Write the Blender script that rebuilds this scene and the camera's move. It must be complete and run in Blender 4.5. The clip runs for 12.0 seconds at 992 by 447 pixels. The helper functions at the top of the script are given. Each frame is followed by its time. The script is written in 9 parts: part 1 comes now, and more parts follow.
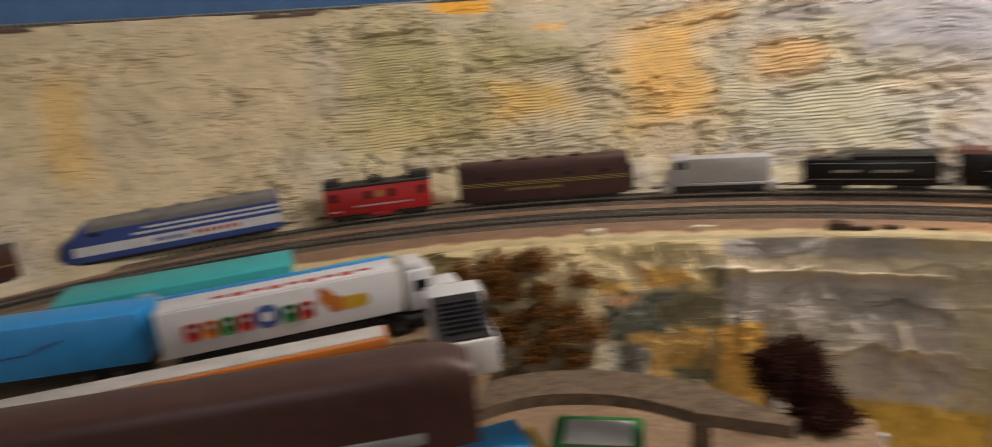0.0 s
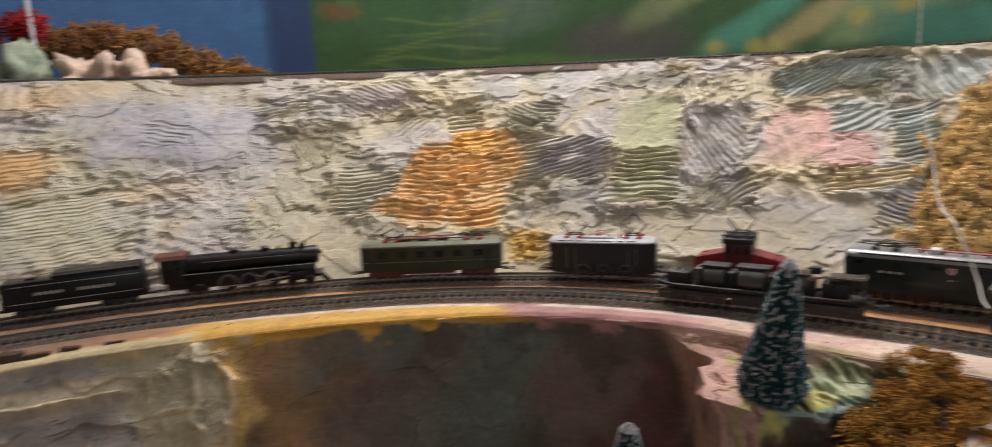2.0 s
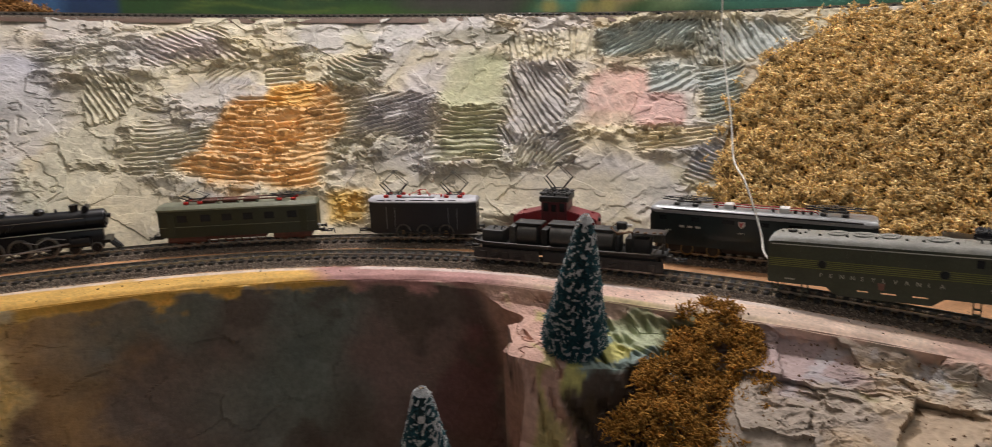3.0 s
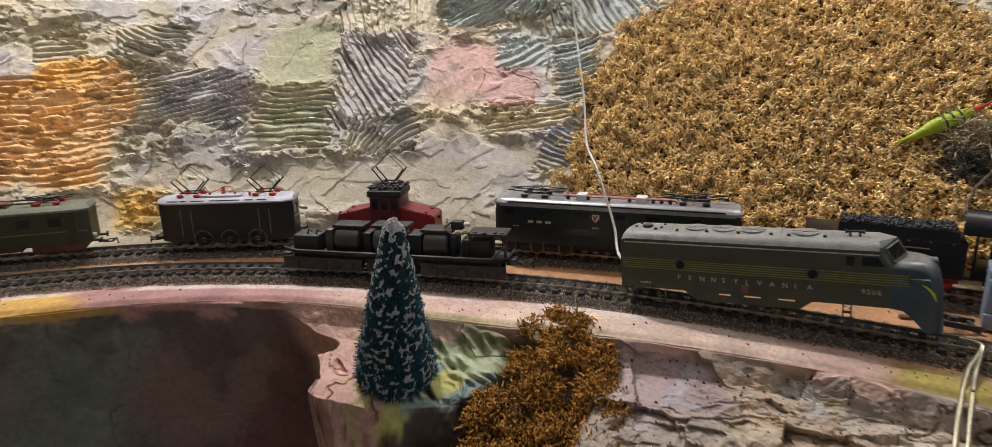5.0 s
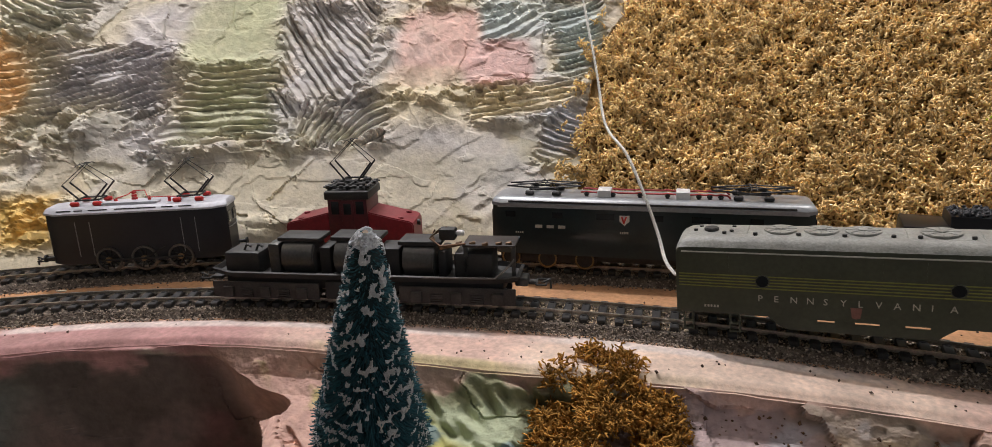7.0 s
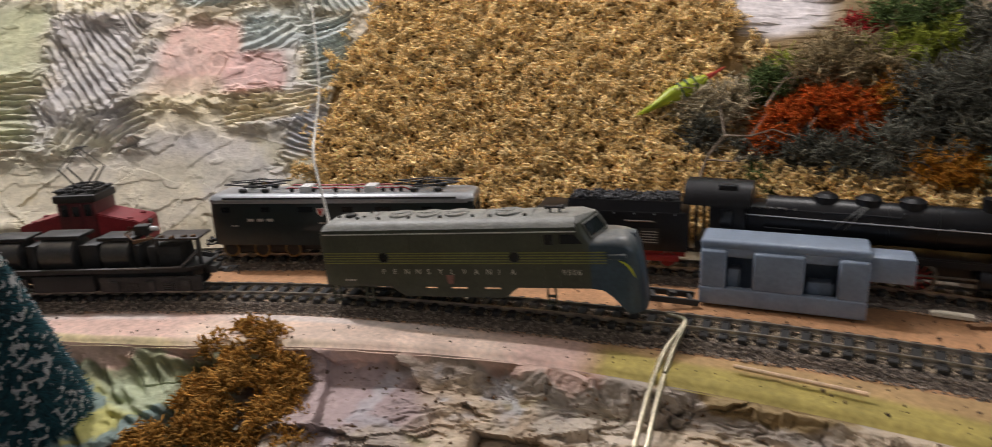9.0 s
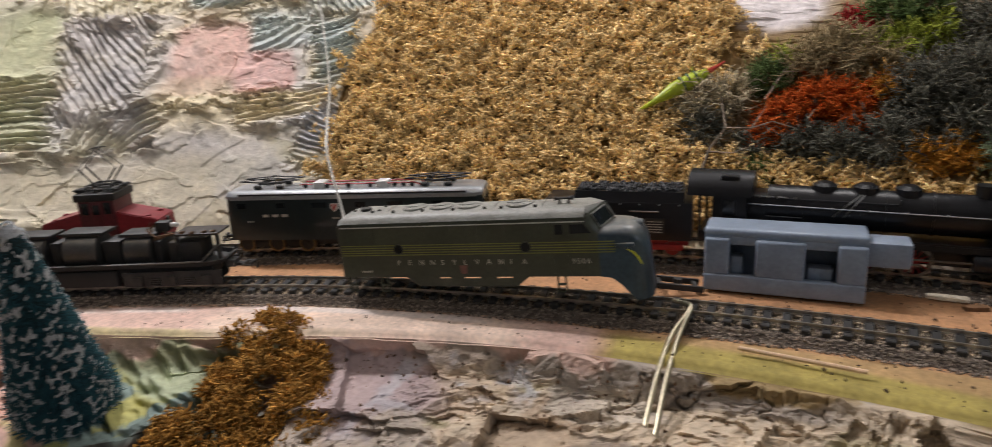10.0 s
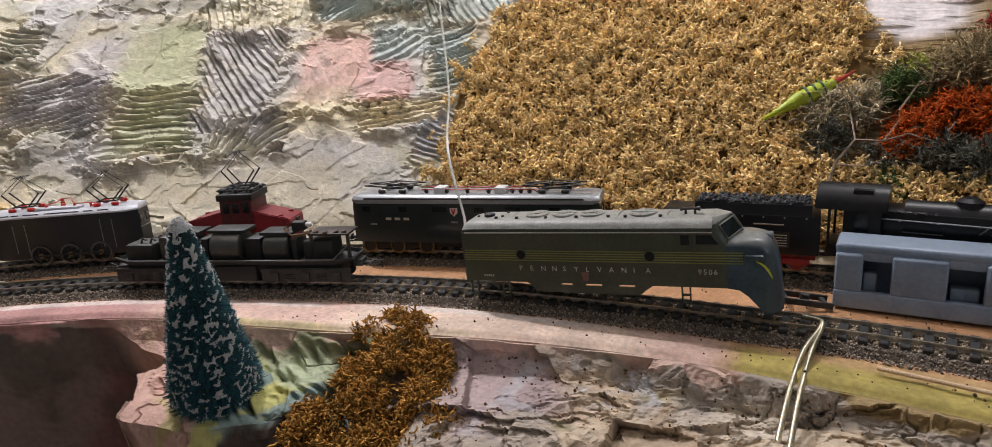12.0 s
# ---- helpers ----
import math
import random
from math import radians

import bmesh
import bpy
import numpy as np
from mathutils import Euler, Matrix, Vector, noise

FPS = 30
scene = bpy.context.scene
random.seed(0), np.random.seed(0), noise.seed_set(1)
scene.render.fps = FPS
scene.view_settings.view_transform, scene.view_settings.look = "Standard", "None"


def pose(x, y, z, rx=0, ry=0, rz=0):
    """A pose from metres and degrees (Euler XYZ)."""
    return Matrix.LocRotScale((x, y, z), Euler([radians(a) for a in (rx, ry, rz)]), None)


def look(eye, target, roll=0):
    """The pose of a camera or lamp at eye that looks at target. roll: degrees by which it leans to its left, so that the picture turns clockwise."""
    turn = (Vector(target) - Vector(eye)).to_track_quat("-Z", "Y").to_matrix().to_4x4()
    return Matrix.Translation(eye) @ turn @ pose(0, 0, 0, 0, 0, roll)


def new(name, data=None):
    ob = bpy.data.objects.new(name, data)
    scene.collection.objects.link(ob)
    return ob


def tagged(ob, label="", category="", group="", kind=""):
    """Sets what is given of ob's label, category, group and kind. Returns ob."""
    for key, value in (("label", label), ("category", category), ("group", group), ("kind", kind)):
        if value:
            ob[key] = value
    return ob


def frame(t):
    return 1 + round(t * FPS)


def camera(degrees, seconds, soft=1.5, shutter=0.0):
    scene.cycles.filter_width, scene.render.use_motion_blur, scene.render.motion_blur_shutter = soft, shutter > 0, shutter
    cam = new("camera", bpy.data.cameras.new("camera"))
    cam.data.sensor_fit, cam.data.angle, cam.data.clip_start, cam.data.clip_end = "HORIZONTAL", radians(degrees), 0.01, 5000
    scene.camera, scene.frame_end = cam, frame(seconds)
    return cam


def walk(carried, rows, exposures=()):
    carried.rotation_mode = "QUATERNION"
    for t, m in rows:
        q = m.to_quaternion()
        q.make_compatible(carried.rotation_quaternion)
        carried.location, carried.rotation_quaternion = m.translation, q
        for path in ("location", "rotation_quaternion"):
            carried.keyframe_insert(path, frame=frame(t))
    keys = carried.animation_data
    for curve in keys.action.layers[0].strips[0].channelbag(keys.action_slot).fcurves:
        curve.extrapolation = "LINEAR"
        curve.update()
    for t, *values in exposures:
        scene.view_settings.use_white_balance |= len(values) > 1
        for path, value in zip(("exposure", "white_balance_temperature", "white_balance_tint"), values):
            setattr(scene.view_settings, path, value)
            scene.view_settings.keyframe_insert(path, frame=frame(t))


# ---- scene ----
cam = camera(72.5, 12.0, soft=0.3, shutter=0.5)
PATH = [
    (0, (0.248, 0.046, 0.248), (-0.294, 1.895, -0.288), -5.9),
    (0.5, (0.364, 0.058, 0.251), (0.368, 1.983, -0.291), -2.8),
    (1, (0.426, 0.053, 0.243), (0.746, 1.952, -0.296), -2.4),
    (1.5, (0.466, 0.047, 0.24), (1.079, 1.898, -0.201), -2.7),
    (2, (0.522, 0.038, 0.23), (1.496, 1.747, -0.132), -3.4),
    (2.5, (0.564, 0.033, 0.219), (1.752, 1.592, -0.179), -2.4),
    (3, (0.582, 0.03, 0.215), (1.859, 1.492, -0.265), -1.6),
    (3.5, (0.601, 0.008, 0.218), (1.971, 1.382, -0.269), -1.9),
    (3.7, (0.61, -0.003, 0.216), (2.02, 1.331, -0.269), -2.1),
    (5.3, (0.73, 0.107, 0.191), (2.245, 1.298, -0.344), -1.3),
    (5.5, (0.748, 0.137, 0.183), (2.297, 1.296, -0.327), -1.5),
    (6, (0.777, 0.175, 0.174), (2.367, 1.289, -0.308), -1.0),
    (6.5, (0.794, 0.185, 0.164), (2.384, 1.279, -0.36), -1.3),
    (8.3, (0.772, 0.059, 0.18), (2.247, 1.306, -0.34), -3.2),
    (8.5, (0.789, 0.037, 0.179), (2.341, 1.181, -0.354), -2.7),
    (9, (0.82, -0.003, 0.174), (2.497, 0.937, -0.375), -2.4),
    (9.5, (0.818, -0.02, 0.171), (2.547, 0.814, -0.39), -2.7),
    (10, (0.803, -0.004, 0.175), (2.48, 0.935, -0.382), -3.1),
    (10.5, (0.794, 0.009, 0.174), (2.413, 1.049, -0.372), -3.1),
    (11, (0.794, 0.01, 0.173), (2.385, 1.093, -0.371), -3.6),
    (11.5, (0.789, 0.011, 0.175), (2.357, 1.131, -0.361), -3.9),
    (12, (0.783, 0.012, 0.178), (2.332, 1.165, -0.342), -3.5),
]
walk(cam, [(t, look(eye, target, roll)) for t, eye, target, roll in PATH], exposures=((0, 0.14, 7200, 10), (1, 0.10, 6900, 10), (1.6, 0.0, 6500, 10), (3, -0.2, 6600, 10), (6, -0.15, 6300, 10), (8.3, -0.17, 6320, 10), (9.3, -0.15, 6350, 10), (10.5, -0.07, 6300, 10), (12, -0.05, 6200, 10)))

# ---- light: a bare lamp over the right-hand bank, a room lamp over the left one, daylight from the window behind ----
world = bpy.data.worlds.new("room_air")
scene.world = world
world.use_nodes = True
world.node_tree.nodes["Background"].inputs[0].default_value = (0.80, 0.84, 0.92, 1)
world.node_tree.nodes["Background"].inputs[1].default_value = 0.045


def lamp(name, kind, where, watts, size, colour, aim=None):
    data = bpy.data.lights.new(name, kind)
    data.energy, data.color = watts, colour
    if kind == "AREA":
        data.size = size
    else:
        data.shadow_soft_size = size
    ob = new(name, data)
    ob.matrix_world = look(where, aim) if aim else Matrix.Translation(where)
    return ob


lamp("bare_lamp", "POINT", (1.32, 0.98, 1.20), 46.0, 0.010, (1.0, 0.95, 0.975))
# unseen soft fill, added to brighten the right-hand bank
lamp("shaded_lamp", "AREA", (1.66, 0.02, 0.90), 2.4, 0.22, (1.0, 0.93, 0.90), (1.30, 0.06, 0.10))
lamp("room_lamp", "AREA", (0.30, 1.12, 1.30), 0.85, 0.16, (1.0, 0.78, 0.54), (0.30, 1.0, 0.0))
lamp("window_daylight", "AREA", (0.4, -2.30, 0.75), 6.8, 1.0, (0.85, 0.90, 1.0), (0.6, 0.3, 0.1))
scene.view_settings.exposure = 0.0

# ---- materials ----
def material(name, colour, rough=0.6, metal=0.0, vary=0.25, scale=60.0, bump=0.0, bump_scale=300.0, attribute="", dust=0.0, coat=0.0, island=0.0, spec=0.5):
    """A painted or natural surface: two scales of colour noise, fine relief, optional dust on what faces up."""
    m = bpy.data.materials.new(name)
    m.use_nodes = True
    nt, b = m.node_tree, m.node_tree.nodes["Principled BSDF"]
    N, K = nt.nodes.new, nt.links.new
    b.inputs["Roughness"].default_value, b.inputs["Metallic"].default_value = rough, metal
    b.inputs["Coat Weight"].default_value = coat
    b.inputs["Specular IOR Level"].default_value = spec
    co = N("ShaderNodeTexCoord")
    info = N("ShaderNodeObjectInfo")
    shift = N("ShaderNodeVectorMath")
    shift.operation = "ADD"
    K(co.outputs["Object"], shift.inputs[0])
    K(info.outputs["Random"], shift.inputs[1])
    fac = None
    for sc, det in ((scale, 6.0), (scale * 7.3, 3.0)):
        n = N("ShaderNodeTexNoise")
        n.inputs["Scale"].default_value, n.inputs["Detail"].default_value = sc, det
        K(shift.outputs[0], n.inputs["Vector"])
        mr = N("ShaderNodeMapRange")
        mr.inputs["From Min"].default_value, mr.inputs["From Max"].default_value = 0.3, 0.7
        mr.inputs["To Min"].default_value, mr.inputs["To Max"].default_value = 1.0 - vary, 1.0 + vary
        K(n.outputs["Fac"], mr.inputs["Value"])
        if fac is None:
            fac = mr.outputs[0]
        else:
            mul = N("ShaderNodeMath")
            mul.operation = "MULTIPLY"
            K(fac, mul.inputs[0])
            K(mr.outputs[0], mul.inputs[1])
            fac = mul.outputs[0]
    if island:
        geo = N("ShaderNodeNewGeometry")
        mr = N("ShaderNodeMapRange")
        mr.inputs["To Min"].default_value, mr.inputs["To Max"].default_value = 1.0 - island, 1.0 + island
        K(geo.outputs["Random Per Island"], mr.inputs["Value"])
        mul = N("ShaderNodeMath")
        mul.operation = "MULTIPLY"
        K(fac, mul.inputs[0])
        K(mr.outputs[0], mul.inputs[1])
        fac = mul.outputs[0]
    mix = N("ShaderNodeVectorMath")
    mix.operation = "SCALE"
    if attribute:
        at = N("ShaderNodeAttribute")
        at.attribute_name = attribute
        K(at.outputs["Color"], mix.inputs[0])
    else:
        mix.inputs[0].default_value = colour[:3]
    K(fac, mix.inputs["Scale"])
    out = mix.outputs[0]
    if dust:
        geo = N("ShaderNodeNewGeometry")
        sep = N("ShaderNodeSeparateXYZ")
        K(geo.outputs["Normal"], sep.inputs[0])
        mr = N("ShaderNodeMapRange")
        mr.inputs["From Min"].default_value, mr.inputs["From Max"].default_value, mr.inputs["To Max"].default_value = 0.25, 1.0, dust
        K(sep.outputs["Z"], mr.inputs["Value"])
        dn = N("ShaderNodeTexNoise")
        dn.inputs["Scale"].default_value, dn.inputs["Detail"].default_value = 180.0, 5.0
        K(co.outputs["Object"], dn.inputs["Vector"])
        mu = N("ShaderNodeMath")
        mu.operation = "MULTIPLY"
        K(mr.outputs[0], mu.inputs[0])
        K(dn.outputs["Fac"], mu.inputs[1])
        mx = N("ShaderNodeMix")
        mx.data_type = "RGBA"
        K(mu.outputs[0], mx.inputs["Factor"])
        K(out, mx.inputs["A"])
        mx.inputs["B"].default_value = (0.42, 0.39, 0.33, 1)
        out = mx.outputs["Result"]
    K(out, b.inputs["Base Color"])
    if bump:
        n = N("ShaderNodeTexNoise")
        n.inputs["Scale"].default_value, n.inputs["Detail"].default_value = bump_scale, 5.0
        K(shift.outputs[0], n.inputs["Vector"])
        bp = N("ShaderNodeBump")
        bp.inputs["Strength"].default_value, bp.inputs["Distance"].default_value = bump, 0.002
        K(n.outputs["Fac"], bp.inputs["Height"])
        K(bp.outputs["Normal"], b.inputs["Normal"])
    return m


PLASTER = material("painted_plaster", (0, 0, 0), 0.85, vary=0.14, scale=25, bump=0.28, bump_scale=420, attribute="paint", spec=0.3)
BOARD = material("brown_board", (0, 0, 0), 0.8, vary=0.18, scale=40, bump=0.2, bump_scale=500, attribute="paint")
BALLAST = material("dark_ballast", (0.135, 0.105, 0.08), 0.95, vary=0.5, scale=260, bump=1.0, bump_scale=900)
SAND = material("sandy_grain", (0.50, 0.40, 0.28), 0.9, vary=0.3, scale=300, island=0.5)
GRAIN = material("ballast_grain", (0.24, 0.195, 0.15), 0.9, vary=0.3, scale=300, island=0.9)
SLEEPER = material("black_plastic_tie", (0.030, 0.028, 0.026), 0.45, vary=0.2, scale=200)
RAIL = material("nickel_rail", (0.46, 0.42, 0.36), 0.32, 0.9, vary=0.25, scale=120)
CEIL = material("ceiling_paint", (0.75, 0.72, 0.68), 0.9, vary=0.05, scale=4)
FLOOR = material("floor_paint", (0.2, 0.17, 0.14), 0.8, vary=0.2, scale=8)


# ---- mesh helpers ----
def part(name, bm, mat, parent=None, label="", smooth=False):
    me = bpy.data.meshes.new(name)
    bm.to_mesh(me)
    bm.free()
    me.materials.append(mat)
    me.shade_smooth()
    if not smooth:
        me.set_sharp_from_angle(angle=radians(33))
    ob = new(name, me)
    ob.parent = parent
    if label:
        ob["label"] = label
    return ob


def box(x0, x1, y0, y1, z0, z1, bevel=0.0, bm=None, seg=2):
    own = bmesh.new()
    bmesh.ops.create_cube(own, size=1.0, matrix=Matrix.LocRotScale(((x0 + x1) / 2, (y0 + y1) / 2, (z0 + z1) / 2), None, (x1 - x0, y1 - y0, z1 - z0)))
    if bevel:
        bmesh.ops.bevel(own, geom=own.edges[:], offset=bevel, segments=seg, affect="EDGES", profile=0.5)
    return merge(bm, own)


def merge(bm, own):
    if bm is None:
        return own
    me = bpy.data.meshes.new("tmp")
    own.to_mesh(me)
    own.free()
    bm.from_mesh(me)
    bpy.data.meshes.remove(me)
    return bm


def rod(a, b, r, seg=12, bm=None, r2=None, bevel=0.0):
    """A round bar from a to b."""
    own = bmesh.new()
    a, b = Vector(a), Vector(b)
    d = b - a
    m = Matrix.Translation((a + b) / 2) @ d.to_track_quat("Z", "Y").to_matrix().to_4x4()
    bmesh.ops.create_cone(own, cap_ends=True, segments=seg, radius1=r, radius2=r if r2 is None else r2, depth=d.length, matrix=m)
    if bevel:
        es = [e for e in own.edges if len(e.link_faces) == 2 and any(len(f.verts) > 4 for f in e.link_faces)]
        bmesh.ops.bevel(own, geom=es, offset=bevel, segments=2, affect="EDGES")
    return merge(bm, own)


def tube(points, r, seg=6, bm=None):
    """A bent bar through the points; r may be one radius or one for each point."""
    own = bmesh.new()
    pts = [Vector(p) for p in points]
    rs = r if isinstance(r, (list, tuple)) else [r] * len(pts)
    rings = []
    up = Vector((0.13, 0.31, 0.94))
    for i, p in enumerate(pts):
        d = (pts[min(i + 1, len(pts) - 1)] - pts[max(i - 1, 0)]).normalized()
        u = d.cross(up)
        if u.length < 0.1:
            u = d.cross(Vector((1, 0, 0)))
        u.normalize()
        v = d.cross(u)
        rings.append([own.verts.new(p + rs[i] * (math.cos(k * math.tau / seg) * u + math.sin(k * math.tau / seg) * v)) for k in range(seg)])
    for a, b in zip(rings, rings[1:]):
        for k in range(seg):
            own.faces.new((a[k], a[(k + 1) % seg], b[(k + 1) % seg], b[k]))
    own.faces.new(rings[0][::-1])
    own.faces.new(rings[-1])
    bmesh.ops.recalc_face_normals(own, faces=own.faces[:])
    return merge(bm, own)


def extrude(profile, x0, x1, bm=None, bevel=0.0):
    """A body of constant cross-section: profile of (y, z) points, from x0 to x1."""
    own = bmesh.new()
    a = [own.verts.new((x0, y, z)) for y, z in profile]
    b = [own.verts.new((x1, y, z)) for y, z in profile]
    n = len(profile)
    own.faces.new(a)
    own.faces.new(b[::-1])
    for k in range(n):
        own.faces.new((a[k], b[k], b[(k + 1) % n], a[(k + 1) % n]))
    bmesh.ops.recalc_face_normals(own, faces=own.faces[:])
    if bevel:
        es = [e for e in own.edges if abs(e.verts[0].co.x - e.verts[1].co.x) < 1e-6]
        bmesh.ops.bevel(own, geom=es, offset=bevel, segments=2, affect="EDGES")
    return merge(bm, own)


def loft(sections, bm=None, cap=True):
    """A skin over cross-sections, each a list of (x, y, z) with the same count."""
    own = bmesh.new()
    rings = [[own.verts.new(p) for p in s] for s in sections]
    n = len(rings[0])
    for a, b in zip(rings, rings[1:]):
        for k in range(n):
            own.faces.new((a[k], a[(k + 1) % n], b[(k + 1) % n], b[k]))
    if cap:
        own.faces.new(rings[0][::-1])
        own.faces.new(rings[-1])
    bmesh.ops.recalc_face_normals(own, faces=own.faces[:])
    return merge(bm, own)


# ---- plan: everything is laid out round one centre; angle in degrees, radius in metres ----
CX, CY = 0.27, -0.02
A_KEYS = [-60, -30, -10, 5, 12, 22, 30, 40, 50, 60, 75, 90, 100, 110, 125, 140, 170]
R_INNER = [0.93, 0.925, 0.922, 0.913, 0.911, 0.926, 0.931, 0.955, 0.962, 0.95, 0.935, 0.93, 0.935, 0.945, 0.97, 0.99, 1.02]
R_OUTER = [1.022, 1.022, 1.020, 1.012, 1.008, 1.007, 1.012, 1.025, 1.027, 1.027, 1.017, 1.015, 1.020, 1.032, 1.052, 1.072, 1.102]
RIM_KEYS = [-60, -10, 5, 12, 22, 28, 35, 45, 55, 62, 70, 80, 90, 100, 110, 125, 140, 170]
R_RIM = [0.86, 0.855, 0.862, 0.868, 0.868, 0.867, 0.90, 0.909, 0.895, 0.884, 0.87, 0.862, 0.845, 0.855, 0.867, 0.88, 0.90, 0.93]
HALF_GAUGE = 0.00825
RAIL_TOP = 0.009


def ease(keys, values, a, width=5.0):
    """Interpolation through the keys, rounded off."""
    a = np.asarray(a, float)
    return sum(w * np.interp(a + s * width, keys, values) for s, w in ((-1, 0.25), (-0.5, 0.25), (0.5, 0.25), (1, 0.25)))


def inner(a):
    return ease(A_KEYS, R_INNER, a) + HALF_GAUGE


def outer(a):
    return ease(A_KEYS, R_OUTER, a) + HALF_GAUGE


def rim(a):
    return ease(RIM_KEYS, R_RIM, a, 3.0)


def at(a, r, z=0.0):
    t = math.radians(a)
    return Vector((CX + r * math.cos(t), CY + r * math.sin(t), z))


def wall_radius(z):
    return 1.07 + 0.94 * (z - 0.02)


def on_track(line, a0, a1, z=RAIL_TOP):
    """Pose at the middle of the stretch a0..a1: x runs along the track to lower angles, y away from the middle, z up. Also the length."""
    p, q = at(a0, float(line(a0)), z), at(a1, float(line(a1)), z)
    mid = at((a0 + a1) / 2, float(line((a0 + a1) / 2)), z)
    f = (q - p).normalized()
    up = Vector((0, 0, 1))
    y = up.cross(f)
    o = (p + q) / 2 * 0.5 + mid * 0.5
    return Matrix(((f.x, y.x, 0, o.x), (f.y, y.y, 0, o.y), (0, 0, 1, o.z), (0, 0, 0, 1))), (q - p).length


def thing(name, m, label, category, group=""):
    ob = new(name)
    ob.empty_display_size = 0.02
    ob.matrix_world = m
    return tagged(ob, label, category, group)

# ---- numpy noise for relief ----
RNG = np.random.default_rng(7)
LATTICE = RNG.random((256, 256))


def vnoise(u, v):
    u, v = np.asarray(u, float), np.asarray(v, float)
    i, j = np.floor(u).astype(int), np.floor(v).astype(int)
    fu, fv = u - i, v - j
    fu, fv = fu * fu * (3 - 2 * fu), fv * fv * (3 - 2 * fv)
    g = lambda a, b: LATTICE[a % 256, b % 256]
    return (g(i, j) * (1 - fu) + g(i + 1, j) * fu) * (1 - fv) + (g(i, j + 1) * (1 - fu) + g(i + 1, j + 1) * fu) * fv


def fbm(u, v, n=5, gain=0.5):
    t, amp, tot = 0.0, 1.0, 0.0
    for k in range(n):
        t = t + amp * vnoise(u * 2 ** k + 17.3 * k, v * 2 ** k + 5.1 * k)
        tot += amp
        amp *= gain
    return t / tot


def grid_mesh(name, X, Y, Z, mat, colour=None, parent=None, smooth=True):
    """A sheet from three arrays of the same shape, with an optional colour for each point."""
    h, w = X.shape
    me = bpy.data.meshes.new(name)
    co = np.stack([X, Y, Z], -1).reshape(-1, 3)
    i = np.arange(h * w).reshape(h, w)
    quads = np.stack([i[:-1, :-1], i[:-1, 1:], i[1:, 1:], i[1:, :-1]], -1).reshape(-1, 4)
    me.vertices.add(h * w)
    me.vertices.foreach_set("co", co.ravel())
    me.loops.add(quads.size)
    me.loops.foreach_set("vertex_index", quads.ravel())
    me.polygons.add(len(quads))
    me.polygons.foreach_set("loop_start", np.arange(0, quads.size, 4))
    me.update(calc_edges=True)
    if colour is not None:
        at_ = me.color_attributes.new("paint", "FLOAT_COLOR", "POINT")
        rgba = np.concatenate([colour.reshape(-1, 3), np.ones((h * w, 1))], 1)
        at_.data.foreach_set("color", rgba.ravel().astype(np.float32))
    me.materials.append(mat)
    if smooth:
        me.shade_smooth()
    else:
        me.shade_flat()
    ob = new(name, me)
    ob.parent = parent
    return ob


def sm(x, a, b):
    t = np.clip((x - a) / (b - a), 0, 1)
    return t * t * (3 - 2 * t)




def facets(u, v, cell, seed, tilt=0.22, step=0.08):
    """Broken slabs: each point takes the tilted plane of its nearest seed; height in metres."""
    rng = np.random.default_rng(seed)
    n = 96
    px, py, gx, gy, off = (rng.random((n, n)) for _ in range(5))
    u, v = u / cell, v / cell
    i, j = np.floor(u).astype(int), np.floor(v).astype(int)
    best, out = np.full(u.shape, 9e9), np.zeros(u.shape)
    for di in (-1, 0, 1):
        for dj in (-1, 0, 1):
            a, b = (i + di) % n, (j + dj) % n
            du, dv = u - (i + di + px[a, b]), v - (j + dj + py[a, b])
            d = du * du + dv * dv
            h = (gx[a, b] - 0.5) * 2 * tilt * du + (gy[a, b] - 0.5) * 2 * tilt * dv + (off[a, b] - 0.5) * 2 * step
            near = d < best
            best, out = np.where(near, d, best), np.where(near, h, out)
    return out * cell
# ---- the painted plaster bank behind the tracks ----
TOP_KEYS, TOP_Z = [-42, 10, 25, 40, 60, 80, 100, 125, 150], [0.250, 0.255, 0.259, 0.270, 0.281, 0.292, 0.303, 0.322, 0.335]


def bank_top(a):
    return np.interp(a, TOP_KEYS, TOP_Z)


wa = np.concatenate([np.linspace(-42, 8, 110, endpoint=False), np.linspace(8, 22, 90, endpoint=False), np.linspace(22, 68, 860, endpoint=False), np.linspace(68, 112, 320, endpoint=False), np.linspace(112, 150, 100)])
ws = np.linspace(0, 1, 280)
WA, WS = np.meshgrid(wa, ws)
WZ = bank_top(WA) * WS
arc = np.radians(WA) * 1.15          # metres along the bank
hgt = WZ * 1.37                      # metres up its slope
paint = np.ones(WA.shape + (3,)) * np.array([0.56, 0.50, 0.36])
relief = (fbm(arc * 5, hgt * 5, 3) - 0.5) * 0.024
combed = np.zeros(WA.shape)
torn = np.zeros(WA.shape)
wob_u = (fbm(arc * 16, hgt * 16, 5, 0.5) - 0.5) * 0.8 + (fbm(arc * 7 + 3, hgt * 8 + 77, 3) - 0.5) * 1.3
wob_v = (fbm(arc * 16 + 50, hgt * 16 + 9, 5, 0.5) - 0.5) * 0.8 + (fbm(arc * 7 + 90, hgt * 8 + 30, 3) - 0.5) * 1.3
fine_u = fbm(arc * 70, hgt * 70, 4, 0.6) - 0.5
fine_v = fbm(arc * 70 + 31, hgt * 70 + 7, 4, 0.6) - 0.5
u_wave = fbm(arc * 6 + 14, hgt * 6 + 3, 2)


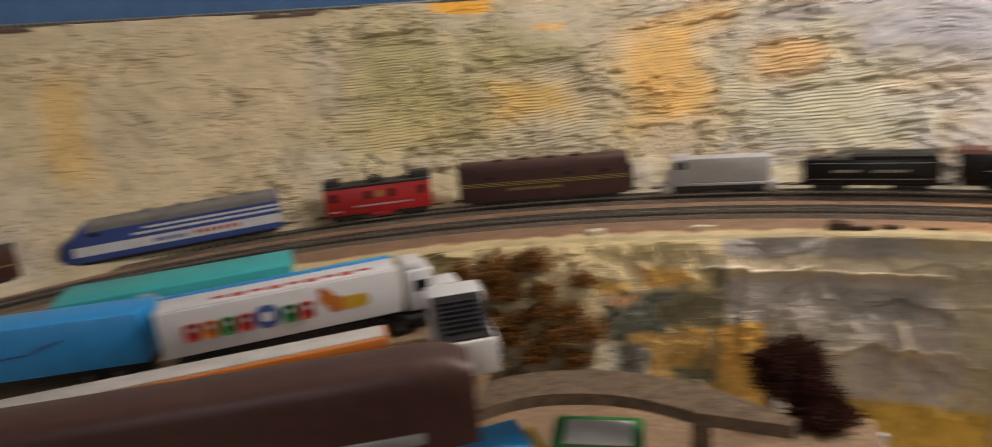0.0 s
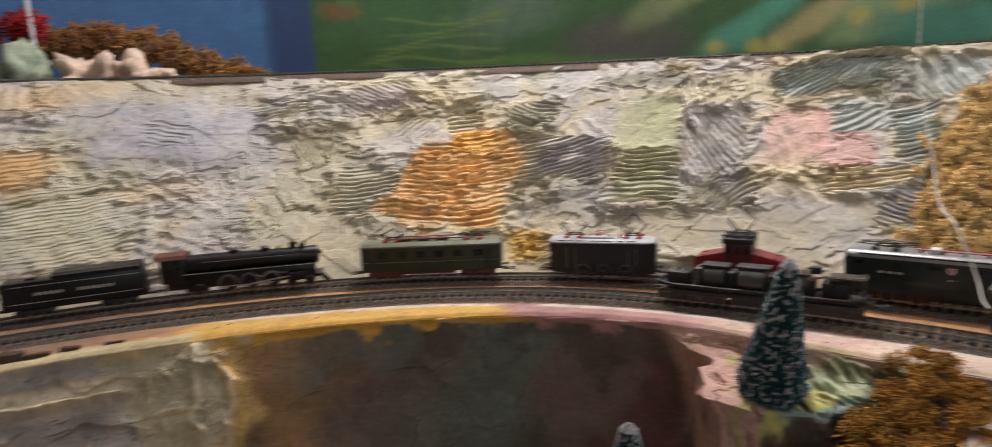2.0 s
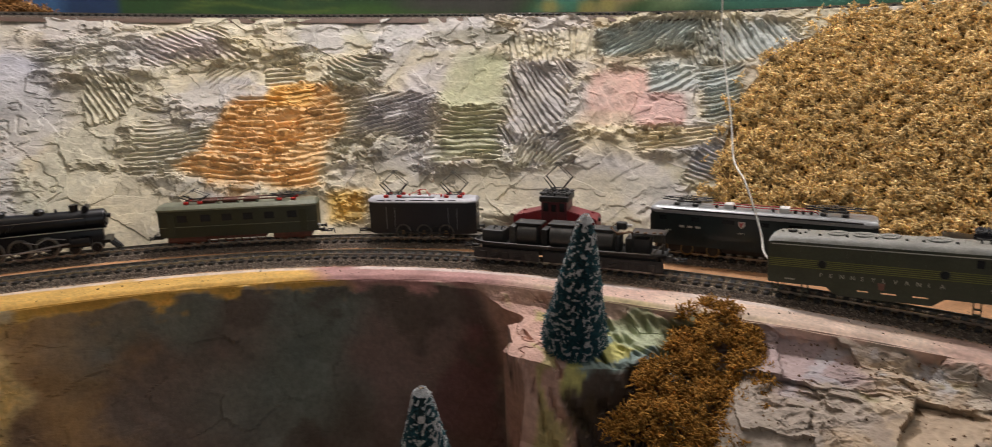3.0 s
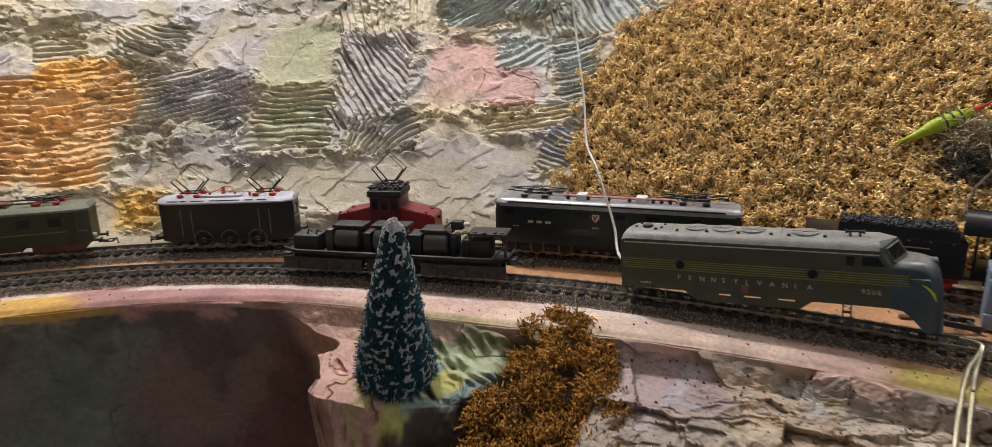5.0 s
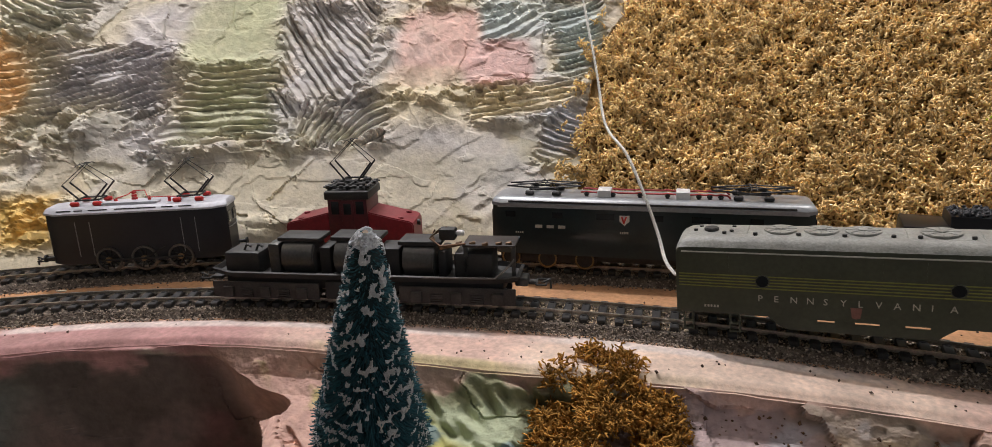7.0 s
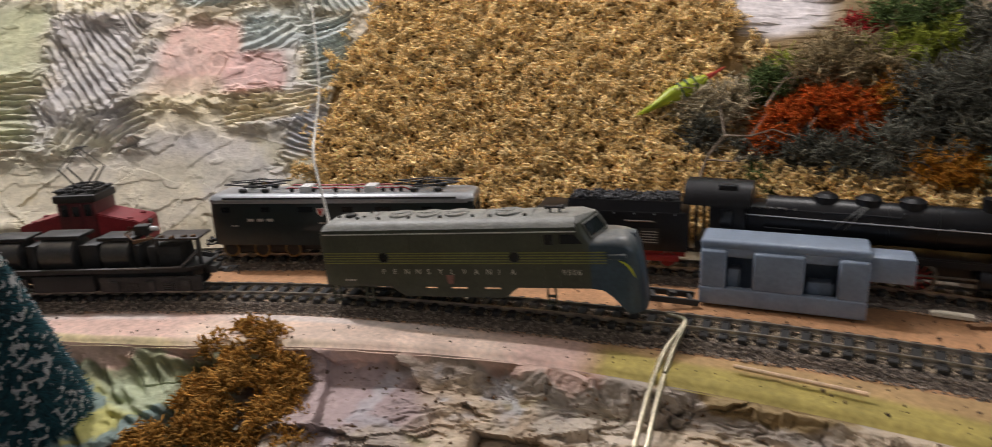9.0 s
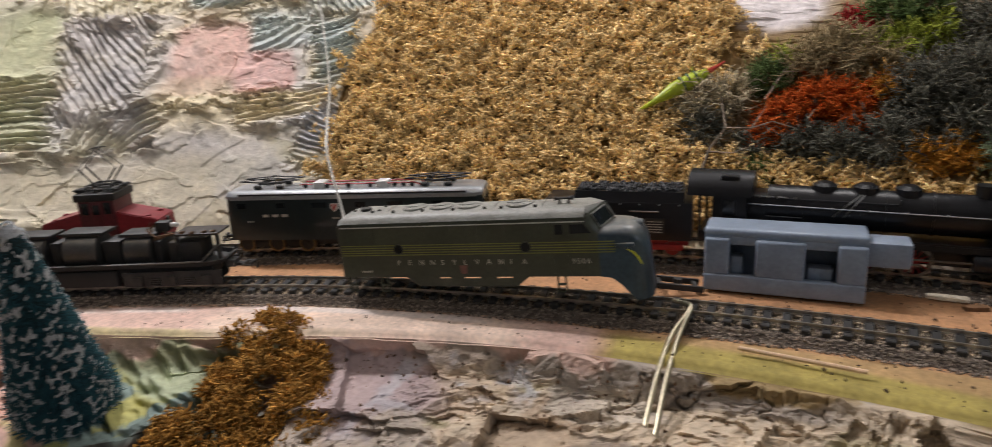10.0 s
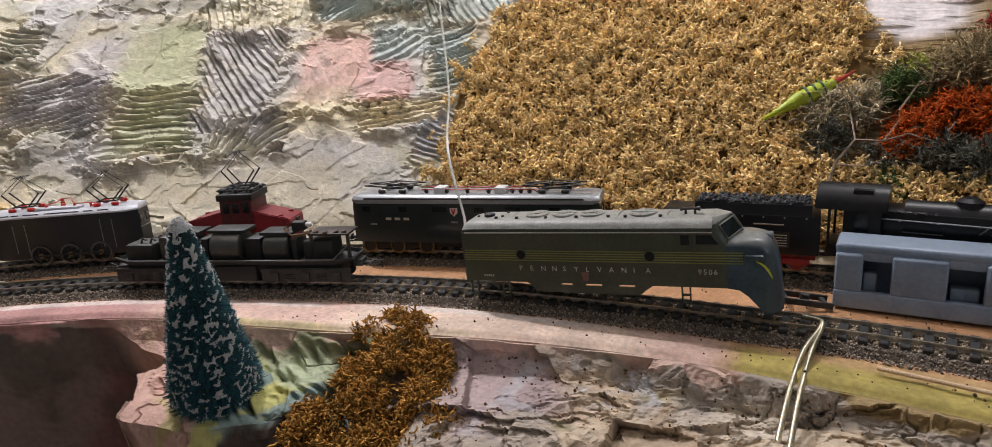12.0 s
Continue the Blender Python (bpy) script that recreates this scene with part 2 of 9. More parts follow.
def strokes(count, seed, tints):
    """Single swipes of the trowel: a nearly flat tongue of plaster with a torn far edge."""
    rng = np.random.default_rng(seed)
    for _ in range(count):
        a, z = rng.uniform(8, 145), rng.uniform(0.02, 0.30)
        ln, wd, g = rng.uniform(0.035, 0.10), rng.uniform(0.018, 0.045), math.radians(rng.normal(0, 40) + (90 if rng.random() < 0.35 else 0))
        c0, c1 = np.searchsorted(wa, [a - 9, a + 9])
        w = np.s_[:, c0:c1]
        du, dv = arc[w] - math.radians(a) * 1.15, hgt[w] - z * 1.37
        u = (du * math.cos(g) + dv * math.sin(g)) / ln + fine_u[w] * 0.25
        v = (dv * math.cos(g) - du * math.sin(g)) / wd + fine_v[w] * 0.35
        d = np.maximum(np.abs(u), np.abs(v))
        m = 1 - sm(d, 0.93, 1.0)
        lift = rng.uniform(0.0004, 0.0028) * (0.5 + 0.5 * np.clip(u, -1, 1)) + 0.0007 * np.sin(v * 9 + u) * (rng.random() < 0.4)
        near = relief[w] * 0.65 + np.median(relief[w]) * 0.0
        relief[w] = relief[w] * (1 - m) + (near + relief[w] * 0.35 + lift) * m
        relief[w] += 0.0020 * np.exp(-((v - 0.97 + fine_v[w] * 0.5) / 0.07) ** 2) * (np.abs(u) < 1) * np.clip(fine_u[w] * 5, 0, 1)
        q = (m * rng.uniform(0.2, 0.6))[..., None]
        paint[w] = paint[w] * (1 - q) + np.array(tints[rng.integers(len(tints))]) * q


strokes(230, 5, ((0.48, 0.46, 0.44), (0.57, 0.51, 0.37), (0.52, 0.45, 0.34), (0.48, 0.47, 0.37), (0.55, 0.51, 0.43), (0.46, 0.43, 0.36), (0.57, 0.46, 0.30)))


def band_(x, a, b):
    return sm(x, a - 1, a + 1) * (1 - sm(x, b - 1, b + 1))


def patch_mask(a, z, wa_, hz, edge=0.35, rag=0.8):
    """A ragged patch: centre angle and height, half width in degrees, half height in metres."""
    du = (WA - a) / wa_ + wob_u * rag
    dv = (WZ - z) / hz + wob_v * rag
    d = np.maximum(np.abs(du), np.abs(dv)) * 0.75 + np.hypot(du, dv) * 0.25
    return 1 - sm(d, 1 - edge, 1 + edge * 0.4)


tint_n = fbm(arc * 24 + 70, hgt * 24, 5, 0.6)


def daub(a, z, wa_, hz, colour, edge=0.35, cover=1.0):
    m = (np.clip(patch_mask(a, z, wa_, hz, edge) * (0.95 + 1.2 * (tint_n - 0.45)), 0, 1) * cover)[..., None]
    paint[:] = paint * (1 - m) + np.array(colour) * m


def comb(a, z, wa_, hz, lean, step, depth, curl=0.0):
    """Ridges drawn with a comb: lean in degrees from level, step between ridges and depth in metres. Each ridge breaks off by itself."""
    g = math.radians(lean) + curl * np.radians(WA - a)
    du, dv = arc - math.radians(a) * 1.15, hgt - z * 1.37
    along = du * np.cos(g) + dv * np.sin(g)
    u = -du * np.sin(g) + dv * np.cos(g) + (fbm(along * 22 + a, along * 3 + u_wave * 9, 3) - 0.5) * step * 1.1 + fine_u * 0.0016
    ph = u / step
    k = np.floor(ph)
    saw = ph - k
    wave = np.where(saw < 0.34, sm(saw, 0.0, 0.34), 1 - (np.clip(saw - 0.34, 0, 1) / 0.66) ** 0.8)
    lively = 0.25 + 0.75 * sm(vnoise(along * 26 + 37.7 * k, k * 7.31 + a), 0.22, 0.5)
    reach = patch_mask(a, z, wa_ * 1.08, hz * 1.08, 0.10, 0.9)
    m = reach * sm(vnoise(along * 11 + 13.1 * k, k * 3.17 + 40 + a) + 0.35 * (patch_mask(a, z, wa_ * 0.8, hz * 0.8, 0.5, 0.6)), 0.26, 0.42)
    relief[:] = relief * (1 - 0.5 * m) + m * (wave - 0.55) * lively * depth * (1.55 if a < 78 else 0.9)
    combed[:] = np.maximum(combed, m)
    torn[:] = np.maximum(torn, 0.8 * patch_mask(a, z, wa_ * 1.25, hz * 1.25, 0.5, 1.2) * (1 - m))


def tear(a, z, wa_, hz, depth=1.0):
    """A stretch where the trowel pulled the plaster into crumbs."""
    torn[:] = np.maximum(torn, depth * patch_mask(a, z, wa_, hz, 0.5, 1.3))


# broad colours, from the left end to the right
LILAC, ORANGE, TEAL = (0.44, 0.42, 0.44), (0.83, 0.52, 0.23), (0.38, 0.43, 0.40)
tint = fbm(arc * 7 + 20, hgt * 9, 5, 0.6)
for mask, colour, cover in ((sm(tint, 0.54, 0.64), (0.52, 0.50, 0.52), 0.5), (sm(1 - tint, 0.56, 0.66), (0.58, 0.50, 0.33), 0.4)):
    paint[:] = paint * (1 - (mask * cover)[..., None]) + np.array(colour) * (mask * cover)[..., None]
daub(112, 0.16, 28, 0.30, (0.54, 0.46, 0.28), 0.5, 0.6)
daub(132, 0.16, 19, 0.24, (0.50, 0.41, 0.27), 0.5, 0.8)
daub(135.8, 0.19, 1.8, 0.09, (0.62, 0.42, 0.16), 0.6, 0.8)
daub(138.6, 0.19, 1.2, 0.09, (0.50, 0.42, 0.26), 0.6)
daub(118.6, 0.215, 1.6, 0.07, (0.50, 0.44, 0.35), 0.6, 0.8)
daub(111.8, 0.185, 5.2, 0.085, (0.44, 0.39, 0.19), 0.8, 0.85)
daub(105.0, 0.215, 3.0, 0.060, (0.45, 0.40, 0.20), 0.8, 0.7)
daub(101.5, 0.215, 3.0, 0.030, (0.36, 0.33, 0.18), 0.8, 0.7)
daub(112.1, 0.105, 5.4, 0.036, (0.53, 0.45, 0.22), 0.8, 0.7)
daub(103.5, 0.142, 3.4, 0.034, (0.64, 0.43, 0.13), 0.8, 0.8)
daub(107.7, 0.300, 2.2, 0.013, (0.85, 0.44, 0.07), 0.5)
daub(100.7, 0.252, 1.3, 0.008, (0.80, 0.46, 0.10), 0.6, 0.8)
daub(98.1, 0.155, 2.0, 0.035, (0.56, 0.47, 0.34), 0.7, 0.8)
daub(92.0, 0.165, 3.9, 0.082, (0.74, 0.46, 0.16), 0.7, 0.9)
daub(90.6, 0.235, 2.8, 0.020, (0.70, 0.48, 0.22), 0.8, 0.6)
daub(91.8, 0.066, 3.0, 0.032, (0.57, 0.47, 0.34), 0.7, 0.8)
daub(80.8, 0.095, 6.0, 0.042, (0.53, 0.515, 0.38), 0.7, 0.8)
daub(83.9, 0.170, 2.6, 0.025, (0.68, 0.43, 0.19), 0.7, 0.85)
daub(81.5, 0.262, 4.6, 0.024, (0.64, 0.47, 0.26), 0.8, 0.8)
daub(73.0, 0.205, 6.6, 0.060, (0.44, 0.435, 0.475), 0.6, 0.9)
daub(69.5, 0.165, 2.6, 0.055, (0.55, 0.53, 0.49), 0.7, 0.7)
daub(75.0, 0.128, 4.2, 0.018, (0.57, 0.47, 0.34), 0.8, 0.8)
daub(77.0, 0.095, 3.0, 0.022, (0.50, 0.47, 0.42), 0.8, 0.6)
daub(64.0, 0.16, 3.5, 0.10, (0.56, 0.52, 0.39), 0.6, 0.8)
daub(59.6, 0.242, 2.2, 0.020, (0.56, 0.49, 0.50), 0.6, 0.7)
daub(58.5, 0.265, 6.0, 0.012, (0.66, 0.60, 0.46), 0.7, 0.6)
daub(59.8, 0.115, 2.0, 0.034, (0.50, 0.48, 0.38), 0.6, 0.7)
daub(53.9, 0.116, 4.2, 0.066, ORANGE, 0.22)
daub(53.2, 0.172, 2.0, 0.018, (0.74, 0.44, 0.14), 0.25)
daub(50.4, 0.135, 1.4, 0.035, (0.66, 0.46, 0.25), 0.6, 0.7)
daub(48.5, 0.034, 1.5, 0.022, (0.76, 0.50, 0.14), 0.4)
daub(49.4, 0.196, 2.2, 0.022, (0.52, 0.51, 0.40), 0.6, 0.7)
daub(45.6, 0.145, 3.4, 0.034, LILAC, 0.6, 0.75)
daub(43.6, 0.182, 1.8, 0.030, (0.51, 0.48, 0.49), 0.6, 0.7)
daub(44.0, 0.088, 3.0, 0.018, (0.52, 0.49, 0.48), 0.7, 0.6)
daub(40.2, 0.176, 2.2, 0.044, (0.45, 0.46, 0.28), 0.5, 0.9)
daub(39.8, 0.113, 2.2, 0.024, (0.47, 0.475, 0.31), 0.6, 0.8)
daub(41.4, 0.243, 3.0, 0.010, (0.25, 0.235, 0.18), 0.5, 0.9)
daub(38.4, 0.236, 1.6, 0.007, (0.24, 0.23, 0.18), 0.5, 0.8)
daub(36.1, 0.154, 2.0, 0.052, (0.52, 0.49, 0.475), 0.6, 0.7)
daub(35.7, 0.227, 2.8, 0.024, (0.68, 0.62, 0.46), 0.5, 0.9)
daub(29.9, 0.229, 3.8, 0.025, TEAL, 0.4, 0.9)
daub(24.1, 0.221, 2.8, 0.027, (0.46, 0.50, 0.47), 0.4, 0.85)
daub(27.6, 0.181, 2.4, 0.022, (0.47, 0.52, 0.50), 0.5, 0.85)
daub(24.7, 0.158, 1.3, 0.034, (0.42, 0.48, 0.46), 0.5, 0.85)
daub(30.5, 0.112, 3.2, 0.022, (0.63, 0.54, 0.36), 0.6, 0.9)
daub(31.3, 0.158, 2.0, 0.031, (0.66, 0.435, 0.36), 0.35)
daub(28.4, 0.141, 1.6, 0.021, (0.65, 0.42, 0.37), 0.3, 0.9)
daub(31.6, 0.132, 1.8, 0.010, (0.66, 0.51, 0.37), 0.5, 0.8)
daub(27.0, 0.112, 2.2, 0.011, (0.66, 0.56, 0.36), 0.5, 0.8)
daub(25.2, 0.088, 1.2, 0.020, (0.45, 0.455, 0.47), 0.5)
daub(29.0, 0.062, 2.6, 0.012, (0.48, 0.46, 0.40), 0.6, 0.7)
daub(38.0, 0.045, 11.0, 0.035, (0.53, 0.475, 0.345), 0.6, 0.8)
daub(-10, 0.10, 13, 0.2, (0.24, 0.16, 0.07), 0.3)
daub(5.5, 0.10, 3.5, 0.075, (0.24, 0.16, 0.07), 0.3)
daub(4.2, 0.20, 2.3, 0.045, (0.70, 0.64, 0.62), 0.3)

# comb and trowel work
comb(53.9, 0.12, 4.1, 0.062, -2, 0.0089, 0.0032, 1.4)
comb(46, 0.143, 3.8, 0.032, -15, 0.007, 0.004)
comb(39.8, 0.116, 2.3, 0.028, -2, 0.0085, 0.0042)
comb(36.2, 0.160, 1.9, 0.044, 60, 0.0073, 0.004, 2)
comb(35.7, 0.228, 2.9, 0.024, 84, 0.0078, 0.0032, -3)
comb(29.9, 0.229, 3.8, 0.024, -42, 0.0065, 0.0037, 2)
comb(24.1, 0.219, 2.8, 0.028, 62, 0.0068, 0.0037, 3)
comb(24.7, 0.16, 1.4, 0.032, -18, 0.0067, 0.0035, 3)
comb(27.8, 0.176, 1.8, 0.014, -30, 0.0111, 0.0024)
comb(35.0, 0.100, 1.7, 0.02, -50, 0.0067, 0.0034, -10)
comb(27.2, 0.112, 2.4, 0.013, -10, 0.0063, 0.0032)
comb(25.2, 0.086, 1.1, 0.018, 25, 0.0063, 0.0029)
comb(59.8, 0.115, 2, 0.035, -5, 0.0074, 0.0032, 1.5)
comb(64.1, 0.186, 1.3, 0.032, 62, 0.007, 0.0034)
comb(59.6, 0.242, 2.3, 0.02, 38, 0.0074, 0.0029)
comb(57.3, 0.197, 1.2, 0.016, -45, 0.0074, 0.003)
comb(53.9, 0.203, 1.3, 0.02, -6, 0.0078, 0.003)
comb(49.4, 0.196, 2.1, 0.024, 32, 0.0074, 0.0035, 7)
comb(74.5, 0.205, 1.3, 0.018, 18, 0.0085, 0.003)
comb(66.5, 0.235, 2.5, 0.01, -8, 0.0067, 0.0024)
comb(82, 0.095, 5.5, 0.046, -3, 0.0066, 0.0017, 0.8)
comb(92.7, 0.072, 3.0, 0.027, 66, 0.0080, 0.0026, 2.0)
comb(92, 0.165, 3.9, 0.070, -5, 0.0062, 0.0009, 1.0)
comb(83.6, 0.170, 2.4, 0.020, -6, 0.0085, 0.0020)
comb(103.5, 0.13, 4.5, 0.070, -3, 0.0064, 0.0020, 0.5)
comb(112.5, 0.16, 5.0, 0.095, -2, 0.0062, 0.0020, 0.5)
tear(49.5, 0.185, 2.6, 0.020)
tear(57.0, 0.225, 4.0, 0.020, 0.8)
tear(66.0, 0.205, 4.0, 0.014, 0.7)
tear(54.1, 0.115, 3.6, 0.060, 0.8)
tear(47.5, 0.10, 2.4, 0.020)
tear(40.5, 0.085, 2.6, 0.012)
tear(30.0, 0.118, 3.4, 0.010)
tear(27.0, 0.215, 2.4, 0.012)
tear(48.0, 0.03, 1.8, 0.020)
tear(35.5, 0.035, 2.0, 0.014, 0.8)
tear(82.0, 0.235, 5.0, 0.016, 0.7)
tear(88.0, 0.10, 3.0, 0.020, 0.6)
tear(98.0, 0.19, 3.0, 0.04, 0.5)
tear(108.0, 0.12, 4.0, 0.05, 0.5)
sheen = np.zeros(WA.shape)
for a, z, w_, h_ in ((31.3, 0.152, 2.2, 0.036), (40.2, 0.185, 2.0, 0.032), (34.0, 0.055, 6.0, 0.024), (29.5, 0.075, 3.0, 0.020), (74.0, 0.21, 6.0, 0.06), (63.5, 0.06, 4.0, 0.030), (58.0, 0.19, 2.5, 0.02)):
    sheen = np.maximum(sheen, patch_mask(a, z, w_, h_, 0.4))
crust = fbm(arc * 90, hgt * 110, 4, 0.5)
crumbs_ = sm(fbm(arc * 75 + 8, hgt * 120, 4, 0.55), 0.46, 0.56) * 0.0040 + sm(fbm(arc * 30 + 8, hgt * 62, 4, 0.55), 0.50, 0.55) * 0.0034
torn = torn * (1 - sheen)


def terraces(u, v, scale, steps, seed):
    """Torn layers: flats that end in short ragged drops; height in steps."""
    f = fbm(u * scale + seed, v * scale * 1.5 + 3 * seed, 5, 0.5) * steps + fine_u * 0.5
    k = np.floor(f)
    return k + sm(f - k, 0.0, 0.16)


relief = relief * (1 - 0.55 * sheen)
plates = terraces(arc, hgt, 7.0, 9.0, 4) * 0.0017 + terraces(arc, hgt, 19.0, 7.0, 11) * 0.0011 * (0.25 + 0.75 * torn)
relief = relief + (plates - plates.mean()) * (1 - 0.75 * combed) * (1 - 0.6 * sheen)
loose = np.maximum(torn, 0.5 * sm(fbm(arc * 8 + 61, hgt * 11, 3), 0.58, 0.66) * (1 - sheen))
relief = relief + loose * (crumbs_ - 0.003) * 1.5 + (crust - 0.5) * (0.0006 + 0.0026 * loose + 0.0018 * combed)
relief = relief + facets(arc + wob_u * 0.02 + fine_u * 0.004, hgt + wob_v * 0.02 + fine_v * 0.004, 0.060, 3, 0.045, 0.009) * (1 - 0.7 * combed)
crack = np.abs(fbm(arc * 10 + 77, hgt * 10, 4, 0.55) - 0.5)
relief = relief - 0.0022 * (1 - sm(crack, 0.002, 0.006)) * band_(WA, 66, 84) * (1 - combed)
paint *= (0.94 + 0.12 * fbm(arc * 45, hgt * 30, 4))[..., None]

# the moss lies on a swelling of the bank
MOSS_EDGE = [(24.6, 0.02), (24.4, 0.10), (23.8, 0.155), (22.2, 0.205), (18.6, 0.25), (10.0, 0.252), (7.2, 0.20), (5.6, 0.155), (6.8, 0.10), (7.6, 0.06), (6.0, 0.02)]


def inside(a, z, poly):
    hit = np.zeros(np.shape(a), bool)
    for (a0, z0), (a1, z1) in zip(poly, poly[1:] + poly[:1]):
        cross = ((z0 > z) != (z1 > z)) & (a < (a1 - a0) * (z - z0) / (z1 - z0 + 1e-9) + a0)
        hit ^= cross
    return hit


MOSS_LOW = [(8.5, 0.012), (8.5, 0.066), (3.0, 0.060), (-3.5, 0.050), (-10.0, 0.045), (-10.0, 0.012)]
mossy = inside(WA, WZ, MOSS_EDGE) | inside(WA, WZ, MOSS_LOW)
# brown under the moss, dark for the shaded gaps between tufts
paint[mossy] = (0.22, 0.135, 0.045)
relief = np.where(mossy, relief * 0.12 + 0.003, relief)
foot = sm(WZ, 0.0, 0.03)
R = wall_radius(WZ) - relief * foot
bank = grid_mesh("bank", CX + R * np.cos(np.radians(WA)), CY + R * np.sin(np.radians(WA)), WZ + relief * 0.6 * foot, PLASTER, paint, smooth=False)
tagged(bank, "rough plaster bank in daubs of cream, orange and lilac", "bank", kind="structure")

# ---- the upper shelf ----
sa = np.linspace(-42, 150, 400)
sr = np.array([1.0, 1.004, 1.01, 1.03, 1.08, 1.16, 1.5])
SA, SR = np.meshgrid(sa, sr)
edge_r = wall_radius(bank_top(SA)) - 0.006
SZ = bank_top(SA) + np.where(SR < 1.003, -0.006, 0.0)
SRR = edge_r * SR
shelf_paint = np.ones(SA.shape + (3,)) * np.array([0.10, 0.06, 0.04])
shelf = grid_mesh("upper_shelf", CX + SRR * np.cos(np.radians(SA)), CY + SRR * np.sin(np.radians(SA)), SZ, BOARD, shelf_paint)
tagged(shelf, "brown board shelf along the top of the bank", "shelf", kind="structure")


def upper(a):
    return wall_radius(bank_top(a)) + 0.025


# ---- the baseboard with the painted lip ----
def blend(dst, mask, colour, cover=1.0):
    m = (np.clip(mask, 0, 1) * cover)[..., None]
    dst[:] = dst * (1 - m) + np.array(colour) * m


def band(x, a, b, soft):
    return sm(x, a - soft, a + soft) * (1 - sm(x, b - soft, b + soft))


ba = np.linspace(-42, 150, 800)
bs = np.concatenate([np.linspace(0, 0.3, 38, endpoint=False), np.linspace(0.3, 1, 12)])
BA, BS = np.meshgrid(ba, bs)
BR = rim(BA) - 0.001 + (1.10 - rim(BA)) * BS
lip = BR - rim(BA)
bl = inner(BA) - 0.026 - rim(BA)      # width of the painted lip
b_arc = np.radians(BA) * 0.9
bn = fbm(b_arc * 40, BR * 40, 5) - 0.5
bn2 = fbm(b_arc * 9, BR * 9 + 4, 4) - 0.5
on_lip = 1 - sm(lip - bl + bn * 0.006, -0.002, 0.002)
BZ = bn * 0.003 * on_lip + bn2 * 0.003 * on_lip * sm(lip, 0, 0.02) - 0.004 * (1 - sm(lip, 0.0, 0.005))
board_paint = np.ones(BA.shape + (3,)) * np.array([0.46, 0.24, 0.11])
BAn = BA + bn2 * 9
blend(board_paint, on_lip * band(BAn, 9, 46, 1.0), (0.60, 0.41, 0.33))
blend(board_paint, on_lip * band(BAn + bn * 8, 20, 31, 1.5) * (1 - sm(lip + bn * 0.01, 0.002, 0.008)), (0.54, 0.48, 0.22), 0.7)
# pink lip darkened here, the trains' shadow put into the paint
blend(board_paint, on_lip * band(BAn, 36, 47, 1.5), (0.41, 0.22, 0.20))
blend(board_paint, on_lip * band(BAn, 47, 72, 1.0), (0.62, 0.37, 0.09))
blend(board_paint, on_lip * band(BAn, -50, 9.0, 0.6), (0.40, 0.255, 0.11))
blend(board_paint, on_lip * band(BAn, -8, 9.0, 0.6) * (1 - sm(lip + bn * 0.01, 0.018, 0.026)), (0.36, 0.285, 0.07))
blend(board_paint, on_lip * band(BAn, 12, 24, 1.0), (0.74, 0.585, 0.45), 0.7)
white_line = band(lip - bl + bn * 0.006, -0.009, 0.0, 0.002)
blend(board_paint, white_line * band(BAn, 14, 69, 2.0) * sm(fbm(b_arc * 12, BR * 0, 3), 0.35, 0.5), (0.66, 0.57, 0.51), 0.8)
blend(board_paint, band(BAn, 70, 150, 1.0) * (1 - sm(lip + bn * 0.03, 0.016, 0.02)), (0.54, 0.45, 0.26))
blend(board_paint, band(BAn, 74, 160, 4.0) * sm(lip + bn * 0.03, 0.020, 0.026), (0.21, 0.135, 0.09), 0.85)
tagged(grid_mesh("baseboard", CX + BR * np.cos(np.radians(BA)), CY + BR * np.sin(np.radians(BA)), BZ, BOARD, board_paint), "brown hardboard base with a painted plaster lip", "baseboard", kind="structure")

# ---- the ground in front, from the lip down into the pit ----
G_KEYS = [-45, 10, 20, 22.6, 25.0, 28.0, 33, 36.6, 37.6, 40, 62, 68, 74, 90, 115, 150]
slope = ((0, -0.003), (-0.005, -0.010), (-0.011, -0.019), (-0.055, -0.027), (-0.10, -0.040), (-0.16, -0.075), (-0.25, -0.13), (-0.6, -0.3))
bench = ((0, -0.003), (-0.007, -0.018), (-0.016, -0.024), (-0.04, -0.028), (-0.065, -0.032), (-0.083, -0.037), (-0.095, -0.11), (-0.6, -0.36))
bench_r = ((0, -0.003), (-0.005, -0.014), (-0.014, -0.022), (-0.03, -0.027), (-0.048, -0.031), (-0.064, -0.036), (-0.075, -0.10), (-0.6, -0.36))
bench_s = ((0, -0.003), (-0.004, -0.013), (-0.010, -0.020), (-0.020, -0.024), (-0.031, -0.027), (-0.043, -0.031), (-0.054, -0.09), (-0.6, -0.36))
gully = ((0, -0.003), (-0.005, -0.012), (-0.012, -0.022), (-0.03, -0.046), (-0.06, -0.078), (-0.10, -0.105), (-0.14, -0.14), (-0.6, -0.36))
pit = ((0, -0.003), (0.001, -0.012), (0.004, -0.05), (0.008, -0.10), (0.004, -0.18), (-0.02, -0.26), (-0.10, -0.34), (-0.6, -0.36))
cliff = ((0, -0.003), (-0.008, -0.018), (-0.012, -0.035), (-0.022, -0.07), (-0.03, -0.11), (-0.04, -0.16), (-0.08, -0.24), (-0.6, -0.33))
cliff_l = ((0, -0.003), (-0.012, -0.010), (-0.030, -0.024), (-0.048, -0.07), (-0.055, -0.11), (-0.070, -0.16), (-0.12, -0.22), (-0.6, -0.30))
G_PROF = [slope, slope, slope, gully, bench_s, bench_r, bench, bench, pit, pit, pit, cliff, cliff, cliff, cliff_l, cliff_l]
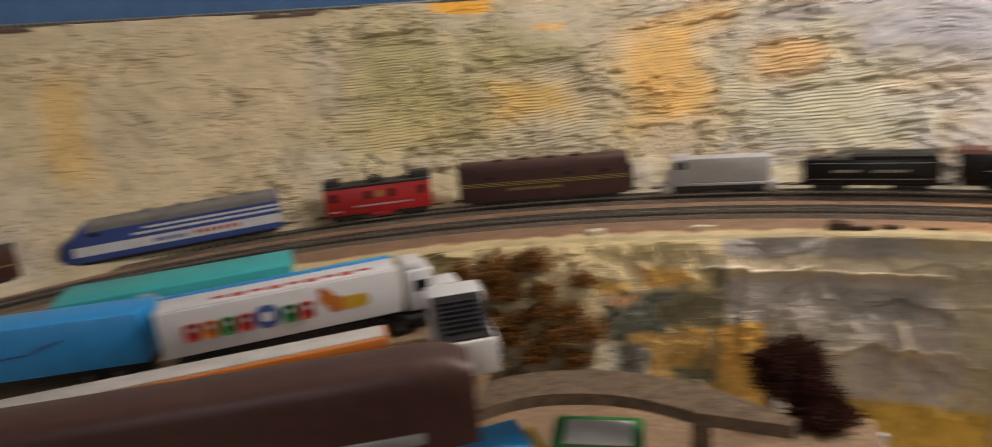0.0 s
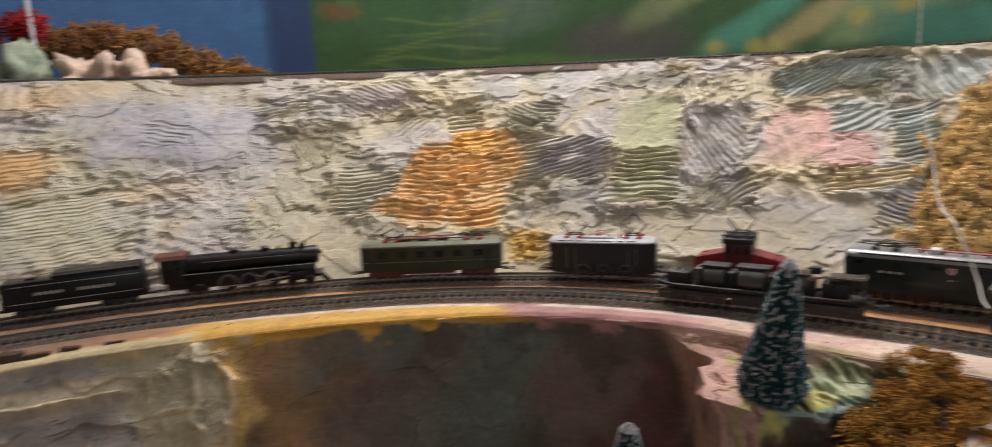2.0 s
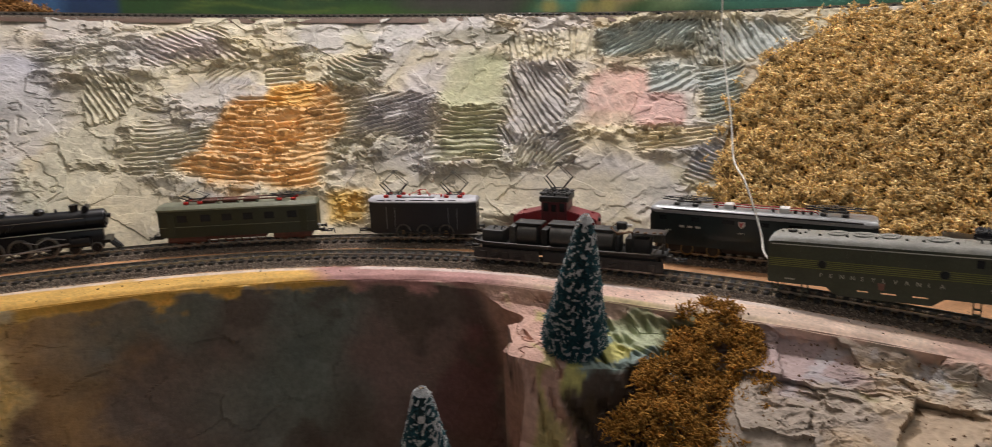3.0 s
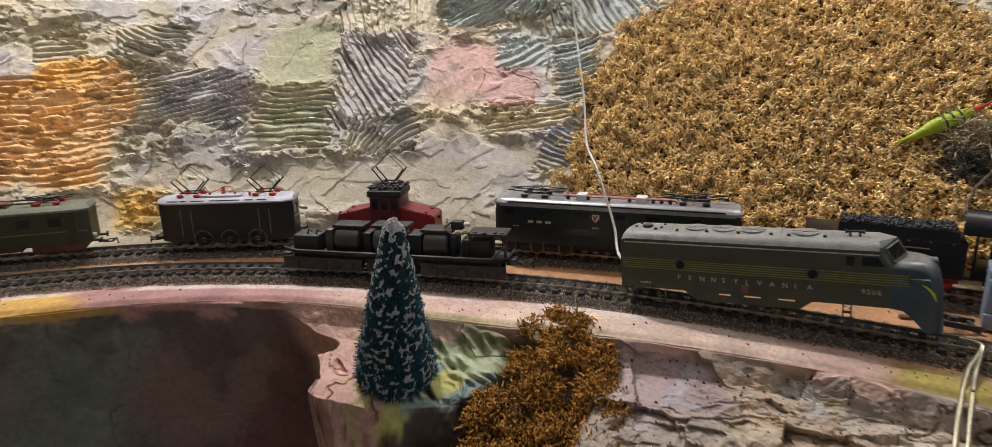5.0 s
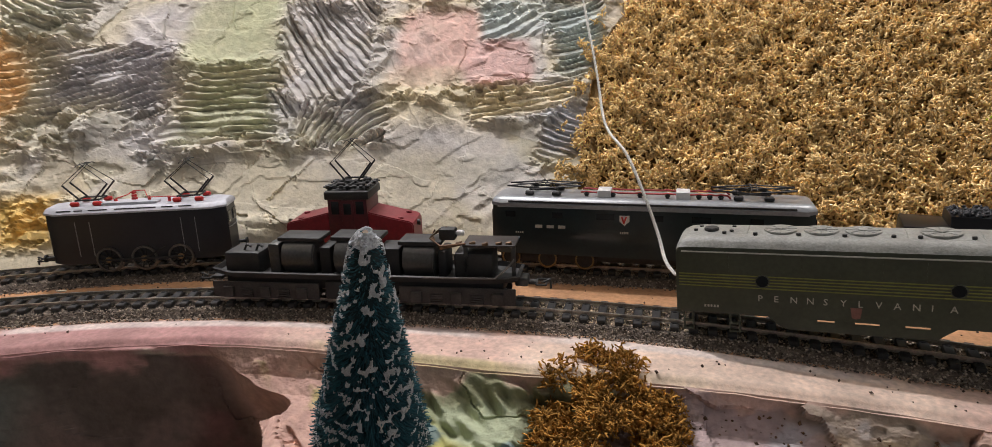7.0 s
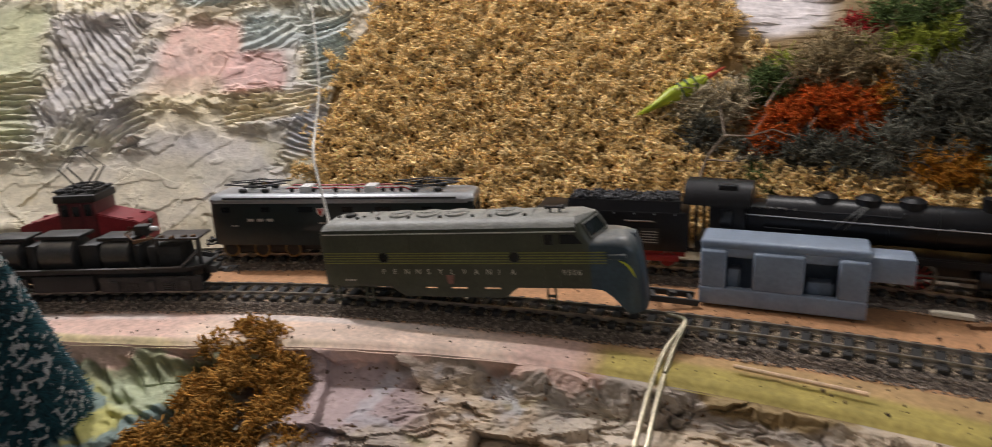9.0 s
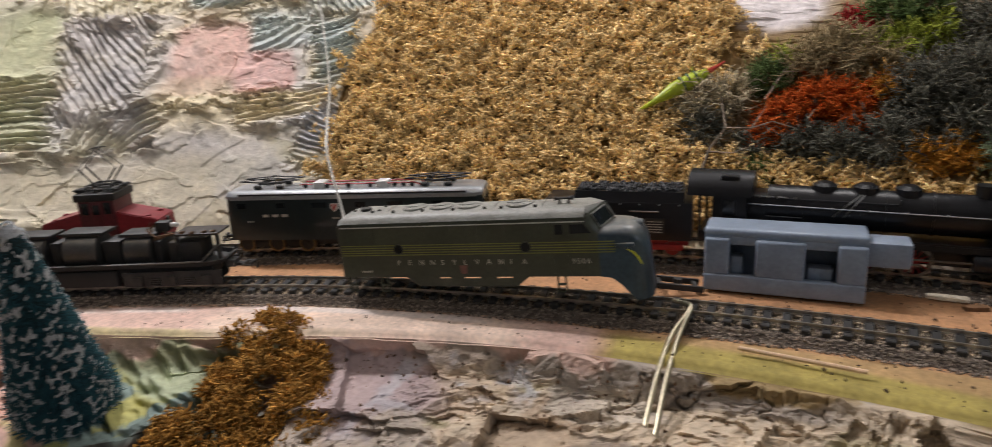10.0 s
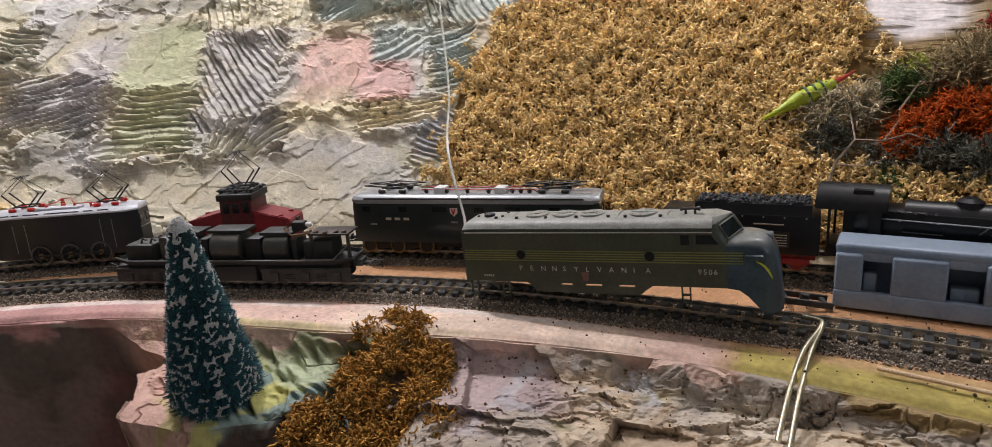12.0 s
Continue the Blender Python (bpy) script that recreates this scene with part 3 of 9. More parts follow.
ga = np.concatenate([np.linspace(-42, -2, 50, endpoint=False), np.linspace(-2, 40, 680, endpoint=False), np.linspace(40, 66, 110, endpoint=False), np.linspace(66, 108, 280, endpoint=False), np.linspace(108, 150, 60)])
gs = np.concatenate([np.linspace(0, 5, 220, endpoint=False), np.linspace(5, 7, 24)])
GA, GS = np.meshgrid(ga, gs)
GDR, GZ = np.zeros(GA.shape), np.zeros(GA.shape)
seg_ = np.minimum(gs.astype(int), 6)
fr = gs - seg_
slant = np.interp(ga, [26, 32, 37, 43], [0, 3.2, 3.2, 0])     # the ledge narrows towards its front
wander = 2.2 * (vnoise(gs * 1.3, gs * 0 + 3) - 0.5)
for row in range(len(gs)):
    k, f = seg_[row], fr[row]
    f = f * 0.6 + 0.4 * f * f * (3 - 2 * f)
    for target, axis in ((GDR, 0), (GZ, 1)):
        vals = [p[k][axis] * (1 - f) + p[k + 1][axis] * f for p in G_PROF]
        target[row] = np.interp(ga + wander[row] * min(1.0, gs[row]) + slant * min(1.0, gs[row] / 4), G_KEYS, vals)
g_arc = np.radians(GA) * 0.85
g_dep = np.cumsum(np.hypot(np.gradient(GDR, axis=0), np.gradient(GZ, axis=0)), axis=0)
gn = fbm(g_arc * 34, g_dep * 34, 6, 0.58) - 0.5
gn2 = fbm(g_arc * 8 + 7, g_dep * 8, 4) - 0.5
craggy = band(GA, 66, 150, 2)
slabs = band(GA, -45, 22.5, 1.5)
cracks = (1 - sm(np.abs(fbm(g_arc * 13 + 5, g_dep * 13, 5, 0.55) - 0.5), 0.002, 0.007)) * sm(gn2, -0.02, 0.04)
pits = sm(fbm(g_arc * 90, g_dep * 90, 3), 0.70, 0.78)
gu, gv = g_arc + gn * 0.016 + gn2 * 0.03, g_dep + np.roll(gn, 37, 1) * 0.016
g_rel = (gn * 0.009 + facets(gu, gv, 0.045, 21, 0.16, 0.10) + facets(gu, gv * 1.5, 0.016, 22, 0.16, 0.08) + gn2 * 0.04) * craggy
g_rel = g_rel + band(GA, 38.5, 66, 1.5) * (gn2 * 0.022 + gn * 0.006 + facets(gu, gv, 0.05, 25, 0.06, 0.02))
g_rel = g_rel + 0.011 * band(GA, 73.5, 90, 0.6) * np.exp(-((GZ + 0.041 + gn * 0.01) / 0.0045) ** 2)
g_rel = g_rel + slabs * 1.4 * (facets(gu, gv * 1.3, 0.060, 23, 0.16, 0.030) + facets(gu, gv * 1.6, 0.022, 24, 0.20, 0.03) * sm(gn2, -0.02, 0.06) + gn2 * 0.014 + gn * 0.005 + (0.5 - np.abs(fbm(gu * 60 + 5, gv * 95, 4, 0.6) - 0.5) * 4) * 0.0022 * sm(gn2, -0.06, 0.03) - cracks * 0.0016 * sm(gn2, 0.02, 0.08) - pits * 0.0010)
ledge = band(GA, 22.5, 37.5, 0.8)
scoop = np.sin((g_arc * 0.75 + g_dep * 0.9) * 150 + gn2 * 26)
scoop = sm(scoop, 0.1, 0.7) * sm(fbm(g_arc * 26, g_dep * 26 + 40, 3), 0.34, 0.46)
g_rel = g_rel + ledge * (gn * 0.009 + gn2 * 0.010 - scoop * 0.0075 * band(GA + gn * 8, 23, 31.5, 1.0) - cracks * 0.002)
rng = np.random.default_rng(19)
for _ in range(46):
    a0, s0, turn = rng.uniform(23.6, 30.5), rng.uniform(0.9, 4.6), math.radians(rng.normal(-38, 22))
    du = g_arc - math.radians(a0) * 0.85
    dv = g_dep - float(np.interp(s0, gs, g_dep[:, int(np.searchsorted(ga, a0))]))
    u = (du * math.cos(turn) + dv * math.sin(turn)) / rng.uniform(0.005, 0.011)
    v = (dv * math.cos(turn) - du * math.sin(turn) + 0.002 * gn) / rng.uniform(0.0015, 0.0030)
    g_rel = g_rel + ledge * np.exp(-u ** 2) * (0.0022 * np.exp(-(v + 1.7) ** 2) - 0.0042 * np.exp(-v ** 2))
g_rel = g_rel * sm(GS, 0, 0.6)
g_paint = np.ones(GA.shape + (3,)) * np.array([0.42, 0.36, 0.28])
GAn = GA + gn2 * 12
GAl = GA + slant[None] * np.minimum(1.0, GS / 4) + gn2 * 9 + gn * 4
on_slope = band(GA, -45, 23.5, 1.0)
blend(g_paint, on_slope, (0.46, 0.355, 0.25))
blend(g_paint, on_slope * sm(gn2 + gn * 0.5, 0.02, 0.06), (0.58, 0.475, 0.345), 0.8)
blend(g_paint, on_slope * sm(-gn2 + gn * 0.6, 0.04, 0.09), (0.31, 0.25, 0.20), 0.8)
blend(g_paint, on_slope * sm(fbm(g_arc * 12 + 3, g_dep * 16 + 8, 4), 0.53, 0.59) * sm(GS, 1.8, 2.6), (0.29, 0.28, 0.12))
blend(g_paint, on_slope * sm(fbm(g_arc * 16 + 13, g_dep * 30 + 8, 4), 0.60, 0.66), (0.52, 0.46, 0.38), 0.7)
# scarp below the lip greyed, its shade painted in
blend(g_paint, band(GA + gn * 4, 1, 13.5, 0.7) * (1 - sm(GS + gn * 2, 1.6, 2.1)), (0.33, 0.285, 0.24), 0.85)
blend(g_paint, band(GAn, 15.2, 22.5, 0.8) * (1 - sm(GS + gn * 2, 2.7, 3.2)), (0.40, 0.31, 0.295))
blend(g_paint, band(GA + gn * 6, 15.8, 17.2, 0.4) * band(GS + gn * 2, 1.2, 3.0, 0.3), (0.44, 0.45, 0.48), 0.5)
blend(g_paint, band(GA + gn * 6, 11.6, 12.4, 0.3) * band(GS, 0.6, 2.4, 0.3), (0.52, 0.53, 0.56), 0.6)
# greyish tan beside the moss clump, darkened for the shading there
blend(g_paint, band(GA + gn * 6 + gn2 * 8, 15.0, 23.0, 0.8) * sm(GS + gn * 2, 2.6, 3.3), (0.36, 0.305, 0.255), 0.85)
blend(g_paint, on_slope * cracks * sm(GS, 0.8, 1.2), (0.16, 0.13, 0.11), 0.35)
blend(g_paint, band(GAl, 23.0, 33, 0.6), (0.42, 0.46, 0.30))
blend(g_paint, band(GAl, 23.0, 33, 0.6) * sm(fbm(g_arc * 10, g_dep * 10 + 50, 3) + GS * 0.02, 0.54, 0.60), (0.50, 0.47, 0.17))
blend(g_paint, band(GAl, 23.0, 33, 0.6) * sm(-gn2 + gn * 0.6, 0.03, 0.08), (0.24, 0.31, 0.28))
blend(g_paint, band(GA, 23.0, 31, 0.8) * (1 - sm(GS + gn, 1.2, 1.9)), (0.20, 0.19, 0.10), 0.8)
# ledge front darkened: the unlit face has its shade in the paint
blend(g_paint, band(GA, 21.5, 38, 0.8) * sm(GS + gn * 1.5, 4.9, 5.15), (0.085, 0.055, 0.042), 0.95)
blend(g_paint, band(GAl, 32.0, 39.5, 0.6), (0.56, 0.36, 0.29))
blend(g_paint, band(GAl, 33, 36.5, 0.6) * sm(gn2 + gn * 0.5, 0.03, 0.09), (0.46, 0.38, 0.18))
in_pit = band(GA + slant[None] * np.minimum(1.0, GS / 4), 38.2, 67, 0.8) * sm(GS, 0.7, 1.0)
# pit colours kept dark, with the shade of the hollow mixed in
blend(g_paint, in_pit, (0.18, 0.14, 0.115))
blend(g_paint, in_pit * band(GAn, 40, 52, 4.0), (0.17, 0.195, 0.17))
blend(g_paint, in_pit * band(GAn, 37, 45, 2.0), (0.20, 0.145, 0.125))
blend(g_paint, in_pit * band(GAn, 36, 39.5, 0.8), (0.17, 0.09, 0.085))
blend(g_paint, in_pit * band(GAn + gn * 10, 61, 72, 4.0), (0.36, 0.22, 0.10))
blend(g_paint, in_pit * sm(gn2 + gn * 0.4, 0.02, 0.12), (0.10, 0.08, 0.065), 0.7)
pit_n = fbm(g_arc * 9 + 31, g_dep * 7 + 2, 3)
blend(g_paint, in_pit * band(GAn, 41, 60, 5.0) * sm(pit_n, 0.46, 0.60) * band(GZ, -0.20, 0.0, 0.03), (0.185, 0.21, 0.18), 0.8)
# deeper shade painted in towards the pit floor
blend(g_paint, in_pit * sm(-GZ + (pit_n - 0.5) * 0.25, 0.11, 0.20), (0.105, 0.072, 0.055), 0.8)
lip_g = (1 - sm(GS + gn * 2.5, 0.6, 1.3))
# pink just below the lip, darkened for the same shadow
blend(g_paint, band(GAn, 37, 47, 0.7) * lip_g, (0.46, 0.25, 0.23))
blend(g_paint, band(GAn, 9, 37, 0.7) * (1 - sm(GS + gn * 4, 0.35, 0.9)), (0.58, 0.40, 0.32), 0.9)
blend(g_paint, band(GAn, -45, 9, 0.7) * (1 - sm(GS + gn * 4, 0.3, 0.8)), (0.30, 0.21, 0.09), 0.9)
blend(g_paint, band(GAn, 47, 70, 0.7) * lip_g, (0.70, 0.42, 0.10))
rocky = band(GA + gn * 6 + gn2 * 6, 66.5, 150, 1.6)
wa2, wz2 = GA + gn * 3.5 + gn2 * 4, GZ + gn * 0.014 + gn2 * 0.014


def cliff_patch(a0, a1, z0, z1, colour, cover=1.0):
    blend(g_paint, rocky * band(wa2, a0, a1, 0.5) * band(wz2, z0, z1, 0.004), colour, cover)


blend(g_paint, rocky, (0.52, 0.42, 0.25))
blend(g_paint, rocky * sm(gn2 + gn, 0.02, 0.09), (0.64, 0.53, 0.33), 0.8)
cliff_patch(67.3, 74, -0.20, -0.01, (0.48, 0.44, 0.33), 0.8)
cliff_patch(73, 89, -0.20, -0.046, (0.45, 0.41, 0.38), 0.9)
cliff_patch(79, 86, -0.16, -0.095, (0.54, 0.49, 0.40), 0.7)
cliff_patch(74.5, 80.5, -0.091, -0.055, (0.27, 0.255, 0.24), 0.8)
cliff_patch(73.7, 89, -0.024, -0.004, (0.38, 0.355, 0.33))
cliff_patch(73.5, 91, -0.042, -0.026, (0.68, 0.60, 0.47))
cliff_patch(88.8, 93.6, -0.178, -0.036, (0.21, 0.185, 0.115))
cliff_patch(93.6, 99.4, -0.116, -0.058, (0.17, 0.18, 0.15))
cliff_patch(93.0, 97.0, -0.18, -0.108, (0.72, 0.47, 0.18))
cliff_patch(95.5, 99, -0.16, -0.120, (0.25, 0.24, 0.21))
cliff_patch(85.5, 89.6, -0.19, -0.098, (0.68, 0.40, 0.11))
cliff_patch(90.5, 93.0, -0.15, -0.100, (0.66, 0.42, 0.14), 0.9)
cliff_patch(97.2, 99.6, -0.060, -0.045, (0.64, 0.40, 0.12), 0.9)
cliff_patch(90.2, 93.2, -0.060, -0.040, (0.58, 0.47, 0.25), 0.9)
cliff_patch(93, 96, -0.052, -0.034, (0.68, 0.40, 0.12))
cliff_patch(96, 99, -0.075, -0.062, (0.60, 0.36, 0.20))
cliff_patch(98, 150, -0.30, -0.115, (0.54, 0.48, 0.37), 0.8)
cliff_patch(66, 83, -0.33, -0.176, (0.52, 0.33, 0.07))
cliff_patch(65.5, 68, -0.18, -0.01, (0.58, 0.37, 0.10), 0.8)
veins = np.zeros(GA.shape)
for z0, a0, a1, bend in ((-0.127, 67.5, 78.0, 0.010), (-0.165, 69.5, 78.0, 0.014), (-0.030, 67.0, 74.0, 0.018), (-0.078, 67.0, 72.5, 0.016)):
    line_z = z0 + bend * (fbm(GA * 0.55 + z0 * 90, GA * 0 + 3, 3) - 0.5) * 2
    veins = np.maximum(veins, np.exp(-((GZ - line_z) / 0.0026) ** 2) * band(GA, a0, a1, 0.6) * sm(fbm(GA * 1.1 + 7, GZ * 20, 2), 0.34, 0.46))
for a0, z0, z1 in ((76.4, -0.15, -0.085), (70.6, -0.20, -0.13), (67.6, -0.13, -0.02), (69.3, -0.10, -0.01)):
    line_a = a0 + 1.6 * (fbm(GZ * 30 + a0, GZ * 0 + 1, 3) - 0.5)
    veins = np.maximum(veins, np.exp(-((GA - line_a) / 0.22) ** 2) * band(GZ, z0, z1, 0.006))
g_rel = g_rel + veins * 0.0075
blend(g_paint, veins, (0.66, 0.58, 0.44), 0.75)
blend(g_paint, rocky * band(GA, 90, 150, 1.0) * (1 - sm(GS + gn * 2.5, 1.0, 1.8)), (0.56, 0.46, 0.26))
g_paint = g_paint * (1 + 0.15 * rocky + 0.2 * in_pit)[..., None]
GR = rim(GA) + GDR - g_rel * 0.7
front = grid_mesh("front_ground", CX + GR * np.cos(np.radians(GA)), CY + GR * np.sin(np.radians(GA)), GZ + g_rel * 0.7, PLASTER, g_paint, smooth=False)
tagged(front, "painted plaster ground falling away into a dark pit", "ground", kind="structure")
# ---- room round the layout ----
def slab(name, x0, x1, y0, y1, z0, z1, mat, label, category):
    return tagged(part(name, box(x0, x1, y0, y1, z0, z1), mat), label, category, kind="structure")


slab("floor", -2.2, 2.4, -2.4, 2.2, -1.0, -0.96, FLOOR, "dark floor of the layout room", "floor")
slab("ceiling", -2.2, 2.4, -2.4, 2.2, 1.5, 1.54, CEIL, "plain ceiling of the layout room", "ceiling")
slab("wall_west", -2.2, -2.16, -2.4, 2.2, -0.96, 1.5, CEIL, "plain painted room wall", "wall")
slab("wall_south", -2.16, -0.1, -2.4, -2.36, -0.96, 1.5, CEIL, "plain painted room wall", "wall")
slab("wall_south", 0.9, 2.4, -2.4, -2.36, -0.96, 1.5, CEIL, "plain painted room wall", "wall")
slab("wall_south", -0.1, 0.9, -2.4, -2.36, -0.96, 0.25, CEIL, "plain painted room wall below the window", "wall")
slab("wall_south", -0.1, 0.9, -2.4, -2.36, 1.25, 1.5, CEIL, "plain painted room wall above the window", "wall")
slab("wall_north", -2.16, 2.4, 2.16, 2.20, -0.96, 1.5, CEIL, "plain painted room wall", "wall")
slab("wall_east", 2.36, 2.40, -2.36, 2.16, -0.96, 1.5, CEIL, "plain painted room wall", "wall")


# ---- tracks ----
def strip(name, line, off, half, z0, z1, a0, a1, mat, parent=None, n=400):
    """A raised strip along a line of the plan."""
    bm = bmesh.new()
    prev = None
    for a in np.linspace(a0, a1, n):
        r = float(line(a)) + off
        ring = [bm.verts.new(at(a, r + d, z)) for d, z in ((-half, z0(a)), (-half * 0.8, z1(a)), (half * 0.8, z1(a)), (half, z0(a)))]
        if prev:
            for k in range(3):
                bm.faces.new((prev[k], prev[k + 1], ring[k + 1], ring[k]))
        prev = ring
    bmesh.ops.recalc_face_normals(bm, faces=bm.faces[:])
    return part(name, bm, mat, parent)


def rail_mesh(line, off, z, a0, a1, n=500):
    bm = bmesh.new()
    prof = ((-0.0011, 0), (-0.0011, 0.0005), (-0.0003, 0.0008), (-0.0003, 0.0017), (-0.0006, 0.0019), (-0.0006, 0.0026), (0.0006, 0.0026), (0.0006, 0.0019), (0.0003, 0.0017), (0.0003, 0.0008), (0.0011, 0.0005), (0.0011, 0))
    prev = None
    for a in np.linspace(a0, a1, n):
        r = float(line(a)) + off
        ring = [bm.verts.new(at(a, r + d, z(a) + h)) for d, h in prof]
        if prev:
            for k in range(11):
                bm.faces.new((prev[k], prev[k + 1], ring[k + 1], ring[k]))
        prev = ring
    bmesh.ops.recalc_face_normals(bm, faces=bm.faces[:])
    return bm


def tie_mesh():
    bm = box(-0.0025, 0.0025, -0.015, 0.015, -0.0006, 0.0026, 0.0005, seg=1)
    for y in (-HALF_GAUGE, HALF_GAUGE):
        for s in (-1, 1):
            box(-0.0011, 0.0011, y + s * 0.0018 - 0.0007, y + s * 0.0018 + 0.0007, 0.0020, 0.0030, bm=bm)
    me = bpy.data.meshes.new("sleeper")
    bm.to_mesh(me)
    bm.free()
    me.materials.append(SLEEPER)
    return me


TIE = tie_mesh()


def track(line, zf, label, a0=-40, a1=148, fine=(-14, 112), bed=True, step=0.0104):
    z_at = zf if callable(zf) else (lambda a: zf)
    t = thing("track", Matrix(), label, "model track", "model tracks")
    if bed:
        strip("roadbed", line, 0, 0.023, lambda a: z_at(a) - 0.0090, lambda a: z_at(a) - 0.0050, a0, a1, BALLAST, t)
    for off in (-HALF_GAUGE, HALF_GAUGE):
        part("rail", rail_mesh(line, off, lambda a: z_at(a) - 0.0026, a0, a1), RAIL, t)
    a = a0
    far = bmesh.new()
    while a < a1:
        r = float(line(a))
        m = Matrix.Translation(at(a, r, z_at(a) - 0.0044)) @ Matrix.Rotation(math.radians(a - 90), 4, "Z")
        if fine[0] < a < fine[1]:
            o = new("sleeper", TIE)
            o.parent, o.matrix_world = t, m
        else:
            n0 = len(far.verts)
            far.from_mesh(TIE)
            far.verts.ensure_lookup_table()
            bmesh.ops.transform(far, matrix=m, verts=far.verts[n0:])
        a += math.degrees(step / r)
    part("far_tie_run", far, SLEEPER, t)["kind"] = "stuff"
    return t


track(inner, RAIL_TOP, "nickel-silver model track on dark ballast with black ties")
track(outer, RAIL_TOP, "nickel-silver model track on dark ballast with black ties")
track(upper, lambda a: float(bank_top(a)) + 0.0085, "black model track along the upper shelf", fine=(0, 0))

# ---- ballast grains along the stretch that is passed nearest ----
def scatter_mesh(name, verts, faces, mat, parent=None, kind="stuff", smooth=False):
    me = bpy.data.meshes.new(name)
    verts, faces = np.asarray(verts, float).reshape(-1, 3), np.asarray(faces, int)
    k = faces.shape[1]
    me.vertices.add(len(verts))
    me.vertices.foreach_set("co", verts.ravel())
    me.loops.add(faces.size)
    me.loops.foreach_set("vertex_index", faces.ravel())
    me.polygons.add(len(faces))
    me.polygons.foreach_set("loop_start", np.arange(0, faces.size, k))
    me.update(calc_edges=True)
    me.materials.append(mat)
    if smooth:
        me.shade_smooth()
    ob = new(name, me)
    ob.parent = parent
    if kind:
        ob["kind"] = kind
    return ob


def pebbles(centres, sizes, rng):
    """Small eight-faced stones."""
    n = len(centres)
    d = np.array([(1, 0, 0), (-1, 0, 0), (0, 1, 0), (0, -1, 0), (0, 0, 1), (0, 0, -1)], float)
    f = np.array([(0, 2, 4), (2, 1, 4), (1, 3, 4), (3, 0, 4), (2, 0, 5), (1, 2, 5), (3, 1, 5), (0, 3, 5)])
    ang = rng.random(n) * math.tau
    c, s = np.cos(ang), np.sin(ang)
    jit = d[None] * (0.6 + 0.8 * rng.random((n, 6, 1))) + (rng.random((n, 6, 3)) - 0.5) * 0.5
    rot = np.stack([jit[..., 0] * c[:, None] - jit[..., 1] * s[:, None], jit[..., 0] * s[:, None] + jit[..., 1] * c[:, None], jit[..., 2]], -1)
    v = centres[:, None] + rot * sizes[:, None, None]
    return v.reshape(-1, 3), (f[None] + 6 * np.arange(n)[:, None, None]).reshape(-1, 3)


def grains(line, count, a0, a1, seed, beside=0.62):
    rng = np.random.default_rng(seed)
    a = a0 + (a1 - a0) * rng.random(count)
    u = np.where(rng.random(count) < beside, np.where(rng.random(count) < 0.7, -1, 1) * (0.0145 + 0.0125 * rng.random(count) ** 0.8), (rng.random(count) - 0.5) * 0.028)
    r = line(a) + u
    z = np.where(np.abs(u) < 0.0185, 0.0043, 0.0043 - (np.abs(u) - 0.0185) * 0.9)
    z = np.maximum(z, 0.0004) + (rng.random(count) - 0.3) * 0.0006
    t = np.radians(a)
    return pebbles(np.stack([CX + r * np.cos(t), CY + r * np.sin(t), z], -1), 0.0004 + 0.0005 * rng.random(count), rng)


for line, count, seed in ((inner, 22000, 3), (outer, 12000, 4)):
    v, f = grains(line, count, -12, 72, seed)
    tagged(scatter_mesh("ballast", v, f, GRAIN), "loose dark brown ballast grains beside the ties", "ballast", kind="stuff")
    v, f = grains(line, 9000, -12, 30, seed + 20, 0.0)
    tagged(scatter_mesh("ballast", v, f, SAND), "pale sandy grains filling the gaps between ties", "ballast", kind="stuff")


# ---- moss, lichen and brush: bundles of small bent sprigs ----
def sprigs(base, way, length, radius, curl, rng, rings=4, sides=3, taper=0.45, uneven=0.5):
    """Bent tapering sprigs as arrays: base points, directions, lengths, radii."""
    n = len(base)
    way = way / np.linalg.norm(way, axis=1, keepdims=True)
    ref = rng.normal(size=(n, 3))
    u = np.cross(way, ref)
    u /= np.linalg.norm(u, axis=1, keepdims=True) + 1e-9
    v = np.cross(way, u)
    bend = curl * (0.4 + rng.random(n))
    vs = []
    for k in range(rings):
        s = k / (rings - 1)
        mid = base + way * (length * s * (1 - 0.3 * s * bend))[:, None] + u * (length * bend * s * s * 0.7)[:, None] + v * (length * bend * 0.5 * np.sin(s * 5 + ref[:, 0]) * s)[:, None]
        rad = radius * (1 - (1 - taper) * s) * (1 - uneven / 2 + uneven * rng.random(n))
        for q in range(sides):
            g = q * math.tau / sides + ref[:, 1]
            vs.append(mid + (np.cos(g) * rad)[:, None] * u + (np.sin(g) * rad)[:, None] * v)
    V = np.stack(vs, 1)
    F = []
    for k in range(rings - 1):
        for q in range(sides):
            a, b = k * sides + q, k * sides + (q + 1) % sides
            F += [(a, b, b + sides), (a, b + sides, a + sides)]
    e = (rings - 1) * sides
    F += [(e, e + q, e + q + 1) for q in range(1, sides - 1)]
    F = np.array(F)
    return V.reshape(-1, 3), (F[None] + V.shape[1] * np.arange(n)[:, None, None]).reshape(-1, 3)


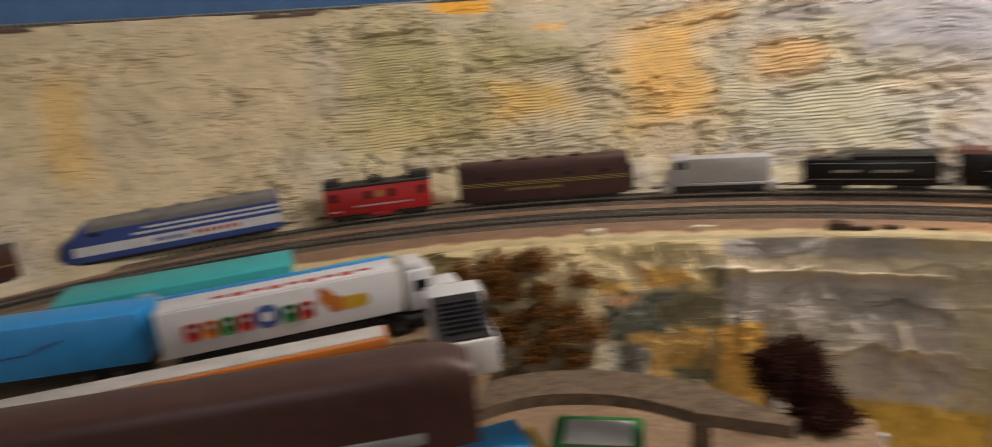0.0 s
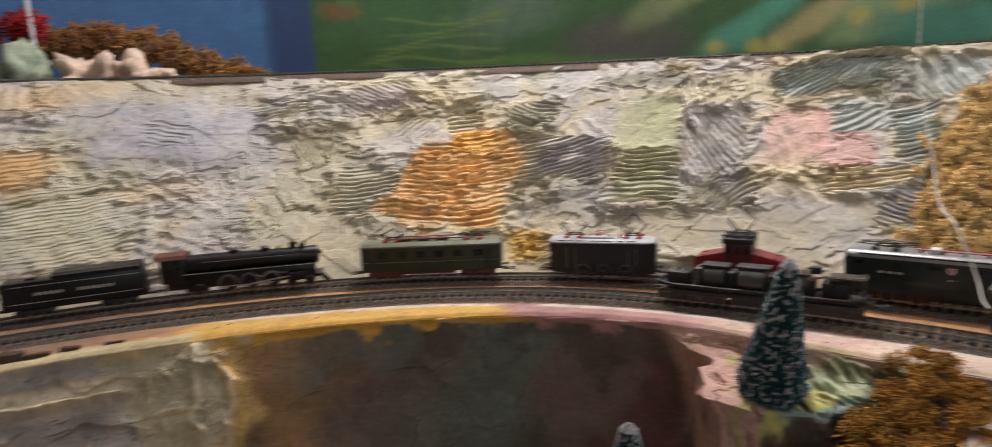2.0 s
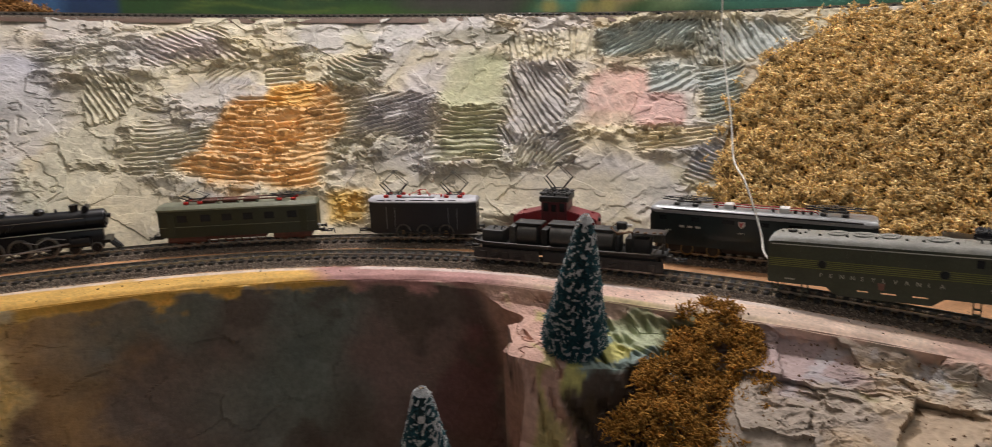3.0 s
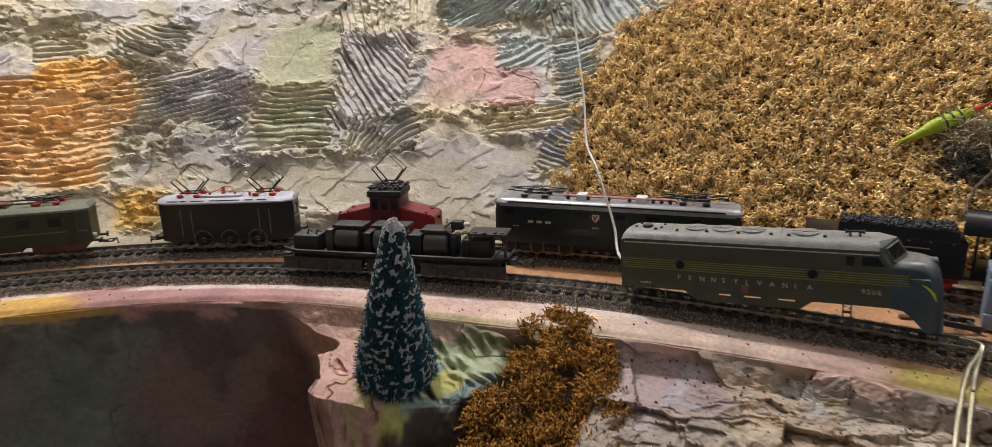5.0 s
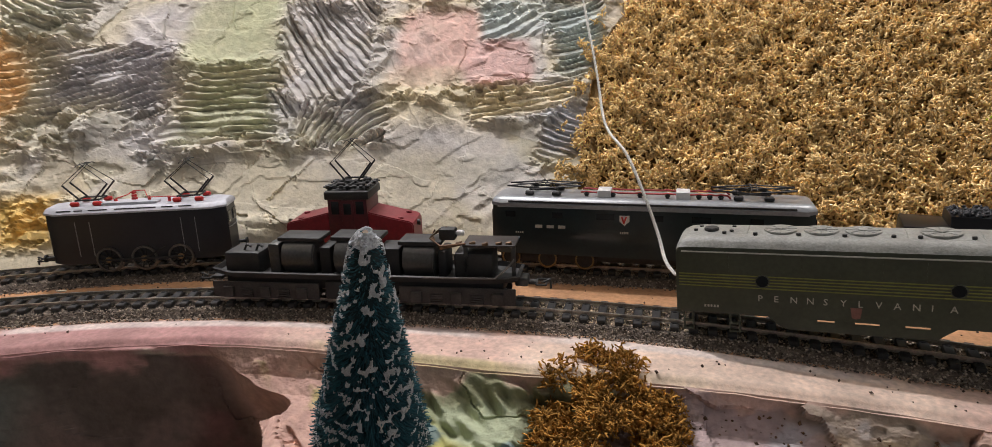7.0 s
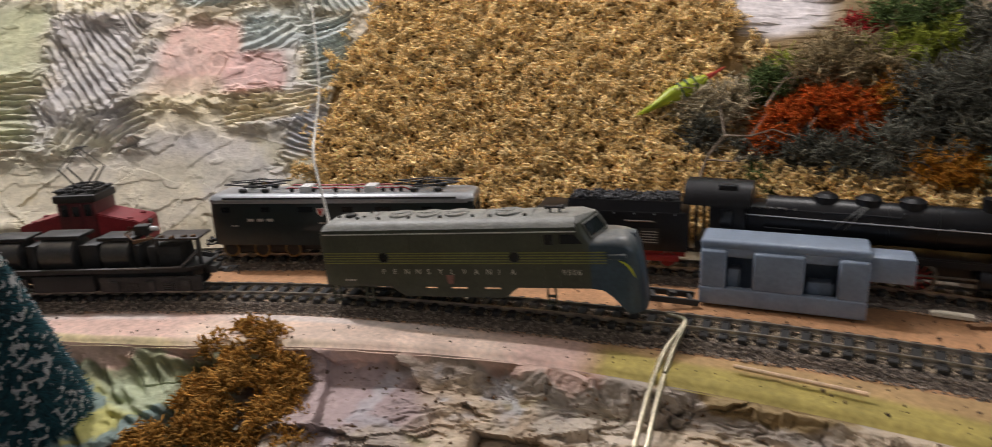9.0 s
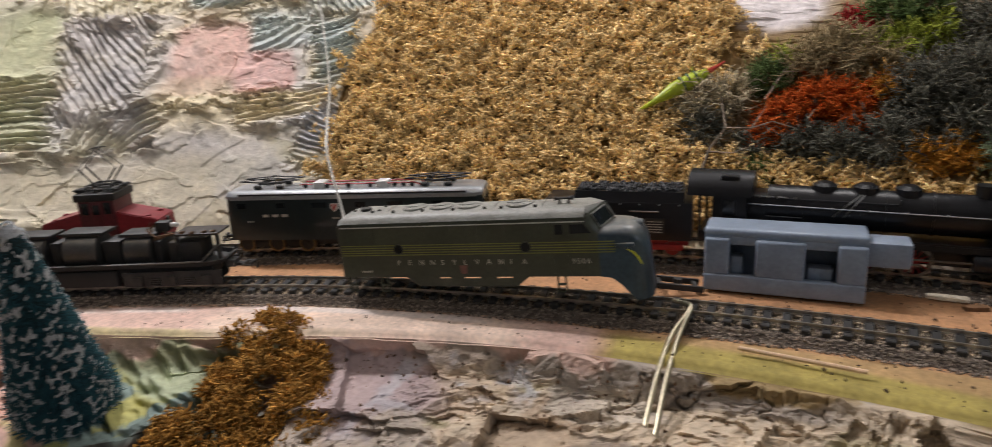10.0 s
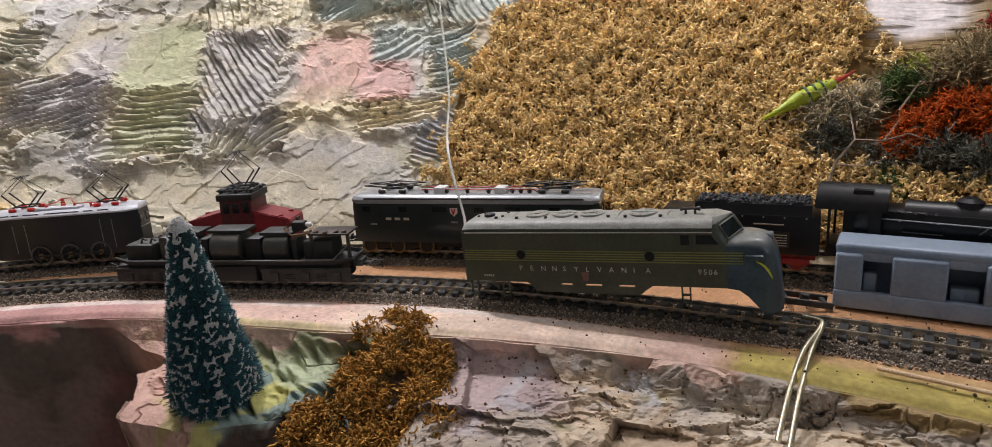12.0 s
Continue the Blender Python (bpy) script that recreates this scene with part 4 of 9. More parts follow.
def curly(base, way, length, radius, rng, steps=3, wiggle=0.6, taper=0.5):
    """Wandering threads as three-sided skins; also gives the points along them."""
    n = len(base)
    d = way / np.linalg.norm(way, axis=1, keepdims=True)
    p, path, vs = base.copy(), [], []
    turn = rng.random(n) * math.tau
    for k in range(steps + 1):
        path.append(p)
        u = np.cross(d, np.array((0.31, 0.57, 0.76)))
        u /= np.linalg.norm(u, axis=1, keepdims=True) + 1e-9
        v = np.cross(d, u)
        rad = radius * (1 - (1 - taper) * k / steps) * (0.75 + 0.5 * rng.random(n))
        for q in range(3):
            g = turn + q * math.tau / 3
            vs.append(p + (np.cos(g) * rad)[:, None] * u + (np.sin(g) * rad)[:, None] * v)
        p = p + d * (length / steps)[:, None]
        d = d + rng.normal(size=d.shape) * wiggle
        d /= np.linalg.norm(d, axis=1, keepdims=True)
    V = np.stack(vs, 1)
    F = []
    for k in range(steps):
        for q in range(3):
            a, b = k * 3 + q, k * 3 + (q + 1) % 3
            F += [(a, b, b + 3), (a, b + 3, a + 3)]
    F += [(steps * 3, steps * 3 + 1, steps * 3 + 2)]
    F = np.array(F)
    return V.reshape(-1, 3), (F[None] + V.shape[1] * np.arange(n)[:, None, None]).reshape(-1, 3), path


def bank_point(a, z, lift=0.0):
    r = wall_radius(z) - 0.73 * lift
    t = np.radians(a)
    return np.stack([CX + r * np.cos(t), CY + r * np.sin(t), z + 0.69 * lift + 0 * a], -1)


def bank_way(a, rng, spread=0.7, lift=0.5):
    t = np.radians(a)
    n = np.stack([-0.73 * np.cos(t), -0.73 * np.sin(t), 0.69 + 0 * a], -1)
    w = n + rng.normal(size=n.shape) * spread
    w[:, 2] += lift - 0.5
    return w


MOSS = material("golden_moss", (0.94, 0.69, 0.33), 0.95, vary=0.25, scale=60, island=0.28, spec=0.15)


def moss_bank():
    rng = np.random.default_rng(11)
    n = 112000
    a = -10 + 35.5 * rng.random(n)
    z = 0.012 + 0.246 * rng.random(n)
    edge_noise = (fbm(a * 1.5, z * 120, 4) - 0.5)
    keep = inside(a + edge_noise * 5.0, z + edge_noise * 0.04, MOSS_EDGE) | inside(a, z + edge_noise * 0.02, MOSS_LOW)
    a, z = a[keep], z[keep]
    lump = 0.45 * fbm(a * 2.6, z * 150, 4) + 0.55 * fbm(a * 8 + 3, z * 420, 3)
    full = lump > 0.365 + 0.06 * rng.random(len(a))
    a, z, lump = a[full], z[full], lump[full]
    base = bank_point(a, z, 0.001 + 0.046 * (lump - 0.38) + 0.003 * rng.random(len(a)))
    way = bank_way(a, rng, 0.75)
    v, f, _ = curly(base, way, 0.0036 + 0.0040 * rng.random(len(a)), 0.00084 + 0.00044 * rng.random(len(a)), rng, 3, 0.75, 0.55)
    tagged(scatter_mesh("moss_blanket", v, f, MOSS, smooth=True), "thick golden brown moss covering the bank", "moss", kind="stuff")


moss_bank()


def shrub(name, centre, size, count, length, radius, mat, label, seed, squash=0.8, curl=1.3, category="lichen shrub"):
    """One tuft of lichen: stems out of a lumpy heap, each forking into fine curly sprigs."""
    rng = np.random.default_rng(seed)
    stems = count // 4
    d = rng.normal(size=(stems, 3))
    d /= np.linalg.norm(d, axis=1, keepdims=True)
    lump = 0.50 + 1.0 * fbm(d[:, 0] * 2.3 + seed, d[:, 1] * 2.3 + d[:, 2] * 1.9, 3)
    reach = size * lump * (0.35 + 0.65 * rng.random(stems) ** 0.4)
    way = d + rng.normal(size=d.shape) * 0.35
    base = d * (reach * 0.45)[:, None]
    base[:, 2] *= squash
    v, f, path = curly(base, way, length * (1.0 + 0.8 * rng.random(stems)), radius * (0.9 + 0.5 * rng.random(stems)), rng, 4, 0.45, 0.6)
    vs, fs, n0 = [v], [f], len(v)
    for k in range(5):
        node = path[1 + k % 4]
        wk = way + rng.normal(size=d.shape) * 0.9
        v, f, _ = curly(node, wk, length * (0.45 + 0.55 * rng.random(stems)), radius * (0.6 + 0.4 * rng.random(stems)), rng, 2, 0.6, 0.6)
        vs.append(v)
        fs.append(f + n0)
        n0 += len(v)
    t = thing(name, Matrix.Translation(centre), label, category)
    scatter_mesh("foliage", np.concatenate(vs), np.concatenate(fs), mat, t, kind="", smooth=True)
    part("stem", tube([(0, 0, -size * 0.9), (0.001, 0, -size * 0.4), (0, 0.001, size * 0.2)], 0.0012), TWIG, t)
    return t


TWIG = material("grey_twig", (0.26, 0.2, 0.14), 0.85, vary=0.3, scale=200, bump=0.4)
L_ORANGE = material("orange_lichen", (0.52, 0.105, 0.015), 0.85, vary=0.3, scale=120, island=0.4, spec=0.15)
L_DARK = material("blackish_lichen", (0.15, 0.145, 0.11), 0.85, vary=0.3, scale=120, island=0.5, spec=0.15)
L_GREEN = material("green_lichen", (0.32, 0.36, 0.05), 0.85, vary=0.3, scale=120, island=0.4, spec=0.15)
L_DGREEN = material("dark_green_lichen", (0.11, 0.16, 0.05), 0.85, vary=0.3, scale=120, island=0.4, spec=0.15)
L_AMBER = material("amber_lichen", (0.58, 0.27, 0.04), 0.85, vary=0.3, scale=120, island=0.4, spec=0.15)
L_PALE = material("pale_green_lichen", (0.44, 0.54, 0.34), 0.85, vary=0.3, scale=120, island=0.4, spec=0.15)
L_RED = material("red_lichen", (0.42, 0.035, 0.035), 0.85, vary=0.3, scale=120, island=0.4, spec=0.15)
L_GREY = material("grey_brush", (0.52, 0.44, 0.29), 0.85, vary=0.3, scale=120, island=0.4, spec=0.15)
L_OLIVE = material("olive_brown_brush", (0.36, 0.28, 0.15), 0.85, vary=0.3, scale=120, island=0.4, spec=0.15)
L_BROWN = material("brown_bush", (0.30, 0.155, 0.055), 0.85, vary=0.3, scale=120, island=0.5, spec=0.15)



def bush(a, z, size, count, ln, mat, words):
    p = bank_point(np.array([a]), np.array([z - 0.002 - 0.5 * size]), size * 0.45)[0]
    shrub("lichen_bush", Vector(p), size * 1.3, int(count * 0.46), ln, 0.00068, mat, words, int(abs(a) * 10 + z * 1000) + 300)["group"] = "lichen bushes on the bank"


ORANGE_WORDS, DARK_WORDS, GREEN_WORDS = "bright orange lichen bush with fine twigs", "blackish curly lichen bush on the bank", "yellow-green lichen tuft on the bank"
DGREEN_WORDS, GREY_WORDS, AMBER_WORDS = "dark green lichen bush on the bank", "grey-brown dry brush tuft", "amber lichen bush high on the bank"
OLIVE_WORDS, PALE_WORDS, RED_WORDS = "olive-brown dry brush tuft on the bank", "pale grey-green lichen bush beside the track", "dark red lichen bush on the bank"
bush(3.9, 0.100, 0.019, 1500, 0.009, L_ORANGE, ORANGE_WORDS)
bush(2.7, 0.112, 0.021, 1700, 0.009, L_ORANGE, ORANGE_WORDS)
bush(1.4, 0.110, 0.020, 1500, 0.009, L_ORANGE, ORANGE_WORDS)
bush(1.3, 0.092, 0.014, 900, 0.008, L_ORANGE, ORANGE_WORDS)
bush(4.6, 0.083, 0.012, 700, 0.008, L_ORANGE, ORANGE_WORDS)
bush(0.4, 0.118, 0.018, 1100, 0.009, L_AMBER, "dull orange lichen tuft behind the orange bush")
bush(3.1, 0.080, 0.018, 900, 0.010, L_DARK, DARK_WORDS)
bush(1.6, 0.076, 0.020, 1000, 0.010, L_DARK, DARK_WORDS)
bush(0.2, 0.084, 0.022, 1200, 0.012, L_DARK, DARK_WORDS)
bush(5.2, 0.074, 0.014, 800, 0.009, L_DARK, DARK_WORDS)
bush(7.0, 0.088, 0.016, 900, 0.010, L_DARK, DARK_WORDS)
bush(-1.2, 0.118, 0.028, 1900, 0.014, L_DARK, DARK_WORDS)
bush(-2.6, 0.128, 0.030, 1900, 0.014, L_DARK, DARK_WORDS)
bush(-2.4, 0.098, 0.026, 1600, 0.014, L_DARK, DARK_WORDS)
bush(-3.2, 0.112, 0.022, 1300, 0.013, L_DARK, DARK_WORDS)
bush(-2.9, 0.165, 0.026, 1500, 0.014, L_DARK, DARK_WORDS)
bush(-10.5, 0.140, 0.040, 1500, 0.016, L_DARK, DARK_WORDS)
bush(4.6, 0.128, 0.020, 1700, 0.008, L_DGREEN, DGREEN_WORDS)
bush(3.9, 0.138, 0.014, 1000, 0.008, L_GREEN, GREEN_WORDS)
bush(4.6, 0.058, 0.014, 700, 0.008, L_DGREEN, DGREEN_WORDS)
bush(3.2, 0.134, 0.018, 1300, 0.014, L_OLIVE, OLIVE_WORDS)
bush(2.0, 0.144, 0.020, 1500, 0.016, L_OLIVE, OLIVE_WORDS)
bush(0.8, 0.134, 0.018, 1100, 0.014, L_OLIVE, OLIVE_WORDS)
bush(7.2, 0.110, 0.020, 1700, 0.011, L_GREY, GREY_WORDS)
bush(6.0, 0.112, 0.017, 1400, 0.011, L_GREY, GREY_WORDS)
bush(1.5, 0.168, 0.014, 900, 0.008, L_RED, RED_WORDS)
bush(-0.2, 0.150, 0.016, 1200, 0.010, L_GREEN, GREEN_WORDS)
bush(-1.3, 0.158, 0.015, 1100, 0.010, L_GREEN, GREEN_WORDS)
bush(0.9, 0.146, 0.012, 800, 0.009, L_GREEN, GREEN_WORDS)
bush(-6.4, 0.046, 0.018, 900, 0.009, L_GREEN, GREEN_WORDS)
bush(0.4, 0.172, 0.022, 1400, 0.010, L_DGREEN, DGREEN_WORDS)
bush(-1.0, 0.182, 0.022, 1300, 0.010, L_DGREEN, DGREEN_WORDS)
bush(-6.4, 0.150, 0.030, 1500, 0.014, L_DGREEN, DGREEN_WORDS)
bush(-8.4, 0.105, 0.034, 1500, 0.014, L_DGREEN, DGREEN_WORDS)
bush(-7.0, 0.190, 0.034, 1400, 0.014, L_DGREEN, DGREEN_WORDS)
bush(-4.6, 0.185, 0.030, 1400, 0.014, L_DARK, DARK_WORDS)
bush(-1.2, 0.070, 0.015, 1200, 0.009, L_AMBER, "amber lichen bush behind the locomotive")
bush(-2.2, 0.074, 0.016, 1300, 0.009, L_AMBER, "amber lichen bush behind the locomotive")
bush(-4.1, 0.144, 0.015, 1100, 0.009, L_AMBER, AMBER_WORDS)
bush(-4.6, 0.110, 0.018, 1300, 0.009, L_RED, RED_WORDS)
bush(-5.0, 0.130, 0.020, 1300, 0.009, L_RED, RED_WORDS)
bush(-5.2, 0.160, 0.018, 1000, 0.009, L_RED, RED_WORDS)
bush(-3.7, 0.078, 0.020, 1700, 0.009, L_PALE, PALE_WORDS)
bush(-5.0, 0.074, 0.022, 1800, 0.009, L_PALE, PALE_WORDS)
bush(-6.6, 0.080, 0.026, 1700, 0.010, L_PALE, PALE_WORDS)
bush(-4.4, 0.054, 0.018, 1300, 0.009, L_PALE, PALE_WORDS)
bush(-8.0, 0.055, 0.028, 1500, 0.010, L_PALE, PALE_WORDS)


# bare twigs in front of the bushes
def twig(points, r, label, forks=()):
    t = thing("twig", Matrix.Translation(points[0]), label, "twig")
    o = Vector(points[0])
    rs = [r * (1 - 0.75 * k / (len(points) - 1)) for k in range(len(points))]
    bm = tube([Vector(p) - o for p in points], rs)
    for f in forks:
        tube([Vector(p) - o for p in f], [r * (0.6 - 0.4 * k / (len(f) - 1)) for k in range(len(f))], 5, bm)
    part("branch", bm, TWIG, t)
    return t


def bp(a, z, lift):
    return Vector(bank_point(np.array([a]), np.array([z - 0.55 * lift]), lift)[0])


twig([bp(7.0, 0.045, 0.012), bp(6.6, 0.07, 0.02), bp(6.0, 0.085, 0.026), bp(6.4, 0.11, 0.022), bp(6.9, 0.125, 0.02)], 0.0014, "bare grey forked twig beside the orange bush",
     ([bp(6.0, 0.085, 0.026), bp(5.0, 0.085, 0.034), bp(4.2, 0.09, 0.036), bp(3.4, 0.086, 0.04)], [bp(6.6, 0.068, 0.02), bp(5.6, 0.068, 0.03), bp(4.8, 0.074, 0.034)], [bp(5.0, 0.085, 0.034), bp(4.5, 0.10, 0.034)]))
twig([bp(4.6, 0.105, 0.02), bp(4.0, 0.125, 0.022), bp(3.2, 0.14, 0.02)], 0.001, "bare grey twig leaning on the bank", ([bp(4.0, 0.125, 0.022), bp(3.3, 0.125, 0.028)],))
twig([bp(-6.9, 0.075, 0.03), bp(-6.7, 0.10, 0.032), bp(-7.1, 0.135, 0.03)], 0.0018, "pale bare twig standing among the bushes")

# ---- toy creature lying on the moss ----
TOY_GREEN = material("yellow_green_plastic", (0.42, 0.50, 0.03), 0.35, vary=0.1, scale=90)
TOY_DARK = material("dark_green_plastic", (0.05, 0.10, 0.06), 0.4, vary=0.1, scale=90)
TOY_RED = material("red_plastic", (0.5, 0.05, 0.03), 0.35, vary=0.1, scale=90)


def toy():
    pts = [bp(9.8, 0.097, 0.016), bp(9.0, 0.105, 0.020), bp(8.3, 0.113, 0.023), bp(7.5, 0.120, 0.024), bp(7.0, 0.126, 0.024)]
    t = thing("toy_figure", Matrix.Translation(pts[2]), "small striped yellow-green plastic toy on the moss", "toy")
    o = pts[2]
    bm = tube([p - o for p in pts], [0.0010, 0.0030, 0.0066, 0.0072, 0.0034], 10)
    part("body", bm, TOY_GREEN, t, smooth=True)
    for k in (0.25, 0.45, 0.65):
        c = pts[2].lerp(pts[4], k) - o
        d = (pts[4] - pts[2]).normalized()
        part("stripe", rod(c - d * 0.0008, c + d * 0.0008, 0.0078, 12), TOY_DARK, t)
    part("tip", tube([pts[4] - o, bp(6.7, 0.129, 0.025) - o, bp(6.3, 0.134, 0.026) - o], [0.0026, 0.0018, 0.0006], 8), TOY_RED, t)
    part("fin", tube([pts[3] - o, bp(7.6, 0.13, 0.032) - o], [0.002, 0.0008], 6), TOY_GREEN, t)


toy()

# ---- brush clumps in the foreground ----
def clump(name, outline, count, ln, rad, mat, label, seed):
    """A heap of sprigs over a stretch of the front ground: rows of (angle, radius, height, spread)."""
    rng = np.random.default_rng(seed)
    vs, fs, n0 = [], [], 0
    for a, r, z, s in outline:
        k = int(count * s / sum(o[3] for o in outline))
        d = rng.normal(size=(k, 3))
        d /= np.linalg.norm(d, axis=1, keepdims=True)
        d[:, 2] = np.abs(d[:, 2])
        base = np.array(at(a, r, z)) + d * s * (0.2 + 0.75 * rng.random((k, 1)))
        way = d + rng.normal(size=d.shape) * 0.8
        v, f, _ = curly(base, way, ln * (0.7 + 0.8 * rng.random(k)), rad * (0.7 + 0.6 * rng.random(k)), rng, 3, 0.8, 0.55)
        vs.append(v)
        fs.append(f + n0)
        n0 += len(v)
    ob = scatter_mesh(name, np.concatenate(vs), np.concatenate(fs), mat, smooth=True)
    return tagged(ob, label, "moss", kind="stuff")


# browner copy of MOSS, darkened for the shade on its near side
MOSS_SHADED = material("brown_moss", (0.40, 0.205, 0.045), 0.88, vary=0.3, scale=70, island=0.45, spec=0.15)
CLIFF_MOSS = material("dark_brown_moss", (0.25, 0.115, 0.035), 0.88, vary=0.4, scale=40, island=0.5, spec=0.15)
heap = [(23.0, 0.885, -0.004, 0.012), (22.0, 0.878, -0.006, 0.015), (24.0, 0.872, -0.008, 0.012)]
lumps = random.Random(31)
for k in range(9):
    r = 0.866 - 0.013 * k
    w = 1.2 + 0.36 * k
    z = -0.012 - 0.0062 * k
    heap += [(22.2 + w * q + lumps.uniform(-0.5, 0.5), r + lumps.uniform(-0.005, 0.005), z + lumps.uniform(-0.001, 0.010) - 0.008 * abs(q), (0.0105 + 0.0007 * k) * lumps.uniform(0.8, 1.25)) for q in (-1, -0.5, 0, 0.5, 1)]
clump("moss_clump", heap, 15000, 0.0048, 0.00078, MOSS_SHADED, "loose golden brown moss clump on the lip", 21)
hang = []
rnd = random.Random(9)
for a in (100.5, 102.8, 105.2, 107.6, 110.0, 112.0):
    for z in (-0.024, -0.050, -0.075, -0.100, -0.125, -0.150):
        if abs(a - 106) / 7.5 + abs(z + 0.085) / 0.085 < 1.25 + 0.3 * rnd.random():
            hang.append((a + rnd.uniform(-1, 1), 0.842 + z * 0.42, z + rnd.uniform(-0.008, 0.008), rnd.uniform(0.016, 0.030)))
clump("moss_clump", hang, 12000, 0.0065, 0.0010, CLIFF_MOSS, "dark brown moss bush on the cliff", 22)


# ---- bottle-brush fir trees ----
NEEDLE = material("teal_brush_needles", (0.020, 0.095, 0.115), 0.7, vary=0.3, scale=150, island=0.5)
SNOW = material("white_flocking", (0.82, 0.83, 0.84), 0.9, vary=0.15, scale=200, bump=0.8, bump_scale=700)
# added cone behind the bristles, darkened for the shade between them
CORE = material("shaded_brush_core", (0.014, 0.034, 0.038), 0.9, vary=0.2, scale=150)


def fir(base, top, radius, seed, label, needles=15000):
    """A bottle-brush tree: fine bristles twisted into a wire, some tips daubed white."""
    rng = np.random.default_rng(seed)
    base, top = Vector(base), Vector(top)
    h = (top - base).length
    m = Matrix.Translation(base) @ (top - base).to_track_quat("Z", "Y").to_matrix().to_4x4()
    t = thing("fir_tree", m, label, "model tree", "bottle-brush trees")
    part("stem", rod((0, 0, -0.004), (0, 0, h), 0.0012), TWIG, t)
    prof = lambda s: radius * ((1 - s) ** 0.92 * 0.84 + 0.16) * np.where(s < 0.06, 0.80 + 0.20 * s / 0.06, 1) * np.where(s > 0.95, np.sqrt(np.clip((1.012 - s) / 0.062, 0.02, 1)), 1)
    secs = []
    for s in np.linspace(0.02, 0.985, 16):
        r = float(prof(np.array(s))) * 0.80
        secs.append([(r * math.cos(g), r * math.sin(g), s * h) for g in np.linspace(0, math.tau, 16, endpoint=False)])
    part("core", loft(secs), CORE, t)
    s = 1 - np.sqrt(rng.random(needles)) * 0.99
    g = rng.random(needles) * math.tau
    r = prof(s) * (0.89 + 0.17 * rng.random(needles) + 0.16 * rng.random(needles) ** 4 + 0.05 * (vnoise(g * 3 + seed, s * 14) - 0.5))
    d = np.stack([np.cos(g), np.sin(g), 0.12 + 0.16 * rng.normal(size=needles)], -1)
    d /= np.linalg.norm(d, axis=1, keepdims=True)
    tip = np.stack([np.cos(g) * r, np.sin(g) * r, s * h], -1)
    ln = 0.34 * r + 0.0015
    v, f = sprigs(tip - d * ln[:, None], d, ln, np.full(needles, 0.00030), 0.15, rng, rings=2, taper=0.8)
    scatter_mesh("needles", v, f, NEEDLE, t, kind="")
    ng, ns = 230, 230
    G, S = np.meshgrid(np.linspace(0, math.tau, ng), np.linspace(0.01, 1.0, ns))
    fold = (G / math.tau - 0.5) * 2
    girth = prof(S) * math.pi * 400
    dab = (fbm(girth * fold + seed * 7 + 90, S * h * 400 + seed, 2, 0.5) * sm(1 - np.abs(fold), 0.0, 0.05)
           + 0.10 * (vnoise(np.cos(G) * 2 + 5, S * 4 + np.sin(G)) - 0.5))
    keep = (dab > 0.548) | (S > 0.955)
    keep[:, -1] = keep[:, 0]
    RR = prof(S) * (1.0 + 0.05 * (fbm(G * 12, S * 60, 3) - 0.5)) + 0.0009 * sm(dab, 0.56, 0.64)
    bm = bmesh.new()
    grid_v = {}

    def corner(a, b):
        if (a, b) not in grid_v:
            grid_v[a, b] = bm.verts.new((RR[a, b] * math.cos(G[a, b]), RR[a, b] * math.sin(G[a, b]), S[a, b] * h + 0.0006))
        return grid_v[a, b]

    for a in range(ns - 1):
        for b in range(ng - 1):
            if keep[a, b] and keep[a + 1, b] and keep[a, b + 1] and keep[a + 1, b + 1]:
                bm.faces.new((corner(a, b), corner(a, b + 1), corner(a + 1, b + 1), corner(a + 1, b)))
    bmesh.ops.solidify(bm, geom=bm.faces[:], thickness=0.0009)
    part("snow", bm, SNOW, t, "white flocked snow")
    return t


fir((0.991, 0.400, -0.032), (0.968, 0.366, 0.094), 0.029, 5, "teal bottle-brush fir with white flocking on the ledge")
fir((0.838, 0.412, -0.125), (0.824, 0.391, -0.008), 0.029, 6, "snowy bottle-brush fir standing in the pit")

# ---- loose things on the board ----
CORD = material("white_cord", (0.72, 0.70, 0.64), 0.8, vary=0.1, scale=300, bump=0.3)
BRASS = material("tinned_wire", (0.50, 0.45, 0.32), 0.28, 0.75, vary=0.2, scale=90)
STICK = material("pale_wood", (0.62, 0.44, 0.28), 0.7, vary=0.2, scale=150)


def curve_points(pts, n=120):
    """Points on a smooth curve through a few."""
    p = [Vector(q) for q in pts]
    p = [p[0] * 2 - p[1]] + p + [p[-1] * 2 - p[-2]]
    out = []
    for i in range(1, len(p) - 2):
        for k in range(n // (len(p) - 3)):
            s = k / (n // (len(p) - 3))
            out.append(0.5 * ((2 * p[i]) + (p[i + 1] - p[i - 1]) * s + (2 * p[i - 1] - 5 * p[i] + 4 * p[i + 1] - p[i + 2]) * s * s + (3 * p[i] - p[i - 1] - 3 * p[i + 1] + p[i + 2]) * s ** 3))
    return out + [p[-2]]


